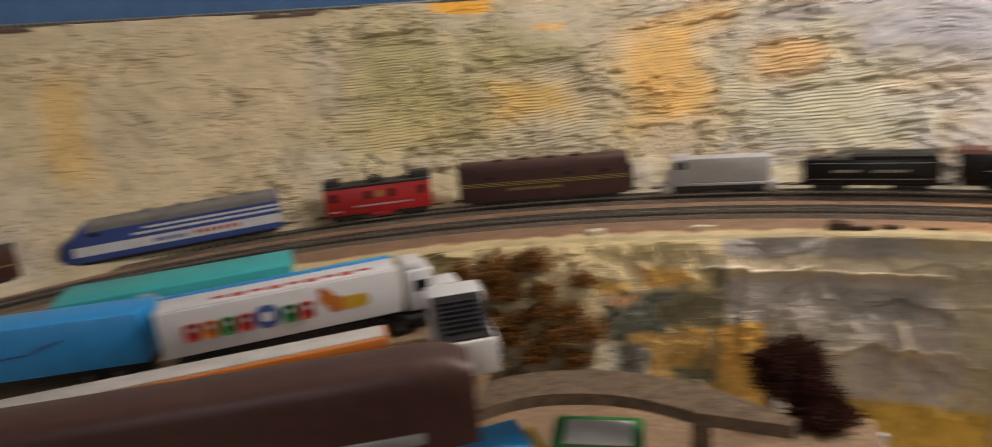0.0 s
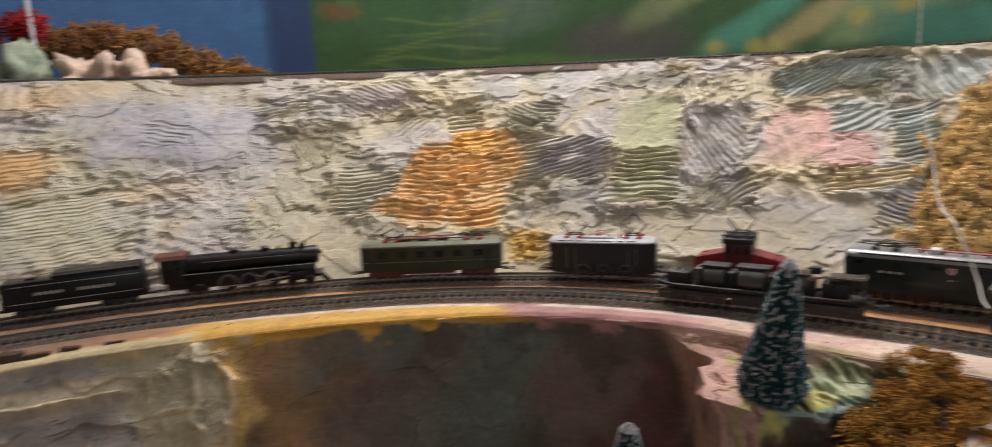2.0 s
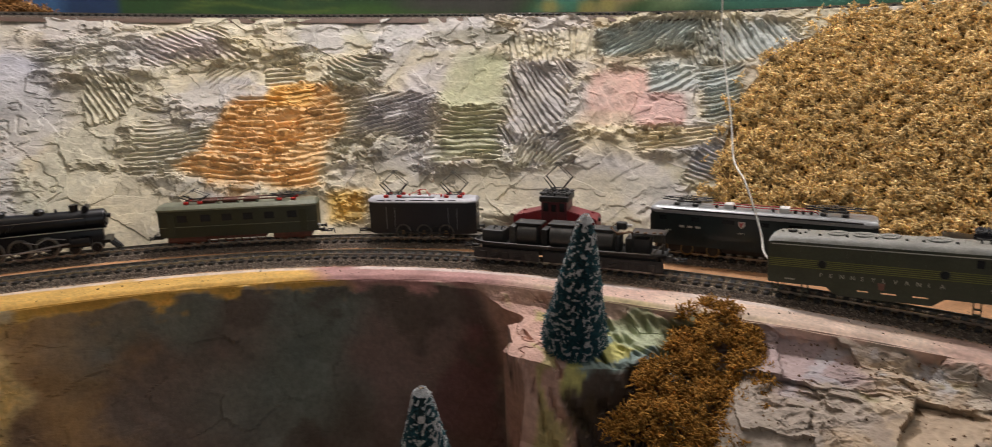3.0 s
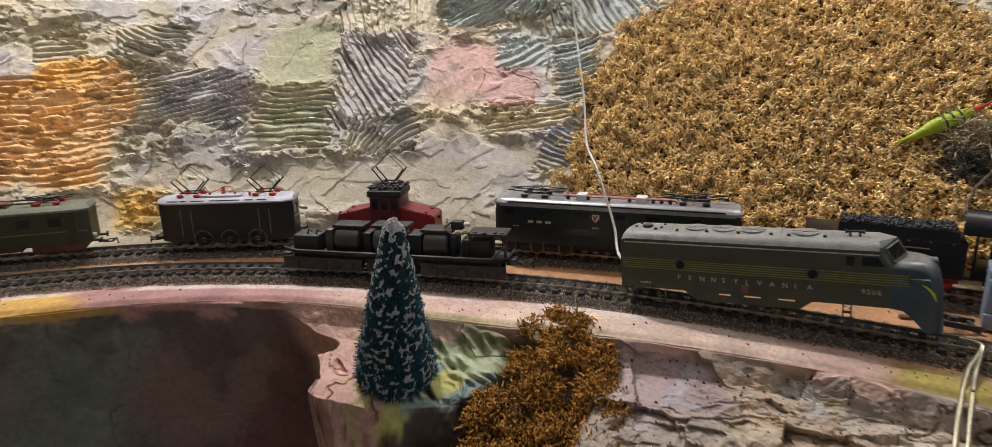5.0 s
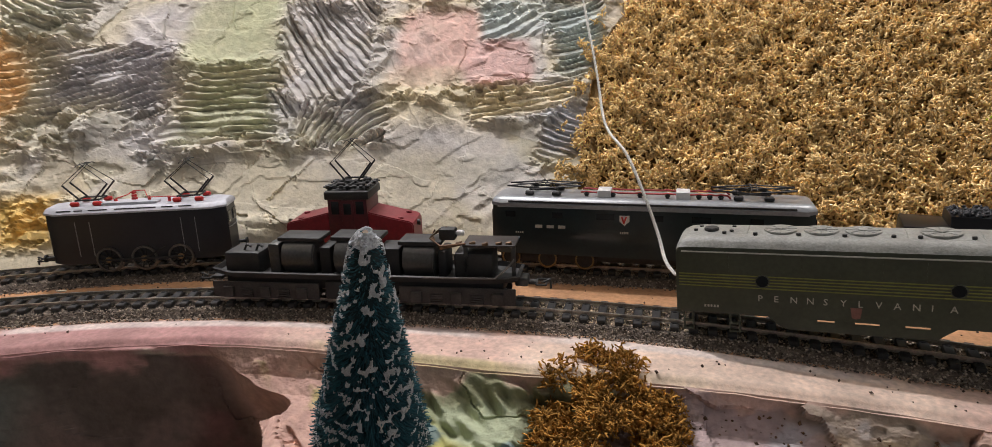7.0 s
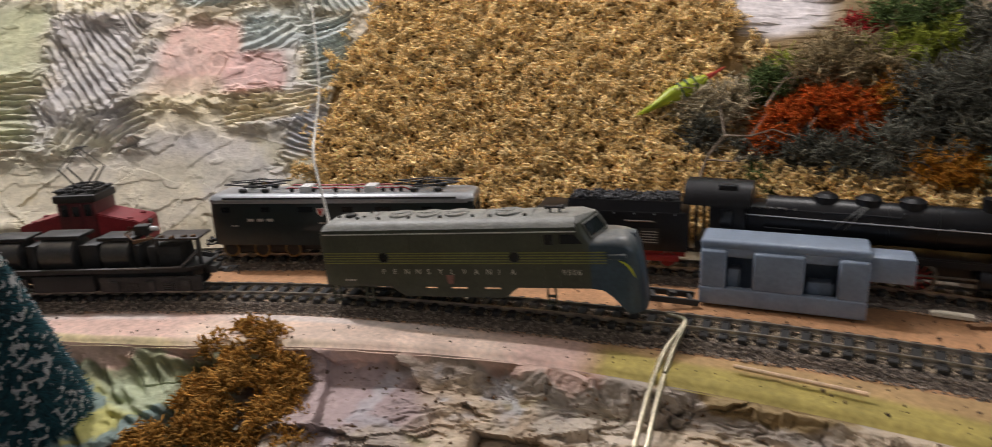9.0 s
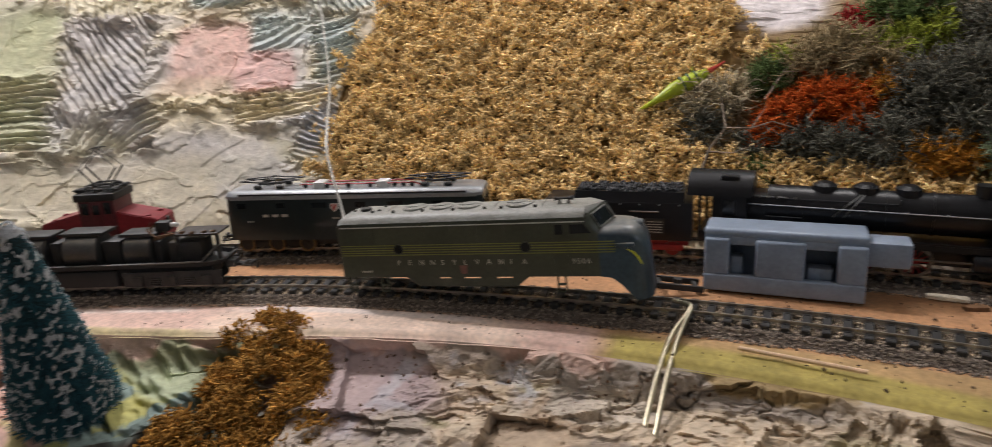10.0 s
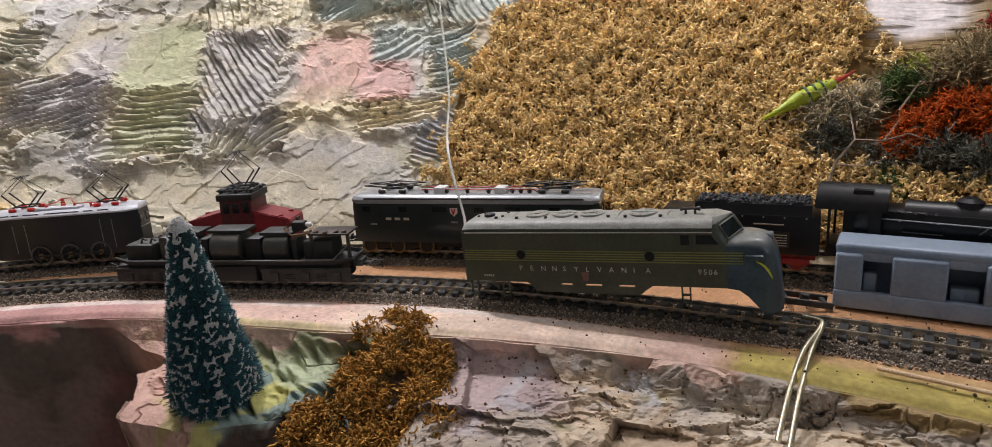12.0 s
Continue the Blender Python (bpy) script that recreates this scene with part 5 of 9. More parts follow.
def cord():
    line = curve_points([(1.1307, 0.2994, 0.0375), (1.1449, 0.311, 0.0398), (1.1618, 0.3229, 0.0499), (1.1733, 0.339, 0.0738), (1.1908, 0.3583, 0.0917), (1.2345, 0.395, 0.1039), (1.2762, 0.4245, 0.1418), at(24.9, 1.165, 0.235), at(25.0, 1.175, 0.31), at(25.0, 1.18, 0.8), at(25.0, 1.18, 1.49)], 720)
    t = thing("cord", Matrix.Translation(line[0]), "white twisted cord hanging down to the shell", "cord")
    for ph in (0, math.pi):
        pts = []
        for k, p in enumerate(line):
            g = k * 0.9 + ph
            pts.append(p - line[0] + Vector((math.cos(g), math.sin(g), 0)) * 0.00055)
        part("strand", tube(pts, 0.0007, 5), CORD, t, smooth=True)


cord()


def lead(off, seed):
    rng = random.Random(seed)
    pts = [Vector((1.186, 0.090, 0.0100)), Vector((1.180, 0.079, 0.0115)), Vector((1.172, 0.0775 + off * 0.3, 0.009)), Vector((1.150, 0.078 + off, 0.004)), Vector((1.117, 0.076 + off * 1.3, -0.006)), Vector((1.064, 0.071 + off * 1.6, -0.03)), Vector((0.994, 0.067 + off * 2.0, -0.07))]
    line = curve_points(pts, 72)
    t = thing("wire_lead", Matrix.Translation(line[0]), "bare tinned wire clipped to the rail", "wire", "rail feed wires")
    part("wire", tube([p - line[0] for p in line], 0.0015, 10), BRASS, t, smooth=True)


lead(0.0, 1)
lead(0.0040, 2)
t = thing("matchstick", Matrix.Translation((1.151, 0.046, 0.0032)), "thin pale wooden stick lying on the board", "stick")
part("stick", rod((0, 0, 0), (-0.003, -0.061, 0.0), 0.0012, 10), STICK, t)

# ---- rolling stock: shared pieces ----
BLACK = material("satin_black_paint", (0.009, 0.009, 0.0105), 0.33, vary=0.2, scale=80, dust=0.01, spec=0.35)
SOOT = material("dull_black_plastic", (0.022, 0.0205, 0.019), 0.6, vary=0.25, scale=90, dust=0.1)
STEEL = material("wheel_steel", (0.17, 0.16, 0.145), 0.38, 0.9, vary=0.2, scale=120)
GOLD = material("brass_tyre", (0.22, 0.16, 0.08), 0.35, 0.9, vary=0.2, scale=120)
RED_PL = material("red_insulator_plastic", (0.55, 0.03, 0.025), 0.35, vary=0.1, scale=90)
WHITE_PL = material("white_plastic", (0.7, 0.68, 0.65), 0.45, vary=0.06, scale=90)
SILVER = material("silver_roof_paint", (0.34, 0.35, 0.36), 0.32, 0.35, vary=0.12, scale=70, dust=0.15)
PALE_ROOF = material("pale_grey_roof_paint", (0.50, 0.50, 0.53), 0.45, vary=0.1, scale=70, dust=0.1)
GLASS_D = material("dark_window", (0.014, 0.016, 0.018), 0.15, vary=0.1, scale=50)
RED_WHEEL = material("red_wheel_paint", (0.30, 0.015, 0.015), 0.45, vary=0.2, scale=90)
WHITE_INK = material("white_lettering", (0.50, 0.48, 0.41), 0.6, vary=0.1, scale=200)
BROWN_UF = material("rusty_red_frame", (0.11, 0.035, 0.02), 0.6, vary=0.25, scale=90)


def words(text, size, x, y, z, mat, parent, name="lettering", space=1.0, label=""):
    """Lettering on the near side of a thing, its left end at x, its foot at z."""
    c = bpy.data.curves.new(name, "FONT")
    c.body, c.size, c.extrude, c.space_character, c.resolution_u = text, size, 0.00006, space, 2
    tmp = new(name, c)
    me = bpy.data.meshes.new_from_object(tmp.evaluated_get(bpy.context.evaluated_depsgraph_get()))
    bpy.data.objects.remove(tmp)
    me.materials.clear()
    me.materials.append(mat)
    ob = new(name, me)
    ob.parent = parent
    ob.matrix_local = pose(x, y, z, 90)
    if label:
        ob["label"] = label
    return ob


def bars(x0, x1, y, z, h, count, mat, parent, name="lettering"):
    """A row of plain bars where writing stands."""
    bm = bmesh.new()
    w = (x1 - x0) / count
    for k in range(count):
        box(x0 + k * w, x0 + (k + 0.62) * w, y - 0.0001, y + 0.0001, z, z + h, bm=bm)
    return part(name, bm, mat, parent)


def wheel(parent, x, r, y, mat, tyre=None, spokes=0, name="wheel"):
    """One wheel in the plane of the side: disc or spokes, hub, tyre with flange."""
    bm = rod((x, y - 0.0004, r), (x, y + 0.0004, r), r * 0.22, 10)
    if not spokes:
        rod((x, y, r), (x, y + 0.001, r), r * 0.85, 20, bm)
    w = part(name, bm, mat, parent)
    for k in range(spokes):
        g = k * math.tau / spokes
        part("spoke", tube([(x + r * 0.1 * math.cos(g), y, r + r * 0.1 * math.sin(g)), (x + r * 0.86 * math.cos(g), y, r + r * 0.86 * math.sin(g))], r * 0.05, 4), mat, w)
    own = bmesh.new()
    n = 24
    prof = ((0.84, -0.001), (1.0, -0.001), (1.0, 0.0012), (1.1, 0.0014), (1.1, 0.002), (0.84, 0.002))
    rings = [[own.verts.new((x + r * f * math.cos(k * math.tau / n), y + d, r + r * f * math.sin(k * math.tau / n))) for f, d in prof] for k in range(n)]
    for k in range(n):
        a, b = rings[k], rings[(k + 1) % n]
        for q in range(6):
            own.faces.new((a[q], a[(q + 1) % 6], b[(q + 1) % 6], b[q]))
    bmesh.ops.recalc_face_normals(own, faces=own.faces[:])
    part("tyre", own, tyre or STEEL, w)
    return w


def axle(parent, x, r, mat, tyre=None, spokes=0):
    wheel(parent, x, r, -0.0085, mat, tyre, spokes)
    far = rod((x, 0.0075, r), (x, 0.0095, r), r, 18)
    rod((x, -0.008, r), (x, 0.008, r), 0.0012, 8, far)
    part("axle", far, mat, parent)


def coupler(parent, x, s, mat=None, z=0.008):
    bm = box(min(x, x + s * 0.008), max(x, x + s * 0.008), -0.0025, 0.0025, z - 0.001, z + 0.001, 0.0003)
    tube([(x + s * 0.008, -0.005, z), (x + s * 0.014, -0.005, z), (x + s * 0.0145, 0.005, z), (x + s * 0.008, 0.005, z), (x + s * 0.008, -0.005, z)], 0.0007, 5, bm)
    tube([(x + s * 0.012, 0, z), (x + s * 0.016, 0, z + 0.002), (x + s * 0.0165, 0, z - 0.004)], 0.0008, 5, bm)
    return part("coupler", bm, mat or SOOT, parent)


def buffers(parent, x, s, z=0.012):
    for y in (-0.010, 0.010):
        bm = rod((x, y, z), (x + s * 0.006, y, z), 0.0013, 8)
        rod((x + s * 0.006, y, z), (x + s * 0.0072, y, z), 0.0028, 12, bm)
        part("buffer", bm, SOOT, parent)


def panto(parent, x, z, up, span, name="pantograph", foot=RED_PL, thick=1.0):
    """A collector of thin rods on four insulators; up is its raised height, low ones lie nearly flat."""
    base = thing_part(name, parent)
    bm = bmesh.new()
    for y in (-0.006, 0.006):
        tube([(x - span * 0.36, y, z + 0.004), (x + span * 0.36, y, z + 0.004)], 0.0007, 5, bm)
        if up > 0.012:
            tube([(x - span * 0.22, y, z + 0.004), (x - span * 0.72, y * 0.95, z + up * 0.52)], 0.0007, 5, bm)
            tube([(x + span * 0.22, y, z + 0.004), (x + span * 0.72, y * 0.95, z + up * 0.52)], 0.0007, 5, bm)
            tube([(x - span * 0.72, y * 0.95, z + up * 0.52), (x + 0.0015, y * 0.5, z + up)], 0.0003 * thick, 4, bm)
            tube([(x + span * 0.72, y * 0.95, z + up * 0.52), (x - 0.0015, y * 0.5, z + up)], 0.0003 * thick, 4, bm)
        else:
            tube([(x - span * 0.3, y, z + 0.004), (x + span * 1.0, y * 0.9, z + up * 0.8)], 0.0006, 5, bm)
            tube([(x + span * 0.3, y, z + 0.004), (x - span * 1.0, y * 0.9, z + up * 0.7)], 0.0006, 5, bm)
            tube([(x + span * 1.0, y * 0.9, z + up * 0.8), (x - span * 0.1, y * 0.5, z + up)], 0.00045, 4, bm)
            tube([(x - span * 1.0, y * 0.9, z + up * 0.7), (x + span * 0.1, y * 0.5, z + up)], 0.00045, 4, bm)
    for e in (-1, 1):
        tube([(x + e * span * 0.36, -0.007, z + 0.004), (x + e * span * 0.36, 0.007, z + 0.004)], 0.0007, 5, bm)
    for e in (-0.0018, 0.0018):
        tube([(x + e, -0.011, z + up - 0.001), (x + e, -0.007, z + up), (x + e, 0.007, z + up), (x + e, 0.011, z + up - 0.001)], 0.0004, 4, bm)
    part("frame", bm, SOOT, base)
    for e in (-1, 1):
        for y in (-0.0085, 0.0085):
            b2 = bmesh.new()
            rod((x + e * span * 0.36 - 0.003, y, z + 0.0018), (x + e * span * 0.36 + 0.003, y, z + 0.0018), 0.0017, 10, b2, bevel=0.0006)
            part("insulator", b2, foot, base)
    return base


def thing_part(name, parent):
    o = new(name)
    o.empty_display_size = 0.01
    o.parent = parent
    return o


def panel(name, x0, x1, y, z0, z1, mat, parent, proud=0.0003, bevel=0.0):
    return part(name, box(x0, x1, y - proud, y + 0.001, z0, z1, bevel), mat, parent)


def dome_profile(w, zb, zs, zt, n=7):
    """Half-round topped cross-section: side height zs, crown zt."""
    pts = [(-w, zb), (-w, zs)]
    for k in range(1, n * 2):
        g = math.pi - math.pi * k / (n * 2)
        c = math.cos(g)
        pts.append((w * math.copysign(abs(c) ** 0.55, c), zs + (zt - zs) * math.sin(g) ** 0.62))
    return pts + [(w, zs), (w, zb)]


# ---- streamlined diesel shell lying over the inner track ----
F_GREEN = material("dark_green_model_paint", (0.052, 0.059, 0.038), 0.40, vary=0.15, scale=60, dust=0.05)
F_ROOF = material("dusty_grey_roof_paint", (0.23, 0.235, 0.21), 0.48, vary=0.25, scale=90, dust=0.55, bump=0.15, bump_scale=900)
F_NOSE = material("blue_grey_plastic_nose", (0.035, 0.062, 0.085), 0.30, vary=0.2, scale=60, dust=0.9)
F_STRIPE = material("yellow_green_stripe", (0.20, 0.21, 0.045), 0.5, vary=0.15, scale=120)
F_FLASH = material("yellow_flash", (0.5, 0.52, 0.03), 0.45, vary=0.1, scale=120)
F_EDGE = material("pale_rain_strip", (0.50, 0.50, 0.46), 0.4, vary=0.12, scale=90)
PINK_INK = material("faded_red_emblem", (0.20, 0.09, 0.07), 0.6, vary=0.15, scale=200)


def shell_section(x, w, zb, zs, zt, flat=0.62):
    """Upright sides, rounded shoulders, a nearly flat crown."""
    pts = [(-w, zb), (-w, zs)]
    for k in range(1, 7):
        g = math.pi / 2 * k / 6
        pts.append((-w * flat - w * (1 - flat) * math.cos(g), zs + (zt - zs) * 0.86 * math.sin(g)))
    pts.append((-w * flat * 0.5, zs + (zt - zs) * 0.965))
    return [(x, y, z) for y, z in pts] + [(x, 0.0, zt)] + [(x, -y, z) for y, z in reversed(pts)]


def blend_points(q, u, v):
    """A point of the four-cornered face q."""
    a, b = Vector(q[0]).lerp(Vector(q[1]), u), Vector(q[3]).lerp(Vector(q[2]), u)
    return a.lerp(b, v)


def diesel_shell():
    f = Vector((0.19357, -0.97884, 0.06627))
    y_ = Vector((0.9810, 0.1940, 0.0))
    up = f.cross(y_)
    m = Matrix(((f.x, y_.x, up.x, 1.16268), (f.y, y_.y, up.y, 0.19882), (f.z, y_.z, up.z, 0.01310), (0, 0, 0, 1)))
    t = thing("diesel_shell", m, "dusty dark green streamlined diesel shell without wheels", "model train")
    w, sill, eave, crown = 0.0172, 0.0126, 0.0466, 0.0548
    SHAPE = [(-0.1016, w * 0.965, eave - 0.0020, crown - 0.0060), (-0.1002, w * 0.99, eave - 0.0006, crown - 0.0028), (-0.0965, w, eave, crown - 0.0008), (-0.090, w, eave, crown), (0.0, w, eave, crown), (0.0640, w, eave, crown - 0.0002)]
    part("body", loft([shell_section(x, ww, sill, zs, zt) for x, ww, zs, zt in SHAPE]), F_GREEN, t)
    crown_secs = []
    for x, ww, zs, zt in SHAPE:
        sec = shell_section(x, ww * 1.004, sill, zs, zt + 0.00035)
        crown_secs.append([(p[0], p[1], max(p[2], zs + 0.0026)) for p in sec[1:-1]])
    part("roof", loft(crown_secs), F_ROOF, t, "pale dusty grey roof")
    for sgn in (-1, 1):
        part("rain_strip", box(-0.0985, 0.0640, sgn * w - 0.0006, sgn * w + 0.0006, eave - 0.0002, eave + 0.0004), F_EDGE, t)
    # cab front: two raked panes between slanting pillars
    top_c, top_s, low_s, low_c = (0.0735, 0.0, 0.0538), (0.0655, 0.0140, 0.0505), (0.0722, 0.0160, 0.0402), (0.0800, 0.0, 0.0432)
    mir = lambda p: (p[0], -p[1], p[2])
    bm = bmesh.new()
    for p in (top_c, low_c, (0.0635, 0.0, crown - 0.0004)):
        bm.verts.new(p)
    for p in (top_s, low_s, (0.0642, w, eave), (0.0712, w, 0.0385), (0.0635, w, eave), (0.0635, w, sill), (0.0712, w, sill), (0.0635, 0.0115, 0.0538)):
        bm.verts.new(p)
        bm.verts.new(mir(p))
    bmesh.ops.convex_hull(bm, input=bm.verts[:])
    bmesh.ops.recalc_face_normals(bm, faces=bm.faces[:])
    cab = part("cab_front", bm, F_GREEN, t)
    brow = bmesh.new()
    for p in (top_c, (0.0630, 0.0, crown + 0.0002)):
        brow.verts.new(p)
        brow.verts.new((p[0] + 0.0004, p[1], p[2] + 0.0006))
    for p in ((0.0655, 0.0138, 0.0508), (0.0630, 0.0118, 0.0540), (0.0630, 0.0160, 0.0505)):
        brow.verts.new(p)
        brow.verts.new(mir(p))
    bmesh.ops.convex_hull(brow, input=brow.verts[:])
    bmesh.ops.recalc_face_normals(brow, faces=brow.faces[:])
    part("brow", brow, F_ROOF, cab)
    for flip in (False, True):
        q = [mir(p) if flip else p for p in (top_c, top_s, low_s, low_c)]
        n = (Vector(q[1]) - Vector(q[0])).cross(Vector(q[3]) - Vector(q[0])).normalized()
        n = n if n.x > 0 else -n
        pane = [blend_points(q, u, v) + n * 0.0007 for u, v in ((0.10, 0.12), (0.90, 0.12), (0.90, 0.86), (0.10, 0.86))]
        pb = bmesh.new()
        a = [pb.verts.new(p) for p in pane]
        b = [pb.verts.new(p - n * 0.0012) for p in pane]
        pb.faces.new(a)
        pb.faces.new(b[::-1])
        for k in range(4):
            pb.faces.new((a[k], b[k], b[(k + 1) % 4], a[(k + 1) % 4]))
        bmesh.ops.recalc_face_normals(pb, faces=pb.faces[:])
        part("windscreen", pb, GLASS_D, cab)
        rim_pts = [p + n * 0.0002 for p in pane]
        part("windscreen_frame", tube(rim_pts + [rim_pts[0]], 0.00045, 5), F_ROOF, cab)
    # nose: flat-topped, then a rounded prow falling to the pilot
    NOSE = ((0.0708, w * 0.995, 0.0126, 0.0372, 0.0436), (0.0780, w * 0.99, 0.0115, 0.0370, 0.0436), (0.0830, w * 0.975, 0.0075, 0.0366, 0.0434), (0.0875, w * 0.94, 0.0020, 0.0358, 0.0430), (0.0915, w * 0.89, -0.0030, 0.0342, 0.0422), (0.0950, w * 0.81, -0.0032, 0.0312, 0.0400), (0.0975, w * 0.70, -0.0032, 0.0262, 0.0355), (0.0992, w * 0.58, -0.0032, 0.0180, 0.0270), (0.1003, w * 0.46, -0.0030, 0.0080, 0.0150), (0.1010, w * 0.36, -0.0028, 0.0010, 0.0050))
    nose = part("nose", loft([shell_section(x, ww, zb, zs, zt, 0.45) for x, ww, zb, zs, zt in NOSE]), F_NOSE, t, "translucent blue-grey plastic nose with yellow flash")
    lamp_ = rod((0.0885, 0, 0.0392), (0.0958, 0, 0.0390), 0.0036, 18, bevel=0.0004)
    part("headlight", lamp_, F_NOSE, nose)
    part("headlight_glass", rod((0.0952, 0, 0.0390), (0.0961, 0, 0.0390), 0.0027, 14), SILVER, nose)
    for sgn in (-1, 1):
        part("marker_lamp", box(0.0812, 0.0915, sgn * w * 0.93 - 0.0022, sgn * w * 0.93 + 0.0022, 0.0300, 0.0330, 0.0008), F_NOSE, nose)
        fl = bmesh.new()
        out = sgn * 0.00035
        rows_ = ((0.0875, 0.0288, 0.0292, 0.945), (0.0900, 0.0270, 0.0282, 0.912), (0.0925, 0.0240, 0.0262, 0.872), (0.0945, 0.0205, 0.0232, 0.828), (0.0958, 0.0180, 0.0190, 0.785))
        lo = [fl.verts.new((x, sgn * w * k + out, z0)) for x, z0, z1, k in rows_]
        hi = [fl.verts.new((x, sgn * w * (k - 0.004) + out, z1)) for x, z0, z1, k in rows_]
        for k in range(4):
            fl.faces.new((lo[k], lo[k + 1], hi[k + 1], hi[k]))
        bmesh.ops.recalc_face_normals(fl, faces=fl.faces[:])
        bmesh.ops.solidify(fl, geom=fl.faces[:], thickness=0.0005)
        part("yellow_flash", fl, F_FLASH, nose)
    # skirts: deep round the tank and slotted below the sill, open arches over the trucks
    for y0 in (-w, w - 0.0014):
        bm = bmesh.new()
        prof = ((-0.0560, sill + 0.0006), (-0.0500, 0.0082), (-0.0455, 0.0062), (0.0195, 0.0062), (0.0235, 0.0095), (0.0285, sill + 0.0006), (0.0190, sill + 0.0006), (0.0190, 0.0112), (-0.0320, 0.0112), (-0.0320, sill + 0.0006))
        a = [bm.verts.new((x, y0, z)) for x, z in prof]
        b = [bm.verts.new((x, y0 + 0.0014, z)) for x, z in prof]
        bm.faces.new(a)
        bm.faces.new(b[::-1])
        for k in range(len(prof)):
            bm.faces.new((a[k], b[k], b[(k + 1) % len(prof)], a[(k + 1) % len(prof)]))
        bmesh.ops.recalc_face_normals(bm, faces=bm.faces[:])
        for x0, x1 in ((-0.0242, -0.0152), (-0.0044, 0.0064), (0.0168, 0.0192)):
            box(x0, x1, y0, y0 + 0.0014, 0.0110, sill + 0.0004, bm=bm)
        part("skirt", bm, F_GREEN, t)
        for x in (-0.0954, -0.0715, 0.0476):
            bm = box(x - 0.0028, x - 0.0019, y0, y0 + 0.0013, 0.0026, sill + 0.0005)
            box(x + 0.0019, x + 0.0028, y0, y0 + 0.0013, 0.0026, sill + 0.0005, bm=bm)
            for z in (0.0026, 0.0070):
                box(x - 0.0028, x + 0.0028, y0 - 0.0006, y0 + 0.0018, z, z + 0.0009, bm=bm)
            part("step", bm, F_GREEN, t)
    for k in range(5):
        z = 0.0275 + k * 0.00162
        part("stripe", box(-0.1000, 0.0806, -w - 0.0002, -w + 0.0005, z, z + 0.00058), F_STRIPE, t)
    for x in (-0.058, 0.027):
        part("porthole", rod((x, -w - 0.0004, 0.0317), (x, -w + 0.002, 0.0317), 0.0032, 22), GLASS_D, t)
        ring = [(x + 0.0033 * math.cos(g), -w - 0.0003, 0.0317 + 0.0033 * math.sin(g)) for g in np.linspace(0, math.tau, 19)]
        part("porthole_rim", tube(ring, 0.00035, 5), F_GREEN, t)
    for pts in (((0.0459, 0.0391), (0.0507, 0.0391), (0.0507, 0.0450), (0.0459, 0.0450)), ((0.0548, 0.0395), (0.0676, 0.0395), (0.0632, 0.0450), (0.0548, 0.0450))):
        bm = bmesh.new()
        a = [bm.verts.new((x, -w - 0.0003, z)) for x, z in pts]
        b = [bm.verts.new((x, -w + 0.0010, z)) for x, z in pts]
        bm.faces.new(a)
        bm.faces.new(b[::-1])
        for k in range(4):
            bm.faces.new((a[k], b[k], b[(k + 1) % 4], a[(k + 1) % 4]))
        bmesh.ops.recalc_face_normals(bm, faces=bm.faces[:])
        part("cab_window", bm, GLASS_D, t)
    for x in (0.0436, 0.0529):
        part("door_seam", box(x, x + 0.0005, -w - 0.0002, -w + 0.0004, 0.0135, 0.0455), F_GREEN, t)
    for x in (-0.075, -0.040, -0.022, -0.004, 0.014, 0.036):
        part("panel_seam", box(x, x + 0.0004, -w - 0.00015, -w + 0.0004, 0.0355, 0.0460), F_GREEN, t)
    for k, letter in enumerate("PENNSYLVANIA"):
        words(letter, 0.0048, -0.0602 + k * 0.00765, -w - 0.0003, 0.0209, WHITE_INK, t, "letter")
    words("9506", 0.0048, 0.0550, -w - 0.0003, 0.0208, WHITE_INK, t, "road_number", 1.25)
    key = bmesh.new()
    key_pts = ((-0.0174, 0.0203), (-0.0122, 0.0203), (-0.0130, 0.0150), (-0.0148, 0.0144), (-0.0166, 0.0150))
    a = [key.verts.new((x, -w - 0.0003, z)) for x, z in key_pts]
    b = [key.verts.new((x, -w + 0.0004, z)) for x, z in key_pts]
    key.faces.new(a)
    for k in range(5):
        key.faces.new((a[k], b[k], b[(k + 1) % 5], a[(k + 1) % 5]))
    bmesh.ops.recalc_face_normals(key, faces=key.faces[:])
    part("emblem", key, PINK_INK, t)
    bars(-0.0870, -0.0790, -w - 0.0002, 0.0160, 0.0013, 5, WHITE_INK, t, "small_lettering")
    # roof: fans in raised rings, hatch seams, bolts, horn
    for x, r in ((-0.050, 0.0085), (-0.031, 0.0085), (-0.012, 0.0085), (0.021, 0.0090)):
        fan = part("roof_fan", rod((x, 0, crown - 0.001), (x, 0, crown + 0.0007), r, 26, bevel=0.0003), F_ROOF, t)
        part("fan_hub", rod((x, 0, crown + 0.0006), (x, 0, crown + 0.0013), 0.0022, 12), F_ROOF, fan)
        for g in np.linspace(0, math.pi, 4, endpoint=False):
            dx, dy = r * 0.9 * math.cos(g), r * 0.9 * math.sin(g)
            part("fan_bar", tube([(x - dx, -dy, crown + 0.0008), (x + dx, dy, crown + 0.0008)], 0.0003, 4), F_ROOF, fan)
    part("roof_cap", rod((-0.0845, -0.003, crown - 0.001), (-0.0845, -0.003, crown + 0.0016), 0.0038, 18, bevel=0.0004), SOOT, t)
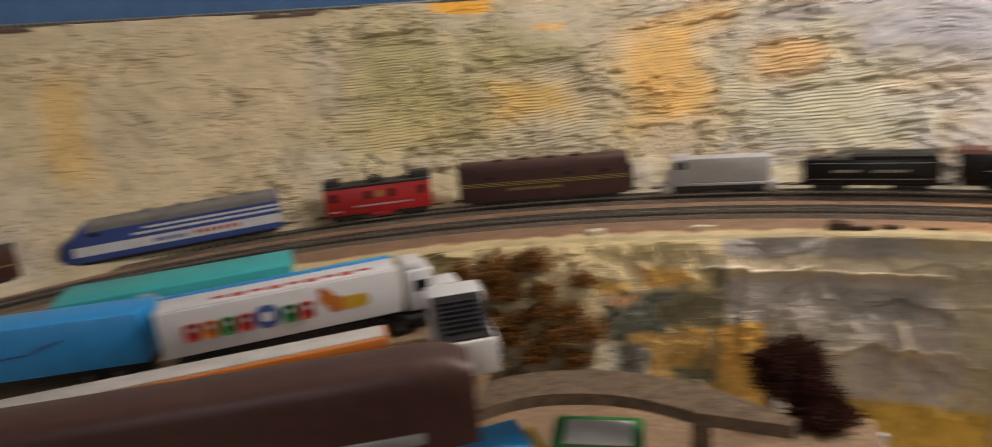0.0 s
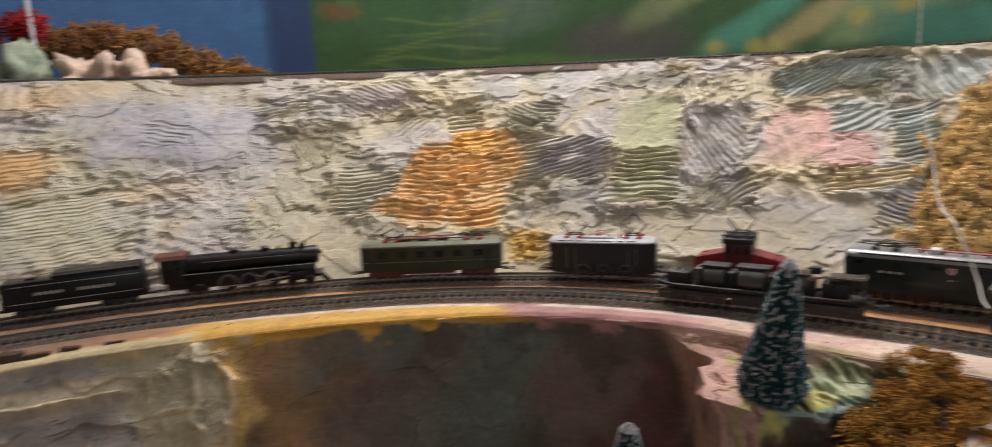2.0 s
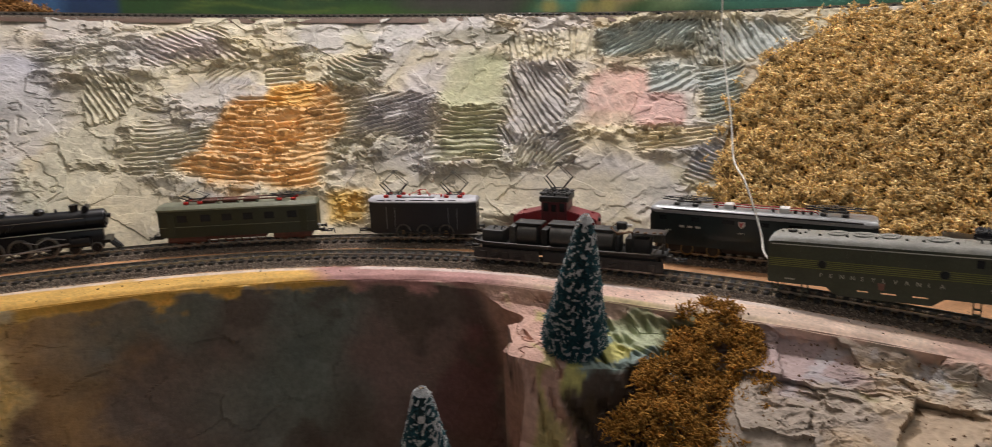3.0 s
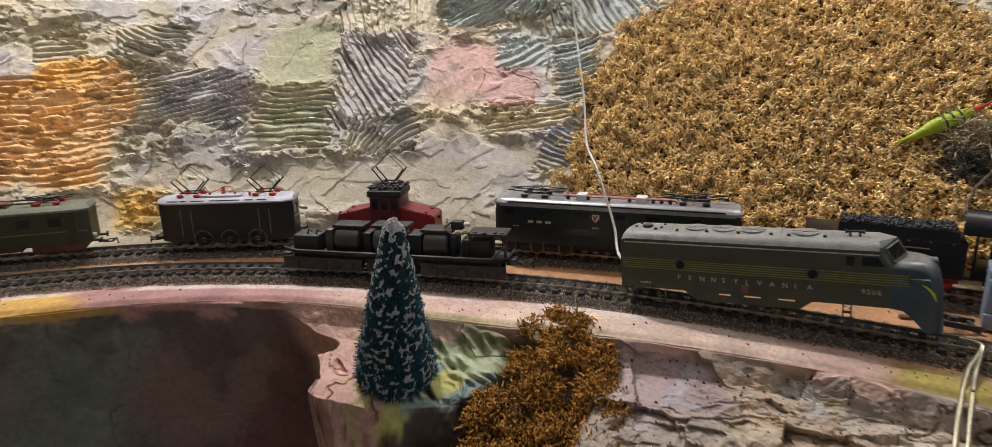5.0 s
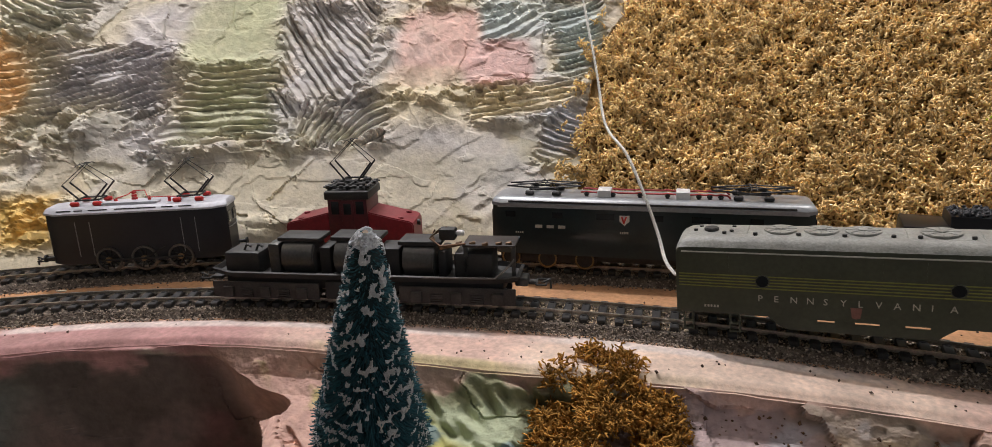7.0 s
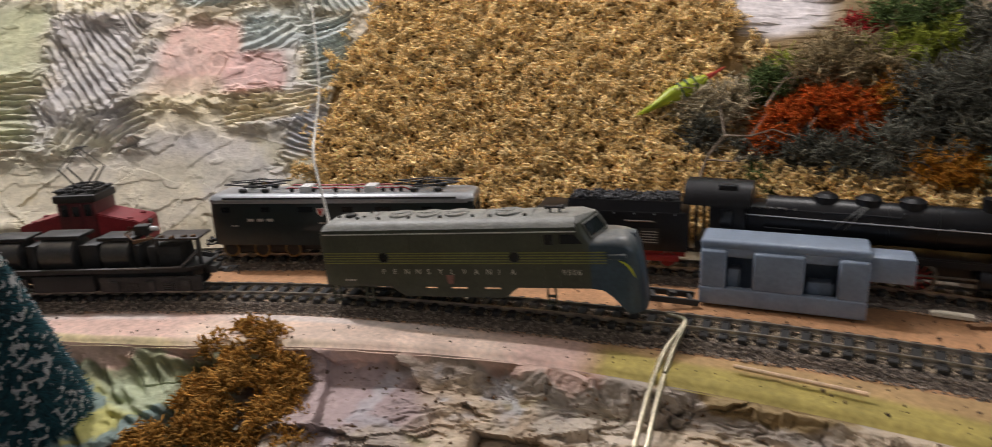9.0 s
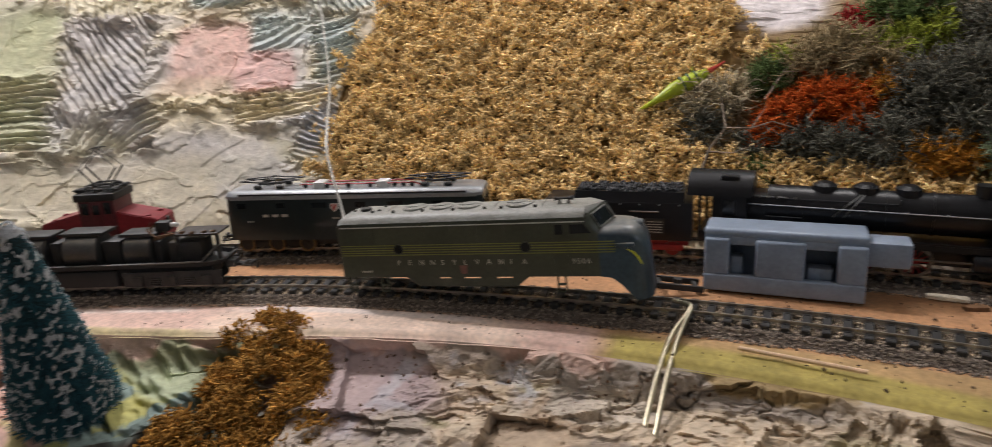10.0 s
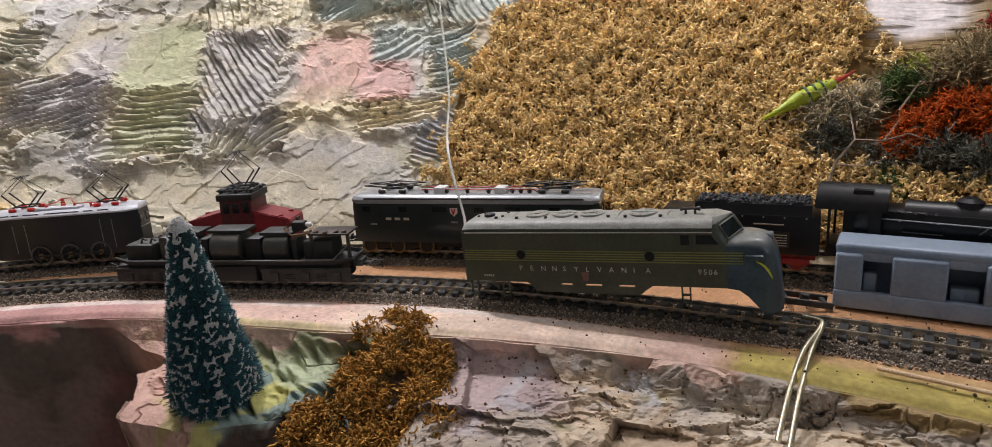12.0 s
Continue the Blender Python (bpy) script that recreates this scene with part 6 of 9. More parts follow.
    for x, y in ((-0.0925, -0.004), (-0.0905, 0.003), (-0.0775, -0.008), (-0.0740, -0.005), (-0.0735, 0.004), (-0.0620, -0.009), (-0.0415, -0.0085), (-0.0205, -0.0085), (0.0005, -0.0080), (0.0115, -0.0085), (0.0330, -0.0080)):
        part("roof_boss", rod((x, y, crown - 0.0022), (x, y, crown + 0.0008), 0.0011, 8), SOOT, t)
    for x in (-0.0660, 0.0065, 0.0370):
        part("roof_seam", tube([(x, yy, crown + 0.0004 - 0.0075 * (abs(yy) / w) ** 2.6) for yy in np.linspace(-0.0145, 0.0145, 11)], 0.00035, 4), F_ROOF, t)
    for yy in (-0.0095, 0.0095):
        part("roof_seam", tube([(-0.088, yy, crown - 0.0009), (0.037, yy, crown - 0.0009)], 0.0003, 4), F_ROOF, t)
    bm = tube([(0.0445, -0.004, crown + 0.0030), (0.0470, -0.004, crown + 0.0030), (0.0525, -0.004, crown + 0.0031), (0.0560, -0.004, crown + 0.0032)], [0.0014, 0.0007, 0.0007, 0.0016], 10)
    for x in (0.0475, 0.0530):
        rod((x, -0.004, crown - 0.0008), (x, -0.004, crown + 0.0030), 0.0009, 8, bm, r2=0.0006)
    part("horn", bm, SOOT, t)


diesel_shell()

# ---- long green electric express locomotive ----
X_GREEN = material("blackish_green_paint", (0.016, 0.026, 0.027), 0.28, vary=0.12, scale=60, coat=0.3)
RED_WIRE = material("red_wire", (0.40, 0.03, 0.03), 0.5, vary=0.1, scale=90)


def express():
    m, L = on_track(outer, 27.5, 15.6)
    h, w = L / 2, 0.0172
    t = thing("electric_locomotive", m, "long dark green electric locomotive with silver roof", "model train", "electric locomotives")
    plan = lambda z, k: [(-h, -w * 0.80 * k, z), (-h + 0.006, -w * k, z), (h - 0.006, -w * k, z), (h, -w * 0.80 * k, z), (h, w * 0.80 * k, z), (h - 0.006, w * k, z), (-h + 0.006, w * k, z), (-h, w * 0.80 * k, z)]
    part("body", loft([plan(0.010, 1), plan(0.0295, 1.0), [(p[0] * 0.993, p[1], p[2]) for p in plan(0.0440, 0.985)]]), X_GREEN, t)
    roof = [[(p[0] * f, p[1] * k, z) for p in plan(z, 1)] for z, f, k in ((0.0440, 1.000, 1.02), (0.0462, 1.000, 1.02), (0.0485, 0.99, 0.93), (0.0500, 0.965, 0.78))]
    part("roof", loft(roof), SILVER, t, "silver-grey rounded roof")
    for s in (-1, 1):
        part("rain_strip", box(-h * 0.88, h * 0.88, s * w * 0.99 - 0.0006, s * w * 0.99 + 0.0006, 0.0468, 0.0480), SOOT, t)
    # silver strip standing in for the highlight along the roof edge
    part("lower_strip", box(-h + 0.005, h - 0.005, -w - 0.0004, -w + 0.0004, 0.0434, 0.0441), SILVER, t)
    uf = box(-h + 0.012, h - 0.012, -0.0125, 0.0125, 0.0045, 0.0115, 0.001)
    part("underframe", uf, SOOT, t)
    for bx in (-0.066, 0.066):
        b = thing_part("bogie", t)
        part("sideframe", box(bx - 0.034, bx + 0.034, -0.0145, -0.0125, 0.0030, 0.0100, 0.0008), SOOT, b)
        part("sideframe", box(bx - 0.034, bx + 0.034, 0.0125, 0.0145, 0.0030, 0.0100, 0.0008), SOOT, b)
        for dx in (-0.026, 0.0, 0.026):
            wheel(b, bx + dx, 0.0066, -0.0122 - 0.0030, SOOT, GOLD)
    for s in (-1, 1):
        coupler(t, s * h, s, z=0.0065)
        buffers(t, s * (h - 0.001), s)
    bars(-0.074, -0.050, -w - 0.0003, 0.0292, 0.0022, 3, WHITE_INK, t, "side_marks")
    bars(-0.088, -0.082, -w - 0.0003, 0.0250, 0.0012, 4, WHITE_INK, t, "small_lettering")
    bars(-0.016, -0.010, -w - 0.0003, 0.0272, 0.0014, 5, WHITE_INK, t, "small_lettering")
    bars(0.028, 0.052, -w - 0.0003, 0.0290, 0.0028, 3, WHITE_INK, t, "side_marks")
    sh = bmesh.new()
    sh.faces.new([sh.verts.new(p) for p in ((-0.0165, -w - 0.0005, 0.0400), (-0.0165, -w - 0.0005, 0.0360), (-0.0132, -w - 0.0005, 0.0328), (-0.0099, -w - 0.0005, 0.0360), (-0.0099, -w - 0.0005, 0.0400))])
    badge = part("badge", sh, WHITE_PL, t, "red and white shield badge")
    for x0, lean in ((-0.0150, 0.0016), (-0.0120, -0.0016)):
        part("badge_mark", tube([(x0, -w - 0.0006, 0.0392), (x0 + lean, -w - 0.0006, 0.0345)], 0.0007, 4), RED_PL, badge)
    for x0, x1 in ((-0.095, -0.088), (-0.062, -0.055), (-0.032, -0.020), (0.004, 0.012), (0.030, 0.042), (0.066, 0.074)):
        panel("side_window", x0, x1, -w, 0.0365, 0.0405, GLASS_D, t)
    for s in (-1, 1):
        for y in (-0.0075, 0.0075):
            part("cab_window", box(s * h - 0.0006, s * h + 0.0006, y - 0.005, y + 0.005, 0.0300, 0.0400, 0.0005), GLASS_D, t)
        for y in (-0.009, 0.009):
            part("lamp", rod((s * (h - 0.001), y, 0.0180), (s * (h + 0.0012), y, 0.0180), 0.0018, 12), WHITE_PL, t)
    panto(t, -0.070, 0.0500, 0.0085, 0.026, foot=SOOT)
    panto(t, 0.068, 0.0500, 0.0085, 0.026, foot=SOOT)
    for x in (-0.066, 0.064):
        part("copper_contact", tube([(x, -0.001, 0.0545), (x + 0.0015, -0.001, 0.0585), (x + 0.003, -0.001, 0.0545)], 0.0008, 5), GOLD, t)
    xs = [-0.040, -0.022, -0.004, 0.014, 0.034, 0.041, 0.048]
    for x in xs:
        bm = rod((x, -0.006, 0.0495), (x, -0.006, 0.0530), 0.0013, 10)
        rod((x, -0.006, 0.0512), (x, -0.006, 0.0520), 0.0019, 10, bm)
        part("insulator", bm, SOOT, t)
    line = [(xs[0], -0.006, 0.0532)] + [(x + d, -0.006, 0.0532 - abs(d) * 0.12) for x in xs for d in (-0.004, 0.0, 0.004)] + [(xs[-1] + 0.006, -0.004, 0.0505)]
    part("roof_wire", tube(sorted(line), 0.0006, 5), RED_WIRE, t)
    part("roof_wire", tube([(x, y + 0.011, z) for x, y, z in sorted(line)], 0.0006, 5), RED_WIRE, t)
    for x in (-0.028, 0.024):
        part("roof_box", box(x - 0.0045, x + 0.0045, -0.009, 0.004, 0.0490, 0.0548, 0.0006), WHITE_PL, t)


express()

# ---- short black electric with pale roof and two raised collectors ----
S_BLACK = material("blue_black_paint", (0.019, 0.020, 0.023), 0.32, vary=0.12, scale=60)
HUB = material("bronze_hub", (0.30, 0.20, 0.10), 0.4, 0.7, vary=0.2, scale=90)


def box_electric():
    m, L = on_track(outer, 45.9, 38.7)
    h, w = L / 2, 0.0165
    t = thing("electric_locomotive", m, "short black electric locomotive with pale grey roof", "model train", "electric locomotives")
    plan = lambda f, k, z: [(-h * f, -w * 0.62 * k, z), (-h * f + 0.010, -w * k, z), (h * f - 0.010, -w * k, z), (h * f, -w * 0.62 * k, z), (h * f, w * 0.62 * k, z), (h * f - 0.010, w * k, z), (-h * f + 0.010, w * k, z), (-h * f, w * 0.62 * k, z)]
    part("body", loft([plan(0.985, 0.97, 0.0065), plan(0.985, 0.97, 0.0435)]), S_BLACK, t)
    part("roof", loft([plan(1.0, 1.04, 0.0435), plan(1.0, 1.04, 0.0448), plan(0.985, 0.90, 0.0470), plan(0.97, 0.70, 0.0480)]), PALE_ROOF, t, "pale grey roof")
    for x0, x1 in ((-0.053, -0.043), (-0.041, -0.035), (-0.031, -0.018), (-0.013, 0.016), (0.020, 0.028), (0.032, 0.041)):
        part("roof_slot", box(x0, x1, -w * 0.96, -w * 0.88, 0.0456, 0.0468), SOOT, t)
    part("roof_panel", box(-0.024, 0.015, -0.010, -0.002, 0.0478, 0.0500, 0.0004), PALE_ROOF, t)
    for x in (-0.042, -0.032, 0.032, 0.042):
        part("door_line", box(x, x + 0.0004, -w * 0.97 - 0.0002, -w * 0.97 + 0.0002, 0.012, 0.038), SILVER, t)
    for s in (-1, 1):
        for y in (-0.006, 0.006):
            part("cab_window", box(s * h * 0.985 - 0.0005, s * h * 0.985 + 0.0005, y - 0.0035, y + 0.0035, 0.0310, 0.0390), GLASS_D, t)
        part("handrail", tube([(s * h * 0.985, -0.010, 0.0275), (s * (h * 0.985 + 0.0012), -0.006, 0.0275), (s * (h * 0.985 + 0.0012), 0.006, 0.0275), (s * h * 0.985, 0.010, 0.0275)], 0.0004, 4), SILVER, t)
        coupler(t, s * h, s, z=0.007)
        buffers(t, s * (h - 0.002), s, 0.0105)
    for x in (-0.022, 0.003, 0.029):
        wheel(t, x, 0.0092, -w - 0.0002, SOOT, STEEL, 10)
        part("hub", rod((x, -w - 0.0020, 0.0092), (x, -w - 0.0002, 0.0092), 0.0022, 10), HUB, t)
    part("side_rod", box(-0.024, 0.031, -w - 0.0026, -w - 0.0016, 0.0085, 0.0100, 0.0003), SOOT, t)
    part("drive_rod", tube([(0.003, -w - 0.0024, 0.0092), (0.020, -w - 0.0024, 0.0175)], 0.0006, 5), SOOT, t)
    panto(t, -0.035, 0.0480, 0.0300, 0.022)
    panto(t, 0.037, 0.0480, 0.0300, 0.022)
    for x, y in ((-0.016, -0.004), (0.008, -0.004), (0.022, -0.004)):
        part("roof_insulator", rod((x, y, 0.0478), (x, y, 0.0515), 0.0012, 8), RED_PL, t)
    stack = bmesh.new()
    for k in range(3):
        rod((-0.006, 0.004, 0.0490 + k * 0.0022), (-0.006, 0.004, 0.0505 + k * 0.0022), 0.0022 - k * 0.0003, 10, stack)
    part("roof_insulator", stack, RED_PL, t)
    part("roof_wire", tube([(-0.016, -0.004, 0.0518), (-0.010, 0.002, 0.0530), (-0.006, 0.004, 0.0555), (0.002, 0.004, 0.0555), (0.004, 0.002, 0.0515), (0.008, -0.004, 0.0517), (0.022, -0.004, 0.0517), (0.030, -0.002, 0.0505)], 0.0004, 5), RED_PL, t)


box_electric()

# ---- red steeple-cab electric ----
C_RED = material("dull_crimson_paint", (0.21, 0.016, 0.024), 0.45, vary=0.15, scale=60, dust=0.12)


C_CAB = material("dark_crimson_cab", (0.085, 0.010, 0.014), 0.5, vary=0.2, scale=60, dust=0.08)


def steeple():
    m, L = on_track(outer, 36.15, 30.85)
    h, w = L / 2, 0.0150
    t = thing("steeple_cab_locomotive", m, "dull red steeple-cab electric with dark centre cab", "model train", "electric locomotives")
    for s in (-1, 1):
        bm = bmesh.new()
        prof = [(s * 0.014, 0.012), (s * h, 0.012), (s * h, 0.0290), (s * (h - 0.002), 0.0310), (s * 0.030, 0.0345), (s * 0.014, 0.0385)]
        a = [bm.verts.new((x, -w, z)) for x, z in prof]
        b = [bm.verts.new((x, w, z)) for x, z in prof]
        bm.faces.new(a)
        bm.faces.new(b[::-1])
        for k in range(6):
            bm.faces.new((a[k], a[(k + 1) % 6], b[(k + 1) % 6], b[k]))
        bmesh.ops.recalc_face_normals(bm, faces=bm.faces[:])
        bmesh.ops.bevel(bm, geom=bm.edges[:], offset=0.0008, segments=2, affect="EDGES")
        part("hood", bm, C_RED, t, "dull red sloping hood")
        for x, y in ((s * (h - 0.010), -0.010), (s * (h - 0.008), 0.008)):
            part("sand_lid", rod((x, y, 0.0318), (x, y, 0.0336), 0.0024, 12, bevel=0.0004), C_RED, t)
        part("lamp", rod((s * h, 0, 0.0270), (s * (h + 0.002), 0, 0.0270), 0.0022, 12), SOOT, t)
        part("lamp", rod((s * h, -0.010, 0.0180), (s * (h + 0.002), -0.010, 0.0180), 0.0018, 12), SOOT, t)
        coupler(t, s * h, s, z=0.007)
        buffers(t, s * h, s, 0.0105)
    part("frame", box(-h + 0.001, h - 0.001, -w, w, 0.0045, 0.0125, 0.0008), SOOT, t)
    for x in (-0.033, -0.017, 0.017, 0.033):
        axle(t, x, 0.0058, SOOT, STEEL)
    cab = part("cab", box(-0.0145, 0.0145, -w - 0.0006, w + 0.0006, 0.0120, 0.0520, 0.0006), C_CAB, t, "dark red centre cab")
    for x in (-0.0120, 0.0062):
        part("cab_window", box(x, x + 0.0058, -w - 0.0010, -w, 0.0370, 0.0465, 0.0004), GLASS_D, cab)
    part("cab_door", box(-0.0045, 0.0045, -w - 0.0012, -w, 0.0150, 0.0475, 0.0004), C_CAB, cab)
    part("cab_window", box(-0.0028, 0.0028, -w - 0.0016, -w - 0.0004, 0.0370, 0.0450, 0.0004), GLASS_D, cab)
    part("cab_roof", box(-0.0165, 0.0165, -w - 0.0016, w + 0.0016, 0.0480, 0.0540, 0.001), SOOT, cab)
    grid_ = bmesh.new()
    for y in (-0.011, -0.006, 0.006, 0.011):
        for k in range(7):
            rod((-0.016 + k * 0.005, y, 0.0565), (-0.0135 + k * 0.005, y, 0.0565), 0.0014, 8, grid_)
        tube([(-0.018, y, 0.0565), (0.018, y, 0.0565)], 0.0006, 5, grid_)
    for x in (-0.014, 0.0, 0.014):
        box(x - 0.0008, x + 0.0008, -0.012, 0.012, 0.0535, 0.0572, bm=grid_)
    part("resistor_rack", grid_, SOOT, t)
    panto(t, 0.002, 0.0560, 0.0330, 0.021, foot=SOOT)


steeple()

# ---- stripped chassis on the inner track ----
MOTOR = material("grey_metal_drum", (0.09, 0.088, 0.085), 0.38, 0.6, vary=0.15, scale=80, dust=0.2)
TUB = material("dark_grey_cast_frame", (0.015, 0.0145, 0.0145), 0.55, 0.1, vary=0.2, scale=80, dust=0.1)
TRUCK = material("dusty_black_truck", (0.040, 0.034, 0.030), 0.7, vary=0.3, scale=120, dust=0.25)
PCB = material("brown_circuit_board", (0.035, 0.027, 0.022), 0.5, vary=0.2, scale=90)
COPPER = material("copper_wire", (0.12, 0.065, 0.03), 0.5, 0.5, vary=0.2, scale=90)


def chassis():
    m, L = on_track(inner, 38.0, 25.9)
    h, w = L / 2, 0.0165
    t = thing("locomotive_chassis", m, "bare dark locomotive chassis with motor drums showing", "model train")
    tub = bmesh.new()
    plan = lambda z, f, k: [(-h * f, -w * 0.55 * k, z), (-h * f + 0.016, -w * k, z), (h * f - 0.012, -w * k, z), (h * f, -w * 0.7 * k, z), (h * f, w * 0.7 * k, z), (h * f - 0.012, w * k, z), (-h * f + 0.016, w * k, z), (-h * f, w * 0.55 * k, z)]
    loft([plan(0.0158, 0.97, 0.92), plan(0.0166, 0.98, 0.95), plan(0.0185, 1.0, 1.0), plan(0.0195, 1.0, 1.03), plan(0.0200, 0.985, 0.95), plan(0.0172, 0.97, 0.90)], tub)
    part("tub", tub, TUB, t)
    part("underframe", box(-h * 0.9, h * 0.9, -0.0105, 0.0105, 0.0080, 0.0164, 0.0008), SOOT, t)
    part("rim_wire", tube([(h * 0.42, -w - 0.0006, 0.0196), (h - 0.014, -w - 0.0006, 0.0200), (h - 0.004, -w * 0.85, 0.0290), (h - 0.003, -w * 0.75, 0.0305)], 0.0008, 6), MOTOR, t)
    for bx in (-0.062, 0.062):
        b = thing_part("bogie", t)
        fr_ = box(bx - 0.036, bx + 0.036, -0.0150, -0.0135, 0.0020, 0.0128, 0.0006)
        for dx in (-0.025, 0.0, 0.025):
            box(bx + dx - 0.0035, bx + dx + 0.0035, -0.0168, -0.0145, 0.0025, 0.0098, 0.0006, fr_)
        for dx in (-0.0125, 0.0125):
            for k in range(4):
                box(bx + dx - 0.004, bx + dx + 0.004, -0.0160, -0.0148, 0.0028 + k * 0.0015, 0.0037 + k * 0.0015, bm=fr_)
        part("sideframe", fr_, TRUCK, b)
        for dx in (-0.025, 0.0, 0.025):
            axle(b, bx + dx, 0.0058, SOOT, STEEL)
    part("tank", box(-0.022, 0.022, -0.0150, 0.0150, 0.0025, 0.0145, 0.0012), TUB, t)
    for x, ln, r, z in ((-0.040, 0.0215, 0.0115, 0.0270), (-0.003, 0.0250, 0.0125, 0.0270), (0.038, 0.0200, 0.0112, 0.0262)):
        d = part("motor_drum", rod((x - ln / 2, -0.001, z), (x + ln / 2, -0.001, z), r, 28, bevel=0.0008), MOTOR, t, "grey metal drum", smooth=False)
        part("bracket", box(x - ln / 2 - 0.003, x + ln / 2 + 0.004, -0.008, 0.010, z + r - 0.0008, z + r + 0.0018, 0.0006), TUB, d)
    for x0, x1, z1 in ((-0.060, -0.0525, 0.0365), (-0.026, -0.0185, 0.0350), (0.012, 0.026, 0.0350), (0.0500, 0.0550, 0.0340)):
        part("block", box(x0, x1, -0.0095, 0.0095, 0.0140, z1, 0.0012), MOTOR if x0 < -0.05 else TUB, t)
    part("weight", box(-0.090, -0.066, -0.011, 0.011, 0.0140, 0.0310, 0.002), SOOT, t)
    for x in (-0.078, -0.070):
        part("spring", tube([(x, -0.006, 0.031), (x + 0.002, -0.006, 0.035), (x + 0.005, -0.006, 0.0335)], 0.0008, 6), SOOT, t)
    part("gearbox", box(0.060, 0.084, -0.010, 0.010, 0.0140, 0.0330, 0.002), SOOT, t)
    part("circuit_board", box(0.066, 0.098, -0.0115, 0.0095, 0.0372, 0.0388, 0.0004), PCB, t)
    for x in (0.0675, 0.0965):
        part("board_post", box(x - 0.0012, x + 0.0012, -0.010, -0.008, 0.0180, 0.0375), MOTOR, t)
    for x, y in ((0.062, -0.0095), (0.070, -0.009), (0.078, -0.0105), (0.086, -0.009), (0.092, -0.0085)):
        part("component", rod((x, y, 0.0388), (x + 0.0035, y, 0.0396), 0.0011, 8), COPPER, t)
    part("lamp_holder", box(0.050, 0.060, -0.004, 0.004, 0.0390, 0.0460, 0.001), SOOT, t)
    part("bulb", rod((0.060, 0, 0.0430), (0.0655, 0, 0.0430), 0.0018, 12, bevel=0.0007), WHITE_PL, t, "small clear bulb")
    for k in range(3):
        part("lead", tube([(0.048 + k * 0.003, -0.004 + k * 0.003, 0.046), (0.045, -0.006 + k * 0.003, 0.041), (0.052, -0.009, 0.037 - k * 0.001), (0.068, -0.011, 0.0395)], 0.0006, 5), COPPER, t)
    part("socket", box(h - 0.004, h + 0.004, -0.005, 0.005, 0.0110, 0.0165, 0.001), MOTOR, t)
    coupler(t, h + 0.001, 1, z=0.0125)
    coupler(t, -h + 0.002, -1, z=0.0105)


chassis()

# ---- olive electric with dusty roof ----
O_GREEN = material("dark_olive_paint", (0.030, 0.035, 0.016), 0.45, vary=0.15, scale=60, dust=0.1)
O_ROOF = material("pale_olive_roof", (0.15, 0.16, 0.10), 0.6, vary=0.15, scale=60, dust=0.2)


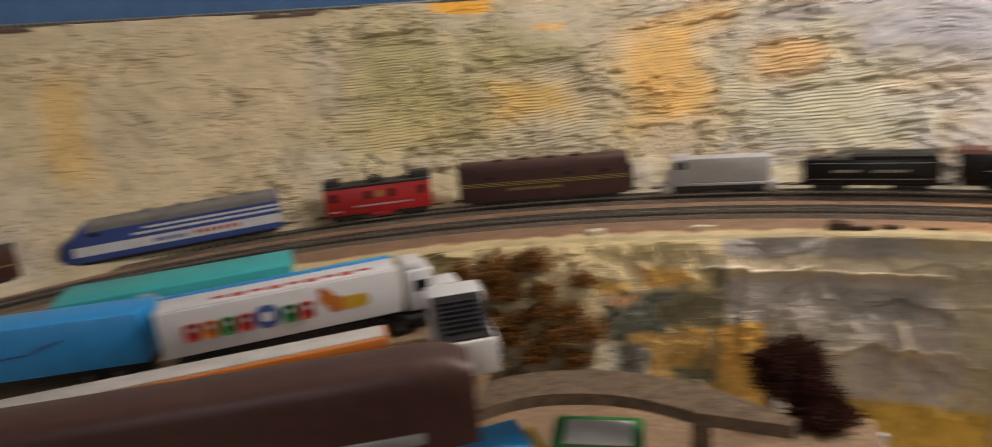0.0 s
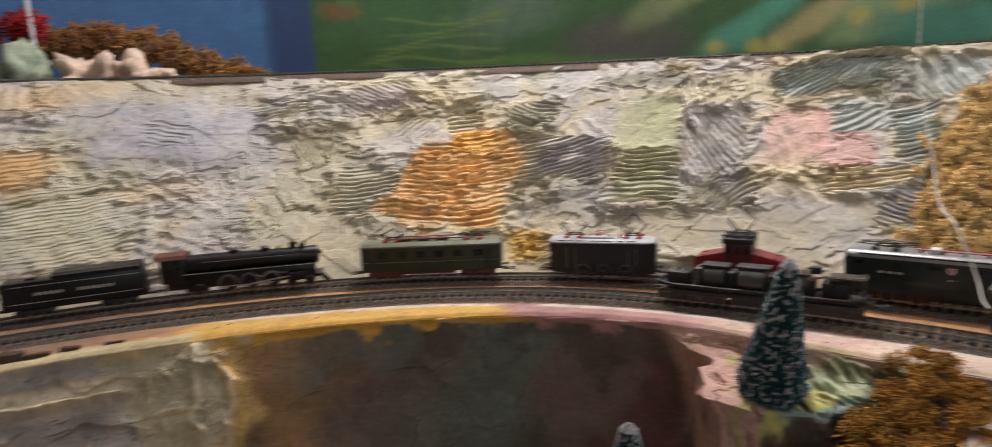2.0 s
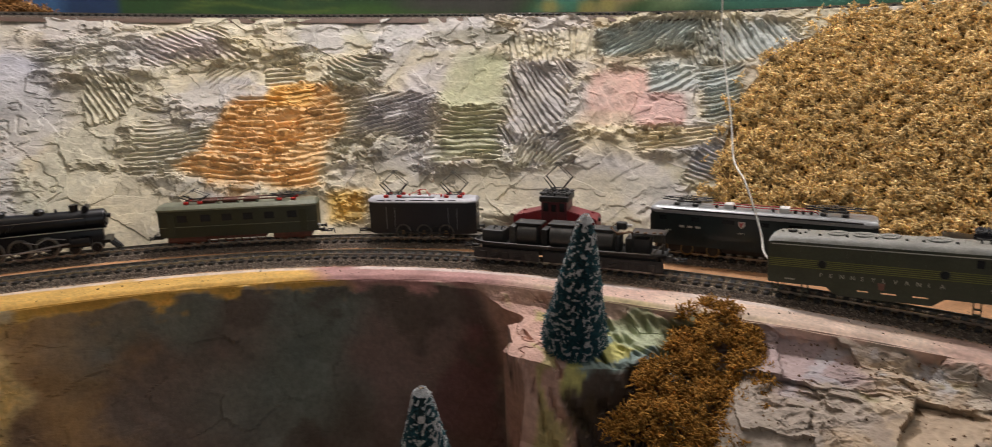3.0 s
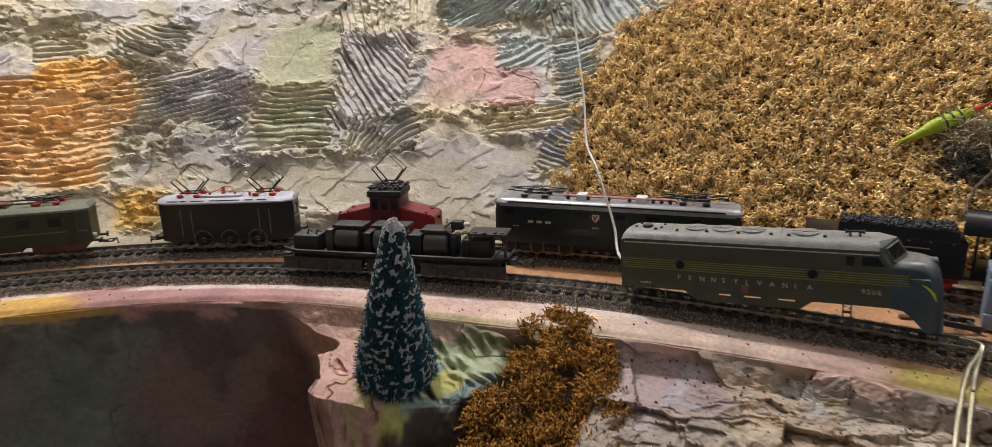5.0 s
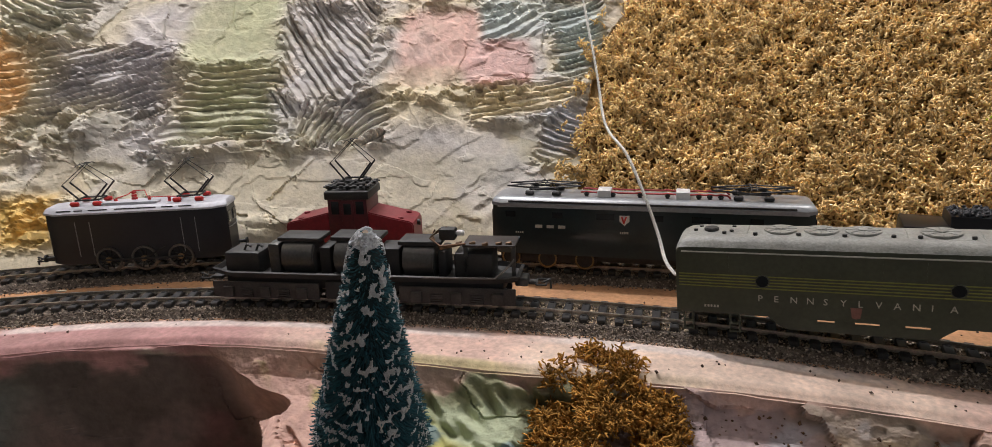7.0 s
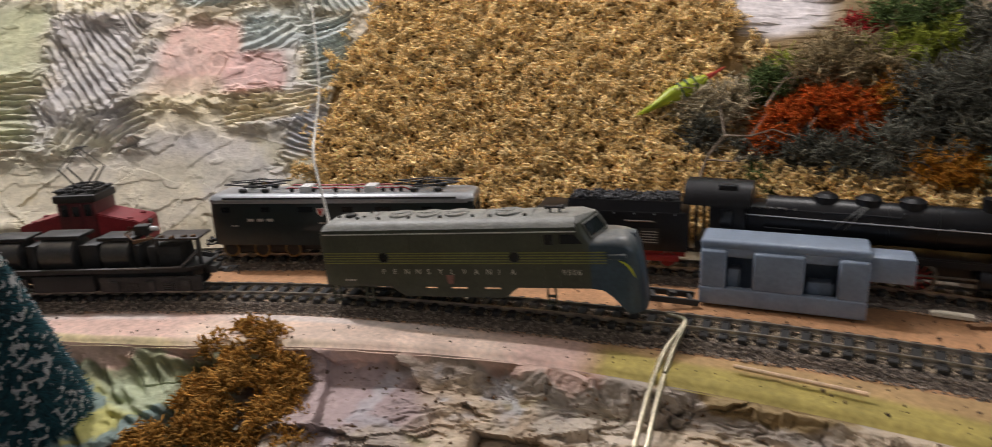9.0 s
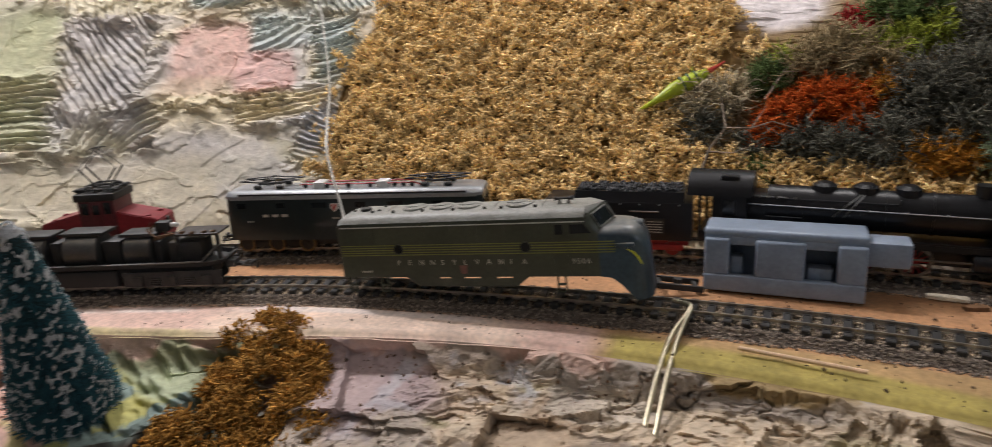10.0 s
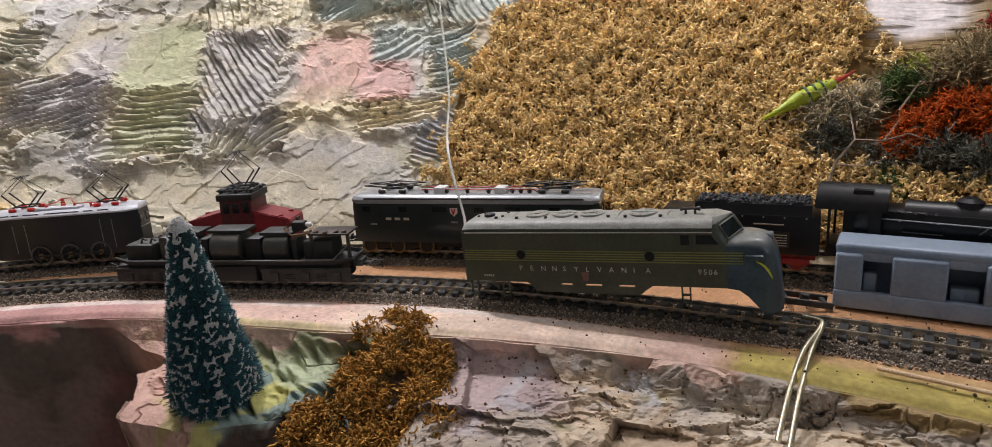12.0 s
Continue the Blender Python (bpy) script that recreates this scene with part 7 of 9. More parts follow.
def olive_electric():
    m, L = on_track(outer, 59.5, 49.4)
    h, w = L / 2, 0.0168
    t = thing("electric_locomotive", m, "dark olive electric locomotive with pale olive roof", "model train", "electric locomotives")
    plan = lambda f, k, z: [(-h * f, -w * 0.75 * k, z), (-h * f + 0.008, -w * k, z), (h * f - 0.008, -w * k, z), (h * f, -w * 0.75 * k, z), (h * f, w * 0.75 * k, z), (h * f - 0.008, w * k, z), (-h * f + 0.008, w * k, z), (-h * f, w * 0.75 * k, z)]
    part("body", loft([plan(0.99, 0.98, 0.0110), plan(0.99, 0.98, 0.0420)]), O_GREEN, t)
    part("roof", loft([plan(1.0, 1.03, 0.0420), plan(1.0, 1.03, 0.0440), plan(0.98, 0.85, 0.0468), plan(0.97, 0.62, 0.0480)]), O_ROOF, t, "pale dusty olive roof")
    for x in (-0.062, -0.036, -0.012, 0.012, 0.036, 0.062):
        panel("side_window", x - 0.0055, x + 0.0055, -w * 0.98, 0.0290, 0.0370, GLASS_D, t)
    for x in (-0.075, 0.075):
        panel("cab_door", x - 0.004, x + 0.004, -w * 0.98, 0.0130, 0.0390, O_GREEN, t, 0.0006)
    part("waist_band", box(-h * 0.97, h * 0.97, -w - 0.0002, -w + 0.0004, 0.0230, 0.0238), O_ROOF, t)
    uf = box(-0.040, 0.030, -0.0145, 0.0145, 0.0070, 0.0112, 0.0006)
    for x in (-0.036, -0.018, 0.0, 0.018):
        tube([(x, -0.0148, 0.011), (x + 0.003, -0.0148, 0.004), (x + 0.010, -0.0148, 0.004), (x + 0.013, -0.0148, 0.011)], 0.0008, 5, uf)
    part("underframe", uf, BROWN_UF, t, "rusty red underframe")
    for bx in (-0.060, 0.060):
        part("bogie", box(bx - 0.022, bx + 0.022, -0.0140, 0.0140, 0.0040, 0.0112, 0.001), BROWN_UF, t)
    for x in (-0.070, -0.050, 0.050, 0.070):
        axle(t, x, 0.0062, BROWN_UF, STEEL)
    for s in (-1, 1):
        coupler(t, s * h, s, z=0.0075)
        buffers(t, s * (h - 0.001), s, 0.0115)
        part("lamp", rod((s * h * 0.99, -0.009, 0.0170), (s * (h + 0.0015), -0.009, 0.0170), 0.0018, 12), WHITE_PL, t)
    for y in (-0.008, 0.008):
        part("roof_rail", tube([(-0.060, y, 0.0515), (0.055, y, 0.0515)], 0.0009, 5), BROWN_UF, t)
    for x in (-0.044, -0.022, 0.0, 0.022, 0.044):
        part("roof_support", box(x - 0.001, x + 0.001, -0.009, 0.009, 0.0478, 0.0512), O_ROOF, t)
    for x in (-0.034, -0.010, 0.014):
        part("roof_box", box(x - 0.008, x + 0.008, -0.006, 0.006, 0.0480, 0.0518, 0.0006), BROWN_UF, t)
    panto(t, -0.050, 0.0480, 0.016, 0.022)
    panto(t, 0.056, 0.0480, 0.0085, 0.022, foot=RED_PL)


olive_electric()

# ---- steam locomotives and tenders ----
CAB_ROOF = material("brown_red_cab_roof", (0.14, 0.05, 0.035), 0.6, vary=0.2, scale=60)
COAL = material("coal_load", (0.03, 0.03, 0.032), 0.5, vary=0.6, scale=400, bump=1.0, bump_scale=500)


def boiler(t, x0, x1, zc, r, mat, cone=0.0):
    secs = []
    n = 24
    for x, rr in ((x0, r), (x0 + (x1 - x0) * 0.35, r), (x0 + (x1 - x0) * 0.55, r * (1 - cone)), (x1 - 0.0015, r * (1 - cone)), (x1, r * (1 - cone) * 0.93)):
        secs.append([(x, rr * math.cos(k * math.tau / n), zc + rr * math.sin(k * math.tau / n)) for k in range(n)])
    b = part("boiler", loft(secs), mat, t)
    for k in range(5):
        x = x0 + (x1 - x0) * (0.12 + 0.19 * k)
        rr = (r if k < 2 else r * (1 - cone)) + 0.0003
        bm = bmesh.new()
        rings = [[bm.verts.new((x + d, rr * math.cos(q * math.tau / n), zc + rr * math.sin(q * math.tau / n))) for q in range(n)] for d in (0, 0.0012)]
        for q in range(n):
            bm.faces.new((rings[0][q], rings[0][(q + 1) % n], rings[1][(q + 1) % n], rings[1][q]))
        part("boiler_band", bm, mat, b)
    return b


def dome(t, x, z, r, h, mat, name="steam_dome"):
    bm = rod((x, 0, z), (x, 0, z + h * 0.7), r, 20)
    rod((x, 0, z + h * 0.7), (x, 0, z + h), r * 0.95, 20, bm, r2=r * 0.55)
    return part(name, bm, mat, t)


def steam_american():
    m, L = on_track(outer, 73.6, 61.8)
    h = L / 2
    t = thing("steam_locomotive", m, "black steam locomotive with brown-red cab roof", "model train", "steam locomotives")
    boiler(t, -h + 0.036, h - 0.016, 0.0375, 0.0128, BLACK, 0.1)
    part("smokebox_front", rod((h - 0.0165, 0, 0.0375), (h - 0.0145, 0, 0.0375), 0.0085, 20, bevel=0.0006), BLACK, t)
    part("headlight", rod((h - 0.0150, 0, 0.0405), (h - 0.0105, 0, 0.0405), 0.0026, 14), SOOT, t)
    cab = part("cab", box(-h + 0.008, -h + 0.036, -0.0165, 0.0165, 0.0190, 0.0500, 0.0006), BLACK, t)
    part("cab_roof", extrude([(-0.0178, 0.0490), (-0.0150, 0.0535), (0, 0.0560), (0.0150, 0.0535), (0.0178, 0.0490), (0.015, 0.0485), (-0.015, 0.0485)], -h + 0.002, -h + 0.038), CAB_ROOF, cab, "brown-red cab roof")
    for x in (-h + 0.013, -h + 0.024):
        part("cab_window", box(x, x + 0.008, -0.0169, -0.0150, 0.0370, 0.0470, 0.0004), GLASS_D, cab)
    part("running_board", box(-h + 0.034, h - 0.018, -0.0165, 0.0165, 0.0275, 0.0285), BLACK, t)
    part("white_edge", box(-h + 0.034, h - 0.018, -0.0168, -0.0163, 0.0288, 0.0294), WHITE_INK, t)
    part("frame", box(-h + 0.010, h - 0.020, -0.0060, 0.0060, 0.0080, 0.0260, 0.001), BLACK, t)
    for x in (-0.022, 0.004, 0.030):
        wheel(t, x, 0.0112, -0.0100, SOOT, STEEL, 12, "driving_wheel")
        wheel(t, x, 0.0112, 0.0100, BLACK, STEEL, 0, "driving_wheel")
    part("side_rod", box(-0.026, 0.034, -0.0136, -0.0126, 0.0085, 0.0100, 0.0003), SILVER, t)
    part("main_rod", tube([(0.004, -0.0144, 0.0092), (0.030, -0.0144, 0.0125), (0.055, -0.0144, 0.0150)], 0.0011, 6), SILVER, t)
    part("valve_gear", tube([(0.010, -0.0148, 0.0210), (0.022, -0.0148, 0.0175), (0.032, -0.0148, 0.0230), (0.050, -0.0148, 0.0200)], 0.0007, 6), SILVER, t)
    part("cylinder", rod((0.054, -0.0140, 0.0150), (0.074, -0.0140, 0.0150), 0.0060, 16, bevel=0.0006), BLACK, t)
    part("cylinder", rod((0.054, 0.0140, 0.0150), (0.074, 0.0140, 0.0150), 0.0060, 16, bevel=0.0006), BLACK, t)
    for x in (0.056, 0.078, -0.058):
        axle(t, x, 0.0058 if x > 0 else 0.0068, BLACK, STEEL)
    part("trailing_truck", box(-0.072, -0.044, -0.0120, -0.0105, 0.0050, 0.0120, 0.0008), BLACK, t)
    dome(t, -0.012, 0.0480, 0.0062, 0.0070, BLACK)
    dome(t, 0.026, 0.0470, 0.0058, 0.0070, BLACK, "sand_dome")
    part("chimney", rod((0.060, 0, 0.0460), (0.060, 0, 0.0560), 0.0042, 16, r2=0.0050), BLACK, t)
    part("bell", rod((0.042, 0, 0.0478), (0.042, 0, 0.0525), 0.0022, 12, r2=0.0010), SOOT, t)
    part("feedwater_heater", rod((0.072, -0.008, 0.0515), (0.072, 0.008, 0.0515), 0.0034, 14), BLACK, t)
    pl = bmesh.new()
    for k in range(7):
        y = -0.012 + k * 0.004
        tube([(h - 0.014, y, 0.0120), (h - 0.002 - abs(y) * 0.3, y * 0.9, 0.0020)], 0.0008, 4, pl)
    box(h - 0.020, h - 0.012, -0.0150, 0.0150, 0.0115, 0.0150, bm=pl)
    part("pilot", pl, BLACK, t)
    part("handrail", tube([(-0.050, -0.0135, 0.0420), (0.070, -0.0125, 0.0420)], 0.0004, 4), STEEL, t)
    for k in range(3):
        part("pipe", tube([(-0.045 + k * 0.02, -0.0128, 0.0285), (-0.045 + k * 0.02, -0.0138, 0.0340), (-0.036 + k * 0.02, -0.0125, 0.0410)], 0.0006, 5), BLACK, t)


def tender_american():
    m, L = on_track(outer, 82.9, 74.2)
    h, w = L / 2, 0.0170
    t = thing("tender", m, "black oil tender with thin white lines", "model train", "tenders")
    part("tank", box(-h + 0.002, h - 0.002, -w, w, 0.0120, 0.0430, 0.0012), BLACK, t)
    bm = extrude([(-w * 0.98, 0.0425), (-w * 0.98, 0.0470), (-w * 0.72, 0.0500), (w * 0.72, 0.0500), (w * 0.98, 0.0470), (w * 0.98, 0.0425)], -h * 0.28, h - 0.004, bevel=0.001)
    part("bunker", bm, BLACK, t)
    part("hatch", rod((-h * 0.6, 0, 0.0425), (-h * 0.6, 0, 0.0450), 0.005, 16), BLACK, t)
    for z in (0.0178, 0.0382):
        part("white_line", box(-h * 0.86, h * 0.90, -w - 0.0002, -w + 0.0003, z, z + 0.0006), WHITE_INK, t)
    bars(-h * 0.52, -h * 0.12, -w - 0.0002, 0.0265, 0.0036, 5, WHITE_INK, t)
    bars(h * 0.06, h * 0.56, -w - 0.0002, 0.0265, 0.0036, 7, WHITE_INK, t)
    part("frame", box(-h, h, -0.0120, 0.0120, 0.0090, 0.0122), BLACK, t)
    for bx in (-h * 0.58, h * 0.58):
        b = thing_part("bogie", t)
        part("sideframe", box(bx - 0.020, bx + 0.020, -0.0140, -0.0120, 0.0040, 0.0090, 0.001), SOOT, b)
        for dx in (-0.013, 0.0, 0.013):
            axle(b, bx + dx, 0.0058, SOOT, STEEL)
    for s in (-1, 1):
        coupler(t, s * h, s, z=0.008)
    part("ladder", tube([(-h - 0.0006, -0.012, 0.012), (-h - 0.0006, -0.012, 0.042)], 0.0005, 4), BLACK, t)


steam_american()
tender_american()


def steam_german():
    m, L = on_track(outer, 6.6, -4.9)
    h = L / 2
    t = thing("steam_locomotive", m, "large black steam locomotive with smoke deflectors", "model train", "steam locomotives")
    boiler(t, -h + 0.046, h - 0.012, 0.0390, 0.0138, BLACK, 0.04)
    part("firebox", box(-h + 0.030, -h + 0.060, -0.0128, 0.0128, 0.0200, 0.0480, 0.003), BLACK, t)
    for k in range(6):
        part("rivet", rod((-h + 0.036 + k * 0.0055, -0.0130, 0.0475), (-h + 0.036 + k * 0.0055, -0.0140, 0.0478), 0.0009, 8), STEEL, t)
    cab = part("cab", box(-h + 0.0115, -h + 0.034, -0.0168, 0.0168, 0.0140, 0.0480, 0.0008), BLACK, t)
    part("cab_floor", box(-h + 0.002, -h + 0.012, -0.0165, 0.0165, 0.0140, 0.0215, 0.0006), BLACK, cab)
    for y in (-0.0160, 0.0160):
        part("cab_post", rod((-h + 0.003, y, 0.0210), (-h + 0.003, y, 0.0480), 0.0009, 8), BLACK, cab)
    roof = [(-0.0180, 0.0470)] + [(-0.0180 * math.cos(g), 0.0470 + 0.0150 * math.sin(g)) for g in np.linspace(0.2, math.pi - 0.2, 10)] + [(0.0180, 0.0470)]
    part("cab_roof", extrude(roof, -h - 0.006, -h + 0.037, bevel=0.0005), BLACK, cab)
    part("roof_vent", box(-h + 0.016, -h + 0.028, -0.013, -0.006, 0.0565, 0.0605, 0.0006), BLACK, cab)
    part("window_frame", box(-h + 0.0175, -h + 0.0270, -0.0173, -0.0165, 0.0330, 0.0450, 0.0006), BLACK, cab)
    part("cab_window", box(-h + 0.0185, -h + 0.0260, -0.0176, -0.0150, 0.0340, 0.0440, 0.0004), GLASS_D, cab)
    part("number_frame", box(-h + 0.0125, -h + 0.0185, -0.0172, -0.0165, 0.0262, 0.0300, 0.0005), WHITE_INK, cab)
    part("number_plate", box(-h + 0.0131, -h + 0.0179, -0.0174, -0.0165, 0.0267, 0.0295, 0.0004), BLACK, cab)
    bars(-h + 0.0137, -h + 0.0176, -0.0175, 0.0272, 0.0018, 2, WHITE_INK, cab, "plate_mark")
    words("39 243", 0.0034, -h + 0.0100, -0.0171, 0.0225, WHITE_INK, cab, "road_number")
    part("running_board", box(-h + 0.034, h - 0.010, -0.0165, 0.0165, 0.0230, 0.0242), BLACK, t)
    part("board_valance", box(-h + 0.034, h - 0.030, -0.0168, -0.0160, 0.0195, 0.0232), BLACK, t)
    part("handrail", tube([(-h + 0.034, -0.0146, 0.0425), (0.0, -0.0146, 0.0420), (h - 0.030, -0.0142, 0.0415)], 0.0004, 5), SILVER, t)
    for k in range(6):
        x = -h + 0.044 + k * 0.021
        part("rail_stanchion", rod((x, -0.0125, 0.0418), (x, -0.0150, 0.0421), 0.0007, 8), SILVER, t)
    part("boiler_step", box(-h + 0.062, -h + 0.080, -0.0150, -0.0128, 0.0278, 0.0290, 0.0003), BLACK, t)
    for x in (-0.034, -0.010, 0.014, 0.040):
        part("boiler_band", rod((x - 0.0006, 0, 0.0390), (x + 0.0006, 0, 0.0390), 0.01415, 28), BLACK, t)
    part("white_pipe", box(-h + 0.046, -h + 0.068, -0.0149, -0.0143, 0.0345, 0.0350), STEEL, t)
    for k, x in enumerate((-0.022, 0.002, 0.026)):
        dome(t, x, 0.0500, 0.0078, 0.0068, BLACK, "steam_dome" if k == 1 else "sand_dome")
    part("chimney", rod((0.066, 0, 0.0500), (0.066, 0, 0.0590), 0.0052, 18, r2=0.0058), BLACK, t)
    for k in (0, 1):
        part("sand_pipe", tube([(0.000 + k * 0.002, -0.007, 0.0510), (-0.008 + k * 0.004, -0.0138, 0.0450), (-0.016 + k * 0.006, -0.0146, 0.0370)], 0.0005, 5), STEEL, t)
    part("feed_pipe", tube([(-0.052, -0.0105, 0.0480), (-0.050, -0.0115, 0.0465), (0.020, -0.0115, 0.0465), (0.022, -0.0098, 0.0490)], 0.0006, 5), BLACK, t)
    for y in (-0.0172, 0.0166):
        part("smoke_deflector", box(h - 0.030, h - 0.004, y, y + 0.0006, 0.0240, 0.0500, 0.0002), BLACK, t)
    part("smokebox_door", rod((h - 0.0125, 0, 0.0390), (h - 0.0095, 0, 0.0390), 0.0095, 20, bevel=0.0008), BLACK, t)
    part("frame", box(-h + 0.010, h - 0.012, -0.0060, 0.0060, 0.0070, 0.0225, 0.001), BLACK, t)
    for x in (-0.052, -0.024, 0.004, 0.032):
        wheel(t, x, 0.0100, -0.0102, RED_WHEEL, STEEL, 12, "driving_wheel")
        wheel(t, x, 0.0100, 0.0102, RED_WHEEL, STEEL, 0, "driving_wheel")
    part("side_rod", box(-0.056, 0.036, -0.0140, -0.0130, 0.0080, 0.0096, 0.0003), STEEL, t)
    part("main_rod", tube([(-0.024, -0.0148, 0.0088), (0.030, -0.0148, 0.0125), (0.062, -0.0148, 0.0130)], 0.0008, 6), STEEL, t)
    part("valve_gear", tube([(-0.016, -0.0152, 0.0200), (0.010, -0.0152, 0.0165), (0.028, -0.0152, 0.0205), (0.058, -0.0152, 0.0195)], 0.0007, 6), STEEL, t)
    for y in (-0.0138, 0.0138):
        part("cylinder", rod((0.062, y, 0.0135), (0.084, y, 0.0135), 0.0062, 16, bevel=0.0006), BLACK, t)
    wheel(t, h - 0.020, 0.0064, -0.0140, RED_WHEEL, STEEL, 8, "pilot_wheel")
    axle(t, h - 0.020, 0.0060, RED_WHEEL, STEEL)
    part("buffer_beam", box(h - 0.006, h - 0.002, -0.0165, 0.0165, 0.0090, 0.0150, 0.0005), BLACK, t)
    buffers(t, h - 0.002, 1, 0.0120)
    coupler(t, h - 0.003, 1, z=0.008)


def tender_german():
    m, L = on_track(outer, 12.9, 6.7)
    h, w = L / 2, 0.0165
    t = thing("tender", m, "black coal tender on red-wheeled bogies", "model train", "tenders")
    part("tank", box(-h + 0.001, h - 0.002, -w, w, 0.0130, 0.0410, 0.0010), BLACK, t)
    prof = [(-w * 0.98, 0.0405), (-w * 0.80, 0.0480), (w * 0.80, 0.0480), (w * 0.98, 0.0405)]
    part("bunker", extrude(prof, -h * 0.55, h * 0.86), BLACK, t)
    rng = np.random.default_rng(5)
    n = 420
    c = np.stack([-h * 0.52 + h * 1.34 * rng.random(n), (rng.random(n) - 0.5) * 0.024, 0.0475 + 0.0022 * rng.random(n)], -1)
    v, f = pebbles(c, 0.0010 + 0.0009 * rng.random(n), rng)
    scatter_mesh("coal", v, f, COAL, t, kind="")["label"] = "heap of black coal"
    for x in np.linspace(-h * 0.7, h * 0.8, 7):
        part("rivet", rod((float(x), -w - 0.0004, 0.0395), (float(x), -w + 0.0004, 0.0395), 0.0006, 6), SILVER, t)
    part("tool_rail", tube([(0.010, -w - 0.0008, 0.0345), (0.030, -w - 0.0008, 0.0345)], 0.0006, 5), STEEL, t)
    part("notice_panel", box(0.020, 0.034, -w - 0.0004, -w, 0.0180, 0.0295), SOOT, t)
    for k in range(5):
        part("notice_line", box(0.0215, 0.0325, -w - 0.0006, -w, 0.0192 + k * 0.0019, 0.0197 + k * 0.0019), WHITE_INK, t)
    part("frame", box(-h + 0.004, h - 0.004, -0.0130, 0.0130, 0.0090, 0.0132), RED_WHEEL, t)
    for bx in (-h * 0.52, h * 0.52):
        b = thing_part("bogie", t)
        part("sideframe", box(bx - 0.019, bx + 0.019, -0.0145, -0.0125, 0.0050, 0.0100, 0.001), RED_WHEEL, b, "red bogie side")
        for dx in (-0.011, 0.011):
            wheel(b, bx + dx, 0.0062, -0.0120, RED_WHEEL, STEEL, 0)
            wheel(b, bx + dx, 0.0062, 0.0100, RED_WHEEL, STEEL, 0)
    coupler(t, -h, -1, z=0.008)
    buffers(t, -h, -1, 0.0120)
    part("drawbar", box(h - 0.004, h + 0.006, -0.002, 0.002, 0.0095, 0.0110), SOOT, t)


steam_german()
tender_german()

# ---- cars along the left of the outer track ----
PALE_GREY = material("pale_grey_plastic", (0.47, 0.47, 0.475), 0.5, vary=0.08, scale=60)
MAROON = material("maroon_brown_paint", (0.060, 0.021, 0.018), 0.42, vary=0.15, scale=60, dust=0.1)
GILT = material("gilt_stripe", (0.30, 0.22, 0.05), 0.5, vary=0.1, scale=120)
BRIGHT_RED = material("bright_red_paint", (0.42, 0.016, 0.018), 0.42, vary=0.12, scale=60)
BLUE = material("royal_blue_paint", (0.03, 0.06, 0.22), 0.4, vary=0.12, scale=60)
OFFWHITE = material("off_white_paint", (0.55, 0.56, 0.58), 0.45, vary=0.08, scale=60)
BLUE_INK = material("blue_marking", (0.05, 0.10, 0.30), 0.5, vary=0.1, scale=120)
RED_INK = material("red_marking", (0.45, 0.04, 0.03), 0.5, vary=0.1, scale=120)
GREY_ROOF = material("grey_roof_paint", (0.16, 0.15, 0.14), 0.6, vary=0.15, scale=60, dust=0.2)


def bogies(t, xs, wheels=(-0.012, 0.012), mat=None, r=0.0060):
    for bx in xs:
        b = thing_part("bogie", t)
        part("sideframe", box(bx - 0.020, bx + 0.020, -0.0145, -0.0125, 0.0035, 0.0095, 0.001), mat or SOOT, b)
        part("sideframe", box(bx - 0.020, bx + 0.020, 0.0125, 0.0145, 0.0035, 0.0095, 0.001), mat or SOOT, b)
        for dx in wheels:
            axle(b, bx + dx, r, mat or SOOT, STEEL)


def grey_car():
    m, L = on_track(outer, 92.7, 84.9)
    h, w = L / 2, 0.0165
    t = thing("grey_diesel", m, "plain pale grey unpainted locomotive body", "model train")
    part("hood", box(-h * 0.58, h - 0.004, -w * 0.86, w * 0.86, 0.0160, 0.0500, 0.0025), PALE_GREY, t)
    cab = part("cab", extrude([(-w, 0.0140), (-w, 0.0490), (-w * 0.7, 0.0535), (w * 0.7, 0.0535), (w, 0.0490), (w, 0.0140)], -h + 0.010, -h * 0.56, bevel=0.0006), PALE_GREY, t)
    for x in (-h + 0.013, -h + 0.022):
        part("cab_window", box(x, x + 0.0065, -w - 0.0003, -w + 0.001, 0.0360, 0.0460, 0.0004), GLASS_D, cab)
    part("short_hood", box(-h + 0.002, -h + 0.012, -w * 0.7, w * 0.7, 0.0140, 0.0330, 0.002), PALE_GREY, t)
    part("walkway", box(-h, h, -w, w, 0.0125, 0.0160, 0.0006), PALE_GREY, t)
    part("frame", box(-h * 0.86, h * 0.86, -0.0140, 0.0140, 0.0045, 0.0126, 0.001), SOOT, t)
    for s in (-1, 1):
        part("pilot", box(s * h - 0.006, s * h + 0.006, -w * 0.95, w * 0.95, 0.0020, 0.0135, 0.0008), PALE_GREY, t)
        coupler(t, s * (h + 0.006), s)
    bogies(t, (-h * 0.52, h * 0.52))


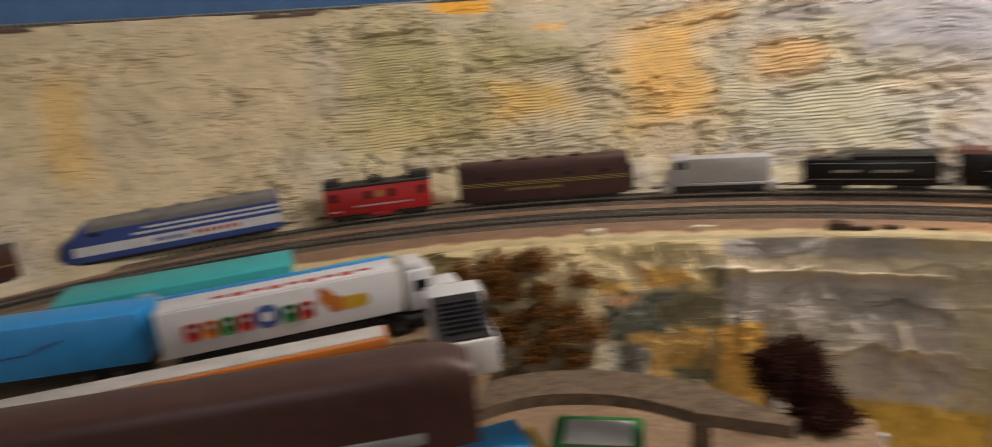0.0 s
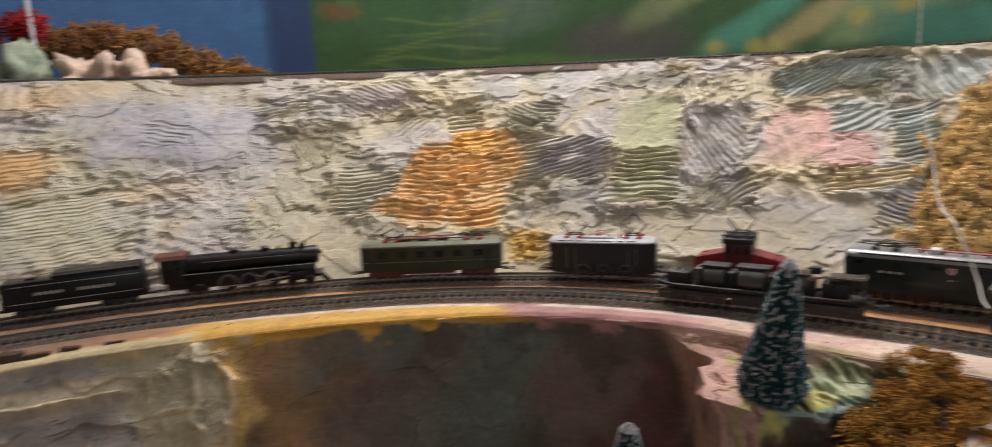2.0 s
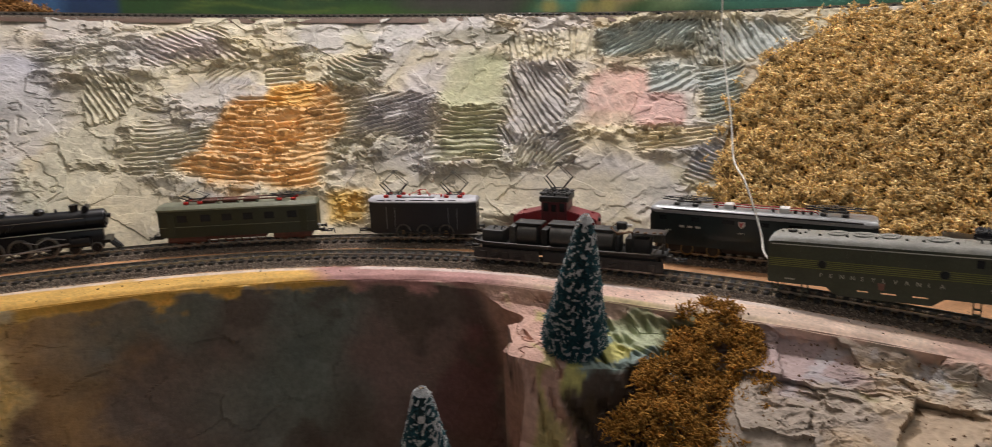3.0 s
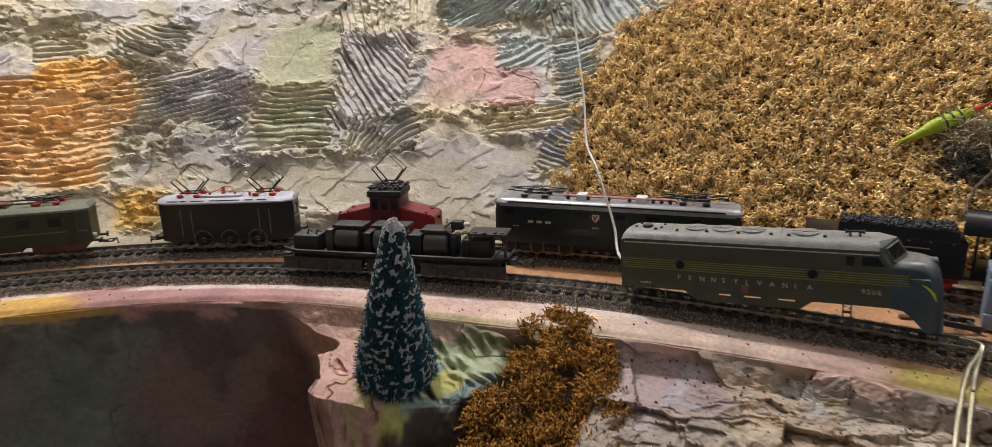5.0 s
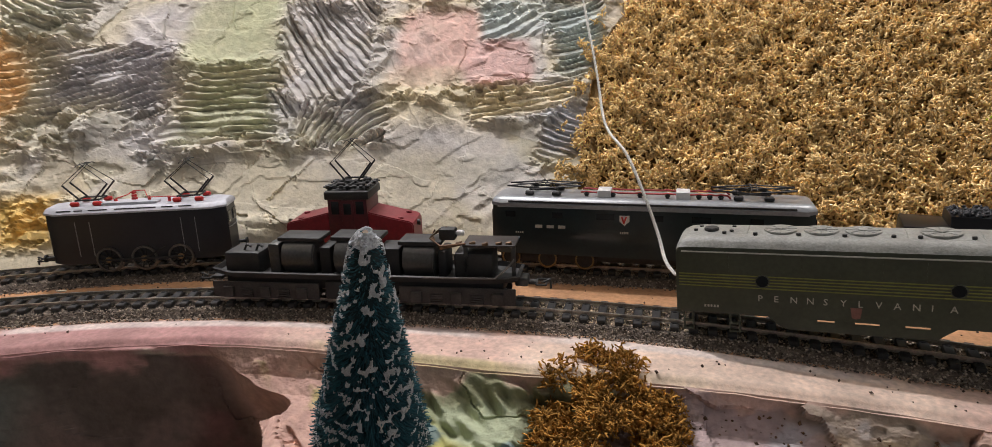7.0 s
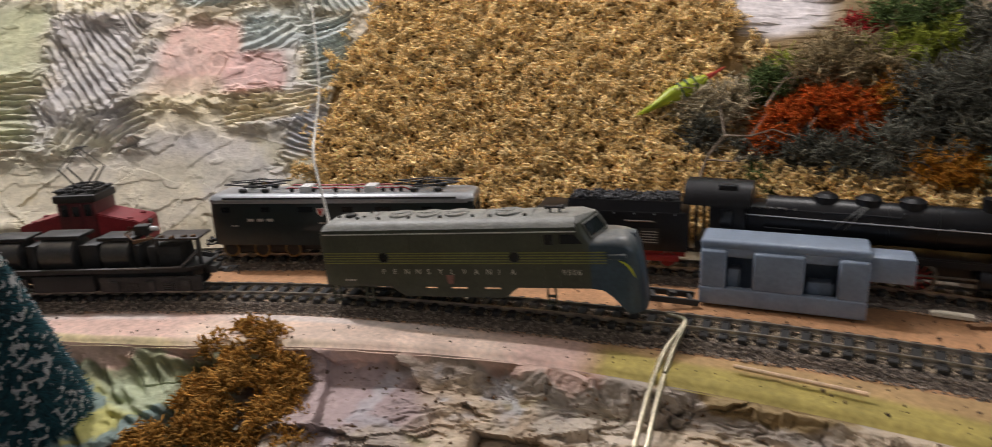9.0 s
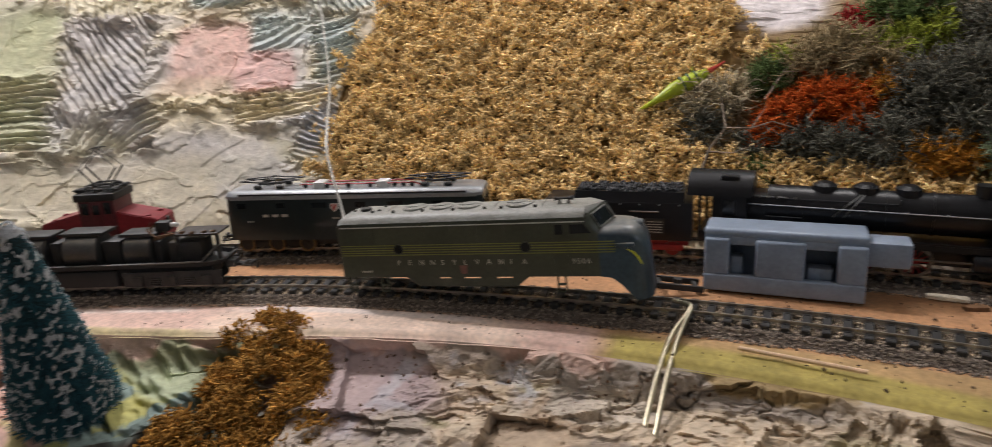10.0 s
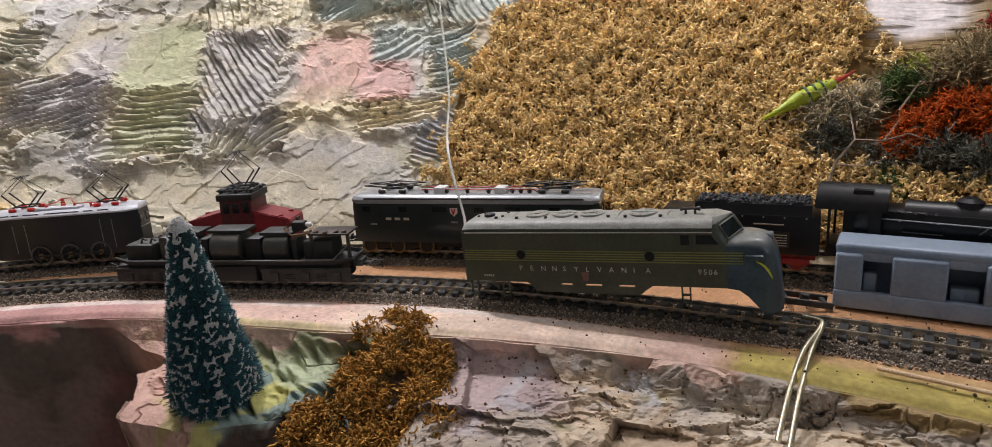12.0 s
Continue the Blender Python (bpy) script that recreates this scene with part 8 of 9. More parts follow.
def maroon_car():
    m, L = on_track(outer, 109.0, 95.6)
    h, w = L / 2, 0.0172
    t = thing("booster_unit", m, "maroon streamlined booster unit with gilt stripes", "model train")
    secs = [[(x, y, z) for y, z in dome_profile(w * k, 0.0080, 0.0500, 0.0640)] for x, k in ((-h, 0.96), (-h + 0.003, 1.0), (h - 0.003, 1.0), (h, 0.96))]
    part("body", loft(secs), MAROON, t)
    for z in (0.0300, 0.0322, 0.0344):
        part("gilt_stripe", box(-h + 0.001, h - 0.001, -w - 0.0002, -w + 0.0004, z, z + 0.0010), GILT, t)
    bars(-h * 0.42, h * 0.22, -w - 0.0002, 0.0225, 0.0040, 14, GILT, t)
    for x in (-h * 0.5, -h * 0.2, h * 0.1, h * 0.4):
        bm = rod((x, 0, 0.0630), (x, 0, 0.0660), 0.008, 20)
        part("roof_fan", bm, MAROON, t)
    for x in (-h * 0.62, h * 0.3, h * 0.72):
        part("porthole", rod((x, -w - 0.0004, 0.0420), (x, -w + 0.002, 0.0420), 0.0030, 18), GLASS_D, t)
    part("frame", box(-h * 0.9, h * 0.9, -0.0140, 0.0140, 0.0035, 0.0085), SOOT, t)
    part("gangway", box(h - 0.001, h + 0.006, -0.009, 0.009, 0.0100, 0.0450, 0.001), SOOT, t)
    bogies(t, (-h * 0.60, h * 0.60))
    for s in (-1, 1):
        coupler(t, s * h, s)


def red_car():
    m, L = on_track(outer, 119.7, 111.4)
    h, w = L / 2, 0.0170
    t = thing("red_boxcab", m, "bright red boxcab with black roof and raised collector", "model train")
    part("body", box(-h, h, -w, w, 0.0110, 0.0500, 0.0008), BRIGHT_RED, t)
    part("roof", box(-h - 0.001, h + 0.001, -w - 0.0008, w + 0.0008, 0.0498, 0.0535, 0.0014), SOOT, t)
    for x0, x1, z in ((-h, -h + 0.024, 0.0620), (h - 0.030, h + 0.001, 0.0625), (-0.014, 0.010, 0.0580)):
        part("roof_box", box(x0, x1, -0.012, 0.012, 0.0530, z, 0.001), SOOT, t)
    for x in (-h + 0.014, -0.014, 0.020, h - 0.014):
        fr2 = panel("side_window", x - 0.0048, x + 0.0048, -w, 0.0315, 0.0435, GLASS_D, t)
        part("window_bar", box(x - 0.0003, x + 0.0003, -w - 0.0006, -w, 0.0315, 0.0435), BRIGHT_RED, fr2)
    part("emblem", rod((0.003, -w - 0.0005, 0.0375), (0.003, -w + 0.0005, 0.0375), 0.0050, 18), GILT, t)
    bars(-h * 0.45, h * 0.62, -w - 0.0002, 0.0215, 0.0024, 18, OFFWHITE, t)
    bars(-h * 0.9, -h * 0.7, -w - 0.0002, 0.0160, 0.0026, 3, OFFWHITE, t)
    part("step_box", box(-0.012, 0.018, -w - 0.0005, w * 0.9, 0.0055, 0.0112, 0.0006), BRIGHT_RED, t)
    part("frame", box(-h * 0.95, h * 0.95, -0.0130, 0.0130, 0.0060, 0.0112), SOOT, t)
    bogies(t, (-h * 0.62, h * 0.62))
    panto(t, -0.004, 0.0580, 0.036, 0.021, foot=SOOT, thick=3.0)
    for s in (-1, 1):
        coupler(t, s * h, s)
    for x in (-0.03, 0.035):
        part("roof_vent", rod((x, 0, 0.0530), (x, 0, 0.0585), 0.0022, 10), SOOT, t)


def blue_diesel():
    m, L = on_track(outer, 138.2, 123.2)
    h, w = L / 2, 0.0172
    t = thing("blue_diesel", m, "blue and white passenger diesel with grey roof", "model train")
    secs = []
    for x, k, zs, zt in ((-h, 0.55, 0.014, 0.020), (-h + 0.006, 0.78, 0.026, 0.034), (-h + 0.022, 0.95, 0.034, 0.042), (-h + 0.030, 1.0, 0.042, 0.052), (-h + 0.040, 1.0, 0.046, 0.0585), (h - 0.003, 1.0, 0.046, 0.0600), (h, 0.97, 0.045, 0.058)):
        secs.append([(x, y, z) for y, z in dome_profile(w * k, 0.0080, zs, zt)])
    part("body", loft(secs), BLUE, t)
    roof = [[(x, y * 1.005, z + 0.0004) for y, z in dome_profile(w, zs, zs + 0.0005, zt)] for x, zs, zt in ((-h + 0.040, 0.046, 0.0587), (h - 0.003, 0.046, 0.0602))]
    part("roof", loft(roof), GREY_ROOF, t, "dusty grey roof")
    for x0, x1, z0, z1 in ((-h + 0.020, h - 0.001, 0.0160, 0.0285), (-h * 0.35, h - 0.001, 0.0330, 0.0362), (-h * 0.25, h - 0.001, 0.0395, 0.0425)):
        part("white_band", box(x0, x1, -w - 0.0003, -w + 0.0004, z0, z1), OFFWHITE, t)
    bars(-h * 0.18, h * 0.12, -w - 0.0006, 0.0195, 0.0048, 6, BLUE_INK, t)
    bars(h * 0.18, h * 0.62, -w - 0.0006, 0.0205, 0.0048, 7, RED_INK, t)
    for s in (-1, 1):
        q = bmesh.new()
        vs = [q.verts.new(p) for p in ((-h + 0.0395, s * 0.002, 0.0575), (-h + 0.0395, s * 0.012, 0.0540), (-h + 0.0310, s * 0.0135, 0.0470), (-h + 0.0305, s * 0.002, 0.0525))]
        q.faces.new(vs)
        part("windscreen", q, GLASS_D, t)
    part("cab_window", box(-h + 0.041, -h + 0.052, -w - 0.0003, -w + 0.001, 0.0400, 0.0455, 0.0005), GLASS_D, t)
    part("frame", box(-h * 0.85, h * 0.95, -0.0140, 0.0140, 0.0035, 0.0085), SOOT, t)
    for x in (-h * 0.2, h * 0.1, h * 0.4, h * 0.7):
        part("roof_fan", rod((x, 0, 0.0590), (x, 0, 0.0620), 0.007, 18), GREY_ROOF, t)
    bogies(t, (-h * 0.58, h * 0.62))
    coupler(t, h, 1)
    coupler(t, -h, -1)


def brown_car():
    m, L = on_track(outer, 147.5, 140.5)
    h, w = L / 2, 0.0170
    t = thing("freight_car", m, "dark brown freight car with gilt line", "model train")
    part("body", box(-h, h, -w, w, 0.0090, 0.0460, 0.001), MAROON, t)
    part("roof", extrude([(-w * 1.03, 0.0455), (0, 0.0500), (w * 1.03, 0.0455)], -h - 0.001, h + 0.001), SOOT, t)
    part("gilt_stripe", box(-h, h, -w - 0.0002, -w + 0.0004, 0.0250, 0.0262), GILT, t)
    bogies(t, (-h * 0.6, h * 0.6))
    coupler(t, h, 1)


grey_car()
maroon_car()
red_car()
blue_diesel()
brown_car()

# ---- loose body shell and bogie between the tracks ----
SHELL_GREY = material("blue_grey_raw_plastic", (0.24, 0.30, 0.39), 0.32, vary=0.1, scale=60, dust=0.25)


def loose_shell():
    p, q = Vector((1.232, 0.082, 0.0)), Vector((1.241, -0.012, 0.0))
    f = (q - p).normalized()
    y = Vector((0, 0, 1)).cross(f)
    o = p + y * 0.002
    m = Matrix(((f.x, y.x, 0, o.x), (f.y, y.y, 0, o.y), (0, 0, 1, 0), (0, 0, 0, 1)))
    L, w = (q - p).length, 0.028
    t = thing("loose_body_shell", m, "unpainted blue-grey plastic body shell lying between tracks", "model part")
    # near wall with its two openings, far wall, top, ends
    part("sill", box(0, L, -0.0034, 0.0025, 0.002, 0.0132, 0.0009, seg=3), SHELL_GREY, t)
    for x0, x1 in ((0.0, 0.0155), (0.0310, 0.0600), (0.0780, L)):
        part("raised_panel", box(x0, x1, -0.0028, 0.0022, 0.0125, 0.0375, 0.0018, seg=3), SHELL_GREY, t)
    part("rail", box(0, L, 0, 0.0025, 0.0330, 0.0395, 0.0006), SHELL_GREY, t)
    part("far_wall", box(0, L, w - 0.0025, w, 0.002, 0.0300, 0.0006), SHELL_GREY, t)
    for x in (0.0, 0.044, L - 0.006):
        part("far_pillar", box(x, x + 0.006, w - 0.0025, w, 0.0295, 0.0395, 0.0004), SHELL_GREY, t)
    part("top", box(-0.0005, L + 0.0005, -0.0005, w, 0.0375, 0.0435, 0.0022, seg=3), SHELL_GREY, t)
    part("end_wall", box(0, 0.0025, 0.001, w - 0.001, 0.002, 0.0400, 0.0006), SHELL_GREY, t)
    part("end_wall", box(L - 0.0025, L, 0.001, w - 0.001, 0.002, 0.0400, 0.0006), SHELL_GREY, t)
    part("nose_block", box(L - 0.0005, L + 0.0235, 0.004, w - 0.004, 0.0235, 0.0392, 0.0016), SHELL_GREY, t)
    for x in (0.0160, 0.0620, 0.0690):
        part("inner_block", box(x, x + 0.0075, 0.004, 0.014, 0.0120, 0.0240 if x < 0.06 else 0.0200, 0.0008), SHELL_GREY, t)
    part("foot", box(0.022, L, 0.003, w - 0.003, 0.0002, 0.0025, 0.0006), SHELL_GREY, t)


def loose_bogie():
    m = Matrix.Translation((1.226, 0.098, 0.0035)) @ Matrix.Rotation(math.radians(-65), 4, "Z") @ Matrix.Rotation(math.radians(8), 4, "Y")
    t = thing("loose_bogie", m, "black plastic wheelless bogie lying on the board", "model part")
    bm = bmesh.new()
    for y in (-0.007, 0.007):
        box(-0.016, 0.016, y - 0.001, y + 0.001, 0, 0.004, 0.0004, bm)
    for x in (-0.012, 0.0, 0.012):
        box(x - 0.0015, x + 0.0015, -0.007, 0.007, 0.0005, 0.003, 0.0004, bm)
    part("frame", bm, SOOT, t)
    part("pivot", rod((0, 0, 0.002), (0, 0, 0.0055), 0.0028, 12), SOOT, t)


loose_shell()
loose_bogie()

# ---- toy yard at the left, below the lip ----
DECK = material("deck_board", (0.27, 0.18, 0.11), 0.85, vary=0.25, scale=20, bump=0.4, bump_scale=200)
PLANK_W = material("grey_brown_ply", (0.145, 0.10, 0.065), 0.9, vary=0.4, scale=120, bump=0.9, bump_scale=300)
SKY_BLUE = material("sky_blue_plastic", (0.02, 0.28, 0.66), 0.4, vary=0.08, scale=60)
TEAL_PL = material("teal_plastic", (0.03, 0.40, 0.42), 0.45, vary=0.08, scale=60)
TOY_WHITE = material("toy_white_plastic", (0.68, 0.68, 0.70), 0.4, vary=0.06, scale=60)
TOY_ORANGE = material("toy_orange_plastic", (0.55, 0.17, 0.03), 0.45, vary=0.1, scale=60)
TOY_BLACK = material("toy_black_plastic", (0.012, 0.012, 0.014), 0.45, vary=0.15, scale=60)
COACH_ROOF = material("pale_grey_plastic", (0.52, 0.50, 0.48), 0.5, vary=0.12, scale=60)
TOY_GRN = material("toy_green_plastic", (0.02, 0.20, 0.05), 0.4, vary=0.1, scale=60)
TOY_YEL = material("toy_yellow_plastic", (0.6, 0.36, 0.03), 0.4, vary=0.1, scale=60)
COLOURS = [RED_INK, TOY_ORANGE, TOY_GRN, RED_INK, BLUE_INK, TOY_GRN, RED_INK]

tagged(part("yard_deck", box(-0.70, 0.030, 0.16, 0.645, -0.024, -0.001, 0.002), DECK), "brown board deck under the toy trucks", "deck", kind="structure")
tagged(part("yard_deck", box(0.0302, 0.088, 0.40, 0.545, -0.024, -0.001, 0.002), DECK), "brown board deck under the toy trucks", "deck", kind="structure")
tagged(part("lower_deck", box(-0.25, 0.42, 0.25, 0.70, -0.160, -0.150, 0.002), DECK), "brown board floor below the curved plank", "deck", kind="structure")


def frame_at(x, y, z, turn):
    return pose(x, y, z, 0, 0, turn)


def yard_at(x, y, turn):
    """A place on the yard deck; the toys there are built at five sixths."""
    return pose(x, y, -0.001, 0, 0, turn) @ Matrix.Scale(0.83, 4)


def road_wheels(t, xs, w, r):
    for x in xs:
        for y in (-w, w):
            wl = part("wheel", rod((x, y - 0.004, r), (x, y + 0.004, r), r, 18, bevel=0.0008), TOY_BLACK, t)
            part("hub", rod((x, y - 0.0043, r), (x, y + 0.0043, r), r * 0.5, 12), STEEL, wl)


def toy_semi():
    t = thing("toy_truck", yard_at(-0.0865, 0.5183, 32.3), "white toy semi-truck with colourful printed trailer", "toy truck", "toy vehicles")
    L = 0.236
    tr = part("trailer", box(-L / 2, L / 2, -0.024, 0.024, 0.0280, 0.0760, 0.002), TOY_WHITE, t)
    part("trailer_top", box(-L / 2 - 0.0005, L / 2 + 0.0005, 0.016, 0.0245, 0.0745, 0.0785, 0.001), SKY_BLUE, tr, "blue upper edge")
    part("top_panel", box(-L / 2 + 0.001, L / 2 - 0.001, -0.0225, 0.016, 0.0755, 0.0772, 0.0006), TOY_WHITE, tr)
    x = -L / 2 + 0.024
    for k, m in enumerate(COLOURS):
        wd = 0.0165 if k != 4 else 0.026
        if k == 4:
            part("print_mark", rod((x + 0.011, -0.0246, 0.053), (x + 0.011, -0.0235, 0.053), 0.0125, 24), m, tr, "blue round print")
            part("print_mark", rod((x + 0.011, -0.0249, 0.053), (x + 0.011, -0.0235, 0.053), 0.0055, 20), TOY_WHITE, tr)
        else:
            part("print_mark", box(x, x + wd * 0.86, -0.0245, -0.0235, 0.0430, 0.0610, 0.004), m, tr)
            part("print_mark", rod((x + wd * 0.45, -0.0248, 0.054), (x + wd * 0.45, -0.0235, 0.054), 0.0028, 12), TOY_WHITE, tr)
        x += wd
    for dx, dz, rr_, m in ((0.012, 0.060, 0.008, TOY_ORANGE), (0.020, 0.052, 0.009, TOY_ORANGE), (0.034, 0.051, 0.008, TOY_YEL), (0.046, 0.051, 0.0075, TOY_YEL), (0.008, 0.068, 0.004, TOY_ORANGE)):
        part("print_mark", rod((x + dx, -0.0245 - dx * 0.004, dz), (x + dx, -0.0235, dz), rr_, 20), m, tr)
    for k in range(9):
        part("top_mark", box(-0.066 + k * 0.018, -0.053 + k * 0.018, -0.012 - 0.003 * (k % 2), -0.004, 0.0766, 0.0775, 0.0003), RED_INK, tr)
    part("chassis", box(-L / 2 + 0.01, L / 2 + 0.05, -0.014, 0.014, 0.0130, 0.0232, 0.001), TOY_BLACK, t)
    cab = part("cab", box(L / 2 + 0.006, L / 2 + 0.036, -0.022, 0.022, 0.0240, 0.0700, 0.004), TOY_WHITE, t)
    part("side_window", box(L / 2 + 0.015, L / 2 + 0.030, -0.0224, -0.020, 0.0460, 0.0590, 0.0008), GLASS_D, cab)
    part("windscreen", box(L / 2 + 0.035, L / 2 + 0.0365, -0.018, 0.018, 0.0450, 0.0610, 0.0006), GLASS_D, cab)
    part("fairing", box(L / 2 + 0.006, L / 2 + 0.028, -0.018, 0.018, 0.0690, 0.0780, 0.004), TOY_WHITE, cab)
    part("hood", box(L / 2 + 0.034, L / 2 + 0.066, -0.017, 0.017, 0.0220, 0.0480, 0.004), TOY_WHITE, t)
    part("fuel_tank", rod((L / 2 + 0.002, -0.019, 0.0160), (L / 2 + 0.026, -0.019, 0.0160), 0.006, 16, bevel=0.001), TOY_BLACK, t)
    road_wheels(t, (-L / 2 + 0.026, -L / 2 + 0.050, L / 2 - 0.026, L / 2 - 0.004, L / 2 + 0.052), 0.019, 0.0115)


def blue_trailer():
    t = thing("toy_trailer", yard_at(-0.2898, 0.4353, 22), "bright blue toy box trailer with a scribbled mark", "toy truck", "toy vehicles")
    part("box_body", box(-0.15, 0.13, -0.022, 0.028, 0.0200, 0.0740, 0.002), SKY_BLUE, t)
    part("scribble", tube([(-0.06, -0.0225, 0.034), (-0.02, -0.0228, 0.044), (0.02, -0.0225, 0.046), (0.055, -0.0228, 0.056), (0.03, -0.0225, 0.050)], 0.0012, 5), BLUE_INK, t)
    part("chassis", box(-0.14, 0.13, -0.015, 0.020, 0.0110, 0.0202), TOY_BLACK, t)
    road_wheels(t, (-0.12, -0.09, 0.07, 0.10), 0.018, 0.0105)


def teal_box():
    t = thing("toy_container", yard_at(-0.2193, 0.5515, 31), "teal toy container with a pale round mark", "toy container", "toy vehicles")
    part("box_body", box(-0.125, 0.125, -0.035, 0.035, 0.0, 0.0700, 0.002), TEAL_PL, t)
    part("round_mark", rod((-0.03, -0.0352, 0.050), (-0.03, -0.0345, 0.050), 0.017, 24), TOY_WHITE, t)


def orange_coach():
    t = thing("model_coach", yard_at(-0.0906, 0.4311, 30.0), "white model coach with an orange stripe", "model train")
    part("body", box(-0.23, 0.15, -0.017, 0.017, 0.0080, 0.0400, 0.003), TOY_WHITE, t)
    part("stripe", box(-0.231, 0.151, -0.0174, 0.0174, 0.0300, 0.0405, 0.002), TOY_ORANGE, t, "orange stripe")
    part("roof", box(-0.228, 0.148, -0.013, 0.013, 0.0395, 0.0425, 0.002), COACH_ROOF, t, "pale grey roof")
    road_wheels(t, (-0.19, -0.165, 0.095, 0.12), 0.009, 0.0060)


def brown_coach():
    t = thing("model_coach", yard_at(-0.0284, 0.344, 23.5), "dark maroon streamlined model coach with silver window", "model train")
    secs = [[(x, y, z) for y, z in dome_profile(0.024 * k, 0.012, 0.058 * q, 0.083 * q)] for x, k, q in ((-0.24, 0.97, 1.0), (-0.235, 1.0, 1.0), (0.150, 1.0, 1.0), (0.176, 0.97, 0.97), (0.190, 0.88, 0.88))]
    part("body", loft(secs), MAROON, t)
    part("window", box(0.085, 0.150, -0.0246, -0.0225, 0.0190, 0.0290, 0.002), SILVER, t, "silver window strip")
    part("chassis", box(-0.22, 0.17, -0.016, 0.016, 0.0040, 0.0130), TOY_BLACK, t)
    road_wheels(t, (-0.19, -0.16, 0.10, 0.13), 0.012, 0.0065)


def white_hauler():
    t = thing("toy_truck", frame_at(0.072, 0.515, -0.001, 25), "white toy truck front with black louvred panel", "toy truck", "toy vehicles")
    part("body", box(-0.0235, 0.0235, -0.046, 0.045, 0.0060, 0.0350, 0.003), TOY_WHITE, t)
    part("bonnet", box(-0.0235, 0.0235, 0.017, 0.046, 0.0340, 0.0500, 0.003), TOY_WHITE, t)
    bm = bmesh.new()
    q = [bm.verts.new(p) for p in ((-0.021, -0.043, 0.0365), (0.021, -0.043, 0.0365), (0.020, 0.017, 0.0490), (-0.020, 0.017, 0.0490), (-0.021, -0.043, 0.0340), (0.021, -0.043, 0.0340), (0.020, 0.017, 0.0340), (-0.020, 0.017, 0.0340))]
    for f in ((0, 1, 2, 3), (0, 4, 5, 1), (1, 5, 6, 2), (2, 6, 7, 3), (3, 7, 4, 0)):
        bm.faces.new([q[k] for k in f])
    pn = part("louvre_panel", bm, TOY_BLACK, t, "black louvred panel")
    for k in range(7):
        y = -0.036 + k * 0.0065
        z = 0.0365 + (y + 0.043) / 0.060 * 0.0125
        part("slat", box(-0.015, 0.015, y, y + 0.0030, z, z + 0.0022), TOY_BLACK, pn)
    road_wheels(t, (-0.012, 0.012), 0.030, 0.0085)


for build in (toy_semi, blue_trailer, teal_box, orange_coach, brown_coach, white_hauler):
    build()


def green_toy():
    t = thing("toy_truck", frame_at(0.168, 0.575, -0.150, 3), "green toy truck with white roof panel", "toy truck", "toy vehicles")
    part("body", box(-0.040, 0.040, -0.032, 0.016, 0.0080, 0.0560, 0.004), TOY_GRN, t)
    part("roof_panel", box(-0.028, 0.030, -0.030, 0.006, 0.0550, 0.0575, 0.002), TOY_WHITE, t)
    part("windscreen", box(-0.030, 0.032, -0.0326, -0.030, 0.0300, 0.0520, 0.002), GLASS_D, t)
    road_wheels(t, (-0.026, 0.026), 0.020, 0.0100)
    t = thing("toy_trailer", frame_at(0.070, 0.545, -0.150, 33), "bright blue toy trailer with yellow nose", "toy truck", "toy vehicles")
    part("body", box(-0.070, 0.036, -0.030, 0.016, 0.0100, 0.0570, 0.003), SKY_BLUE, t)
    part("nose", box(0.035, 0.050, -0.024, 0.010, 0.0100, 0.0480, 0.003), TOY_YEL, t)
    road_wheels(t, (-0.045, 0.02), 0.018, 0.0100)


green_toy()


def plank():
    mid = curve_points([(0.052, 0.520, -0.050), (0.080, 0.546, -0.050), (0.120, 0.566, -0.050), (0.170, 0.573, -0.050), (0.215, 0.567, -0.050), (0.262, 0.549, -0.050), (0.322, 0.524, -0.050)], 48)
    o = mid[0]
    bm = bmesh.new()
    prev = None
    for k, p in enumerate(mid):
        d = (mid[min(k + 1, len(mid) - 1)] - mid[max(k - 1, 0)]).normalized()
        n = Vector((-d.y, d.x, 0))
        hw = 0.0205 * min(1.0, 0.35 + 0.65 * (47 - k) / 7)
        ring = [bm.verts.new(p - o + n * s + Vector((0, 0, z))) for s, z in ((hw, 0), (hw, -0.011), (-hw, -0.011), (-hw, 0))]
        if prev:
            for q in range(4):
                bm.faces.new((prev[q], prev[(q + 1) % 4], ring[(q + 1) % 4], ring[q]))
        else:
            bm.faces.new(ring)
        prev = ring
    bm.faces.new(prev[::-1])
    bmesh.ops.recalc_face_normals(bm, faces=bm.faces[:])
    t = thing("curved_plank", Matrix.Translation(o), "grey-brown curved plywood roadbed bridging the yard", "plank")
    part("board", bm, PLANK_W, t)
    for k in (39,):
        p = mid[k] - o
        part("riser", box(p.x - 0.008, p.x + 0.008, p.y - 0.008, p.y + 0.008, -0.150 + 0.050, -0.011), PLANK_W, t)


plank()
L_MAROON = material("maroon_lichen", (0.055, 0.018, 0.012), 0.85, vary=0.3, scale=120, island=0.5, spec=0.15)
shrub("lichen_bush", Vector((0.345, 0.705, -0.105)), 0.055, 2200, 0.012, 0.0008, L_MAROON, "dark maroon lichen bush below the cliff", 77)
shrub("lichen_bush", Vector((0.372, 0.690, -0.145)), 0.045, 1600, 0.012, 0.0008, L_MAROON, "dark maroon lichen bush below the cliff", 78)

t = thing("signal_post", Matrix.Translation((0.425, 0.680, -0.30)), "small white model signal post", "signal")
part("post", rod((0, 0, 0), (0, 0, 0.14), 0.0022, 10), TOY_WHITE, t)
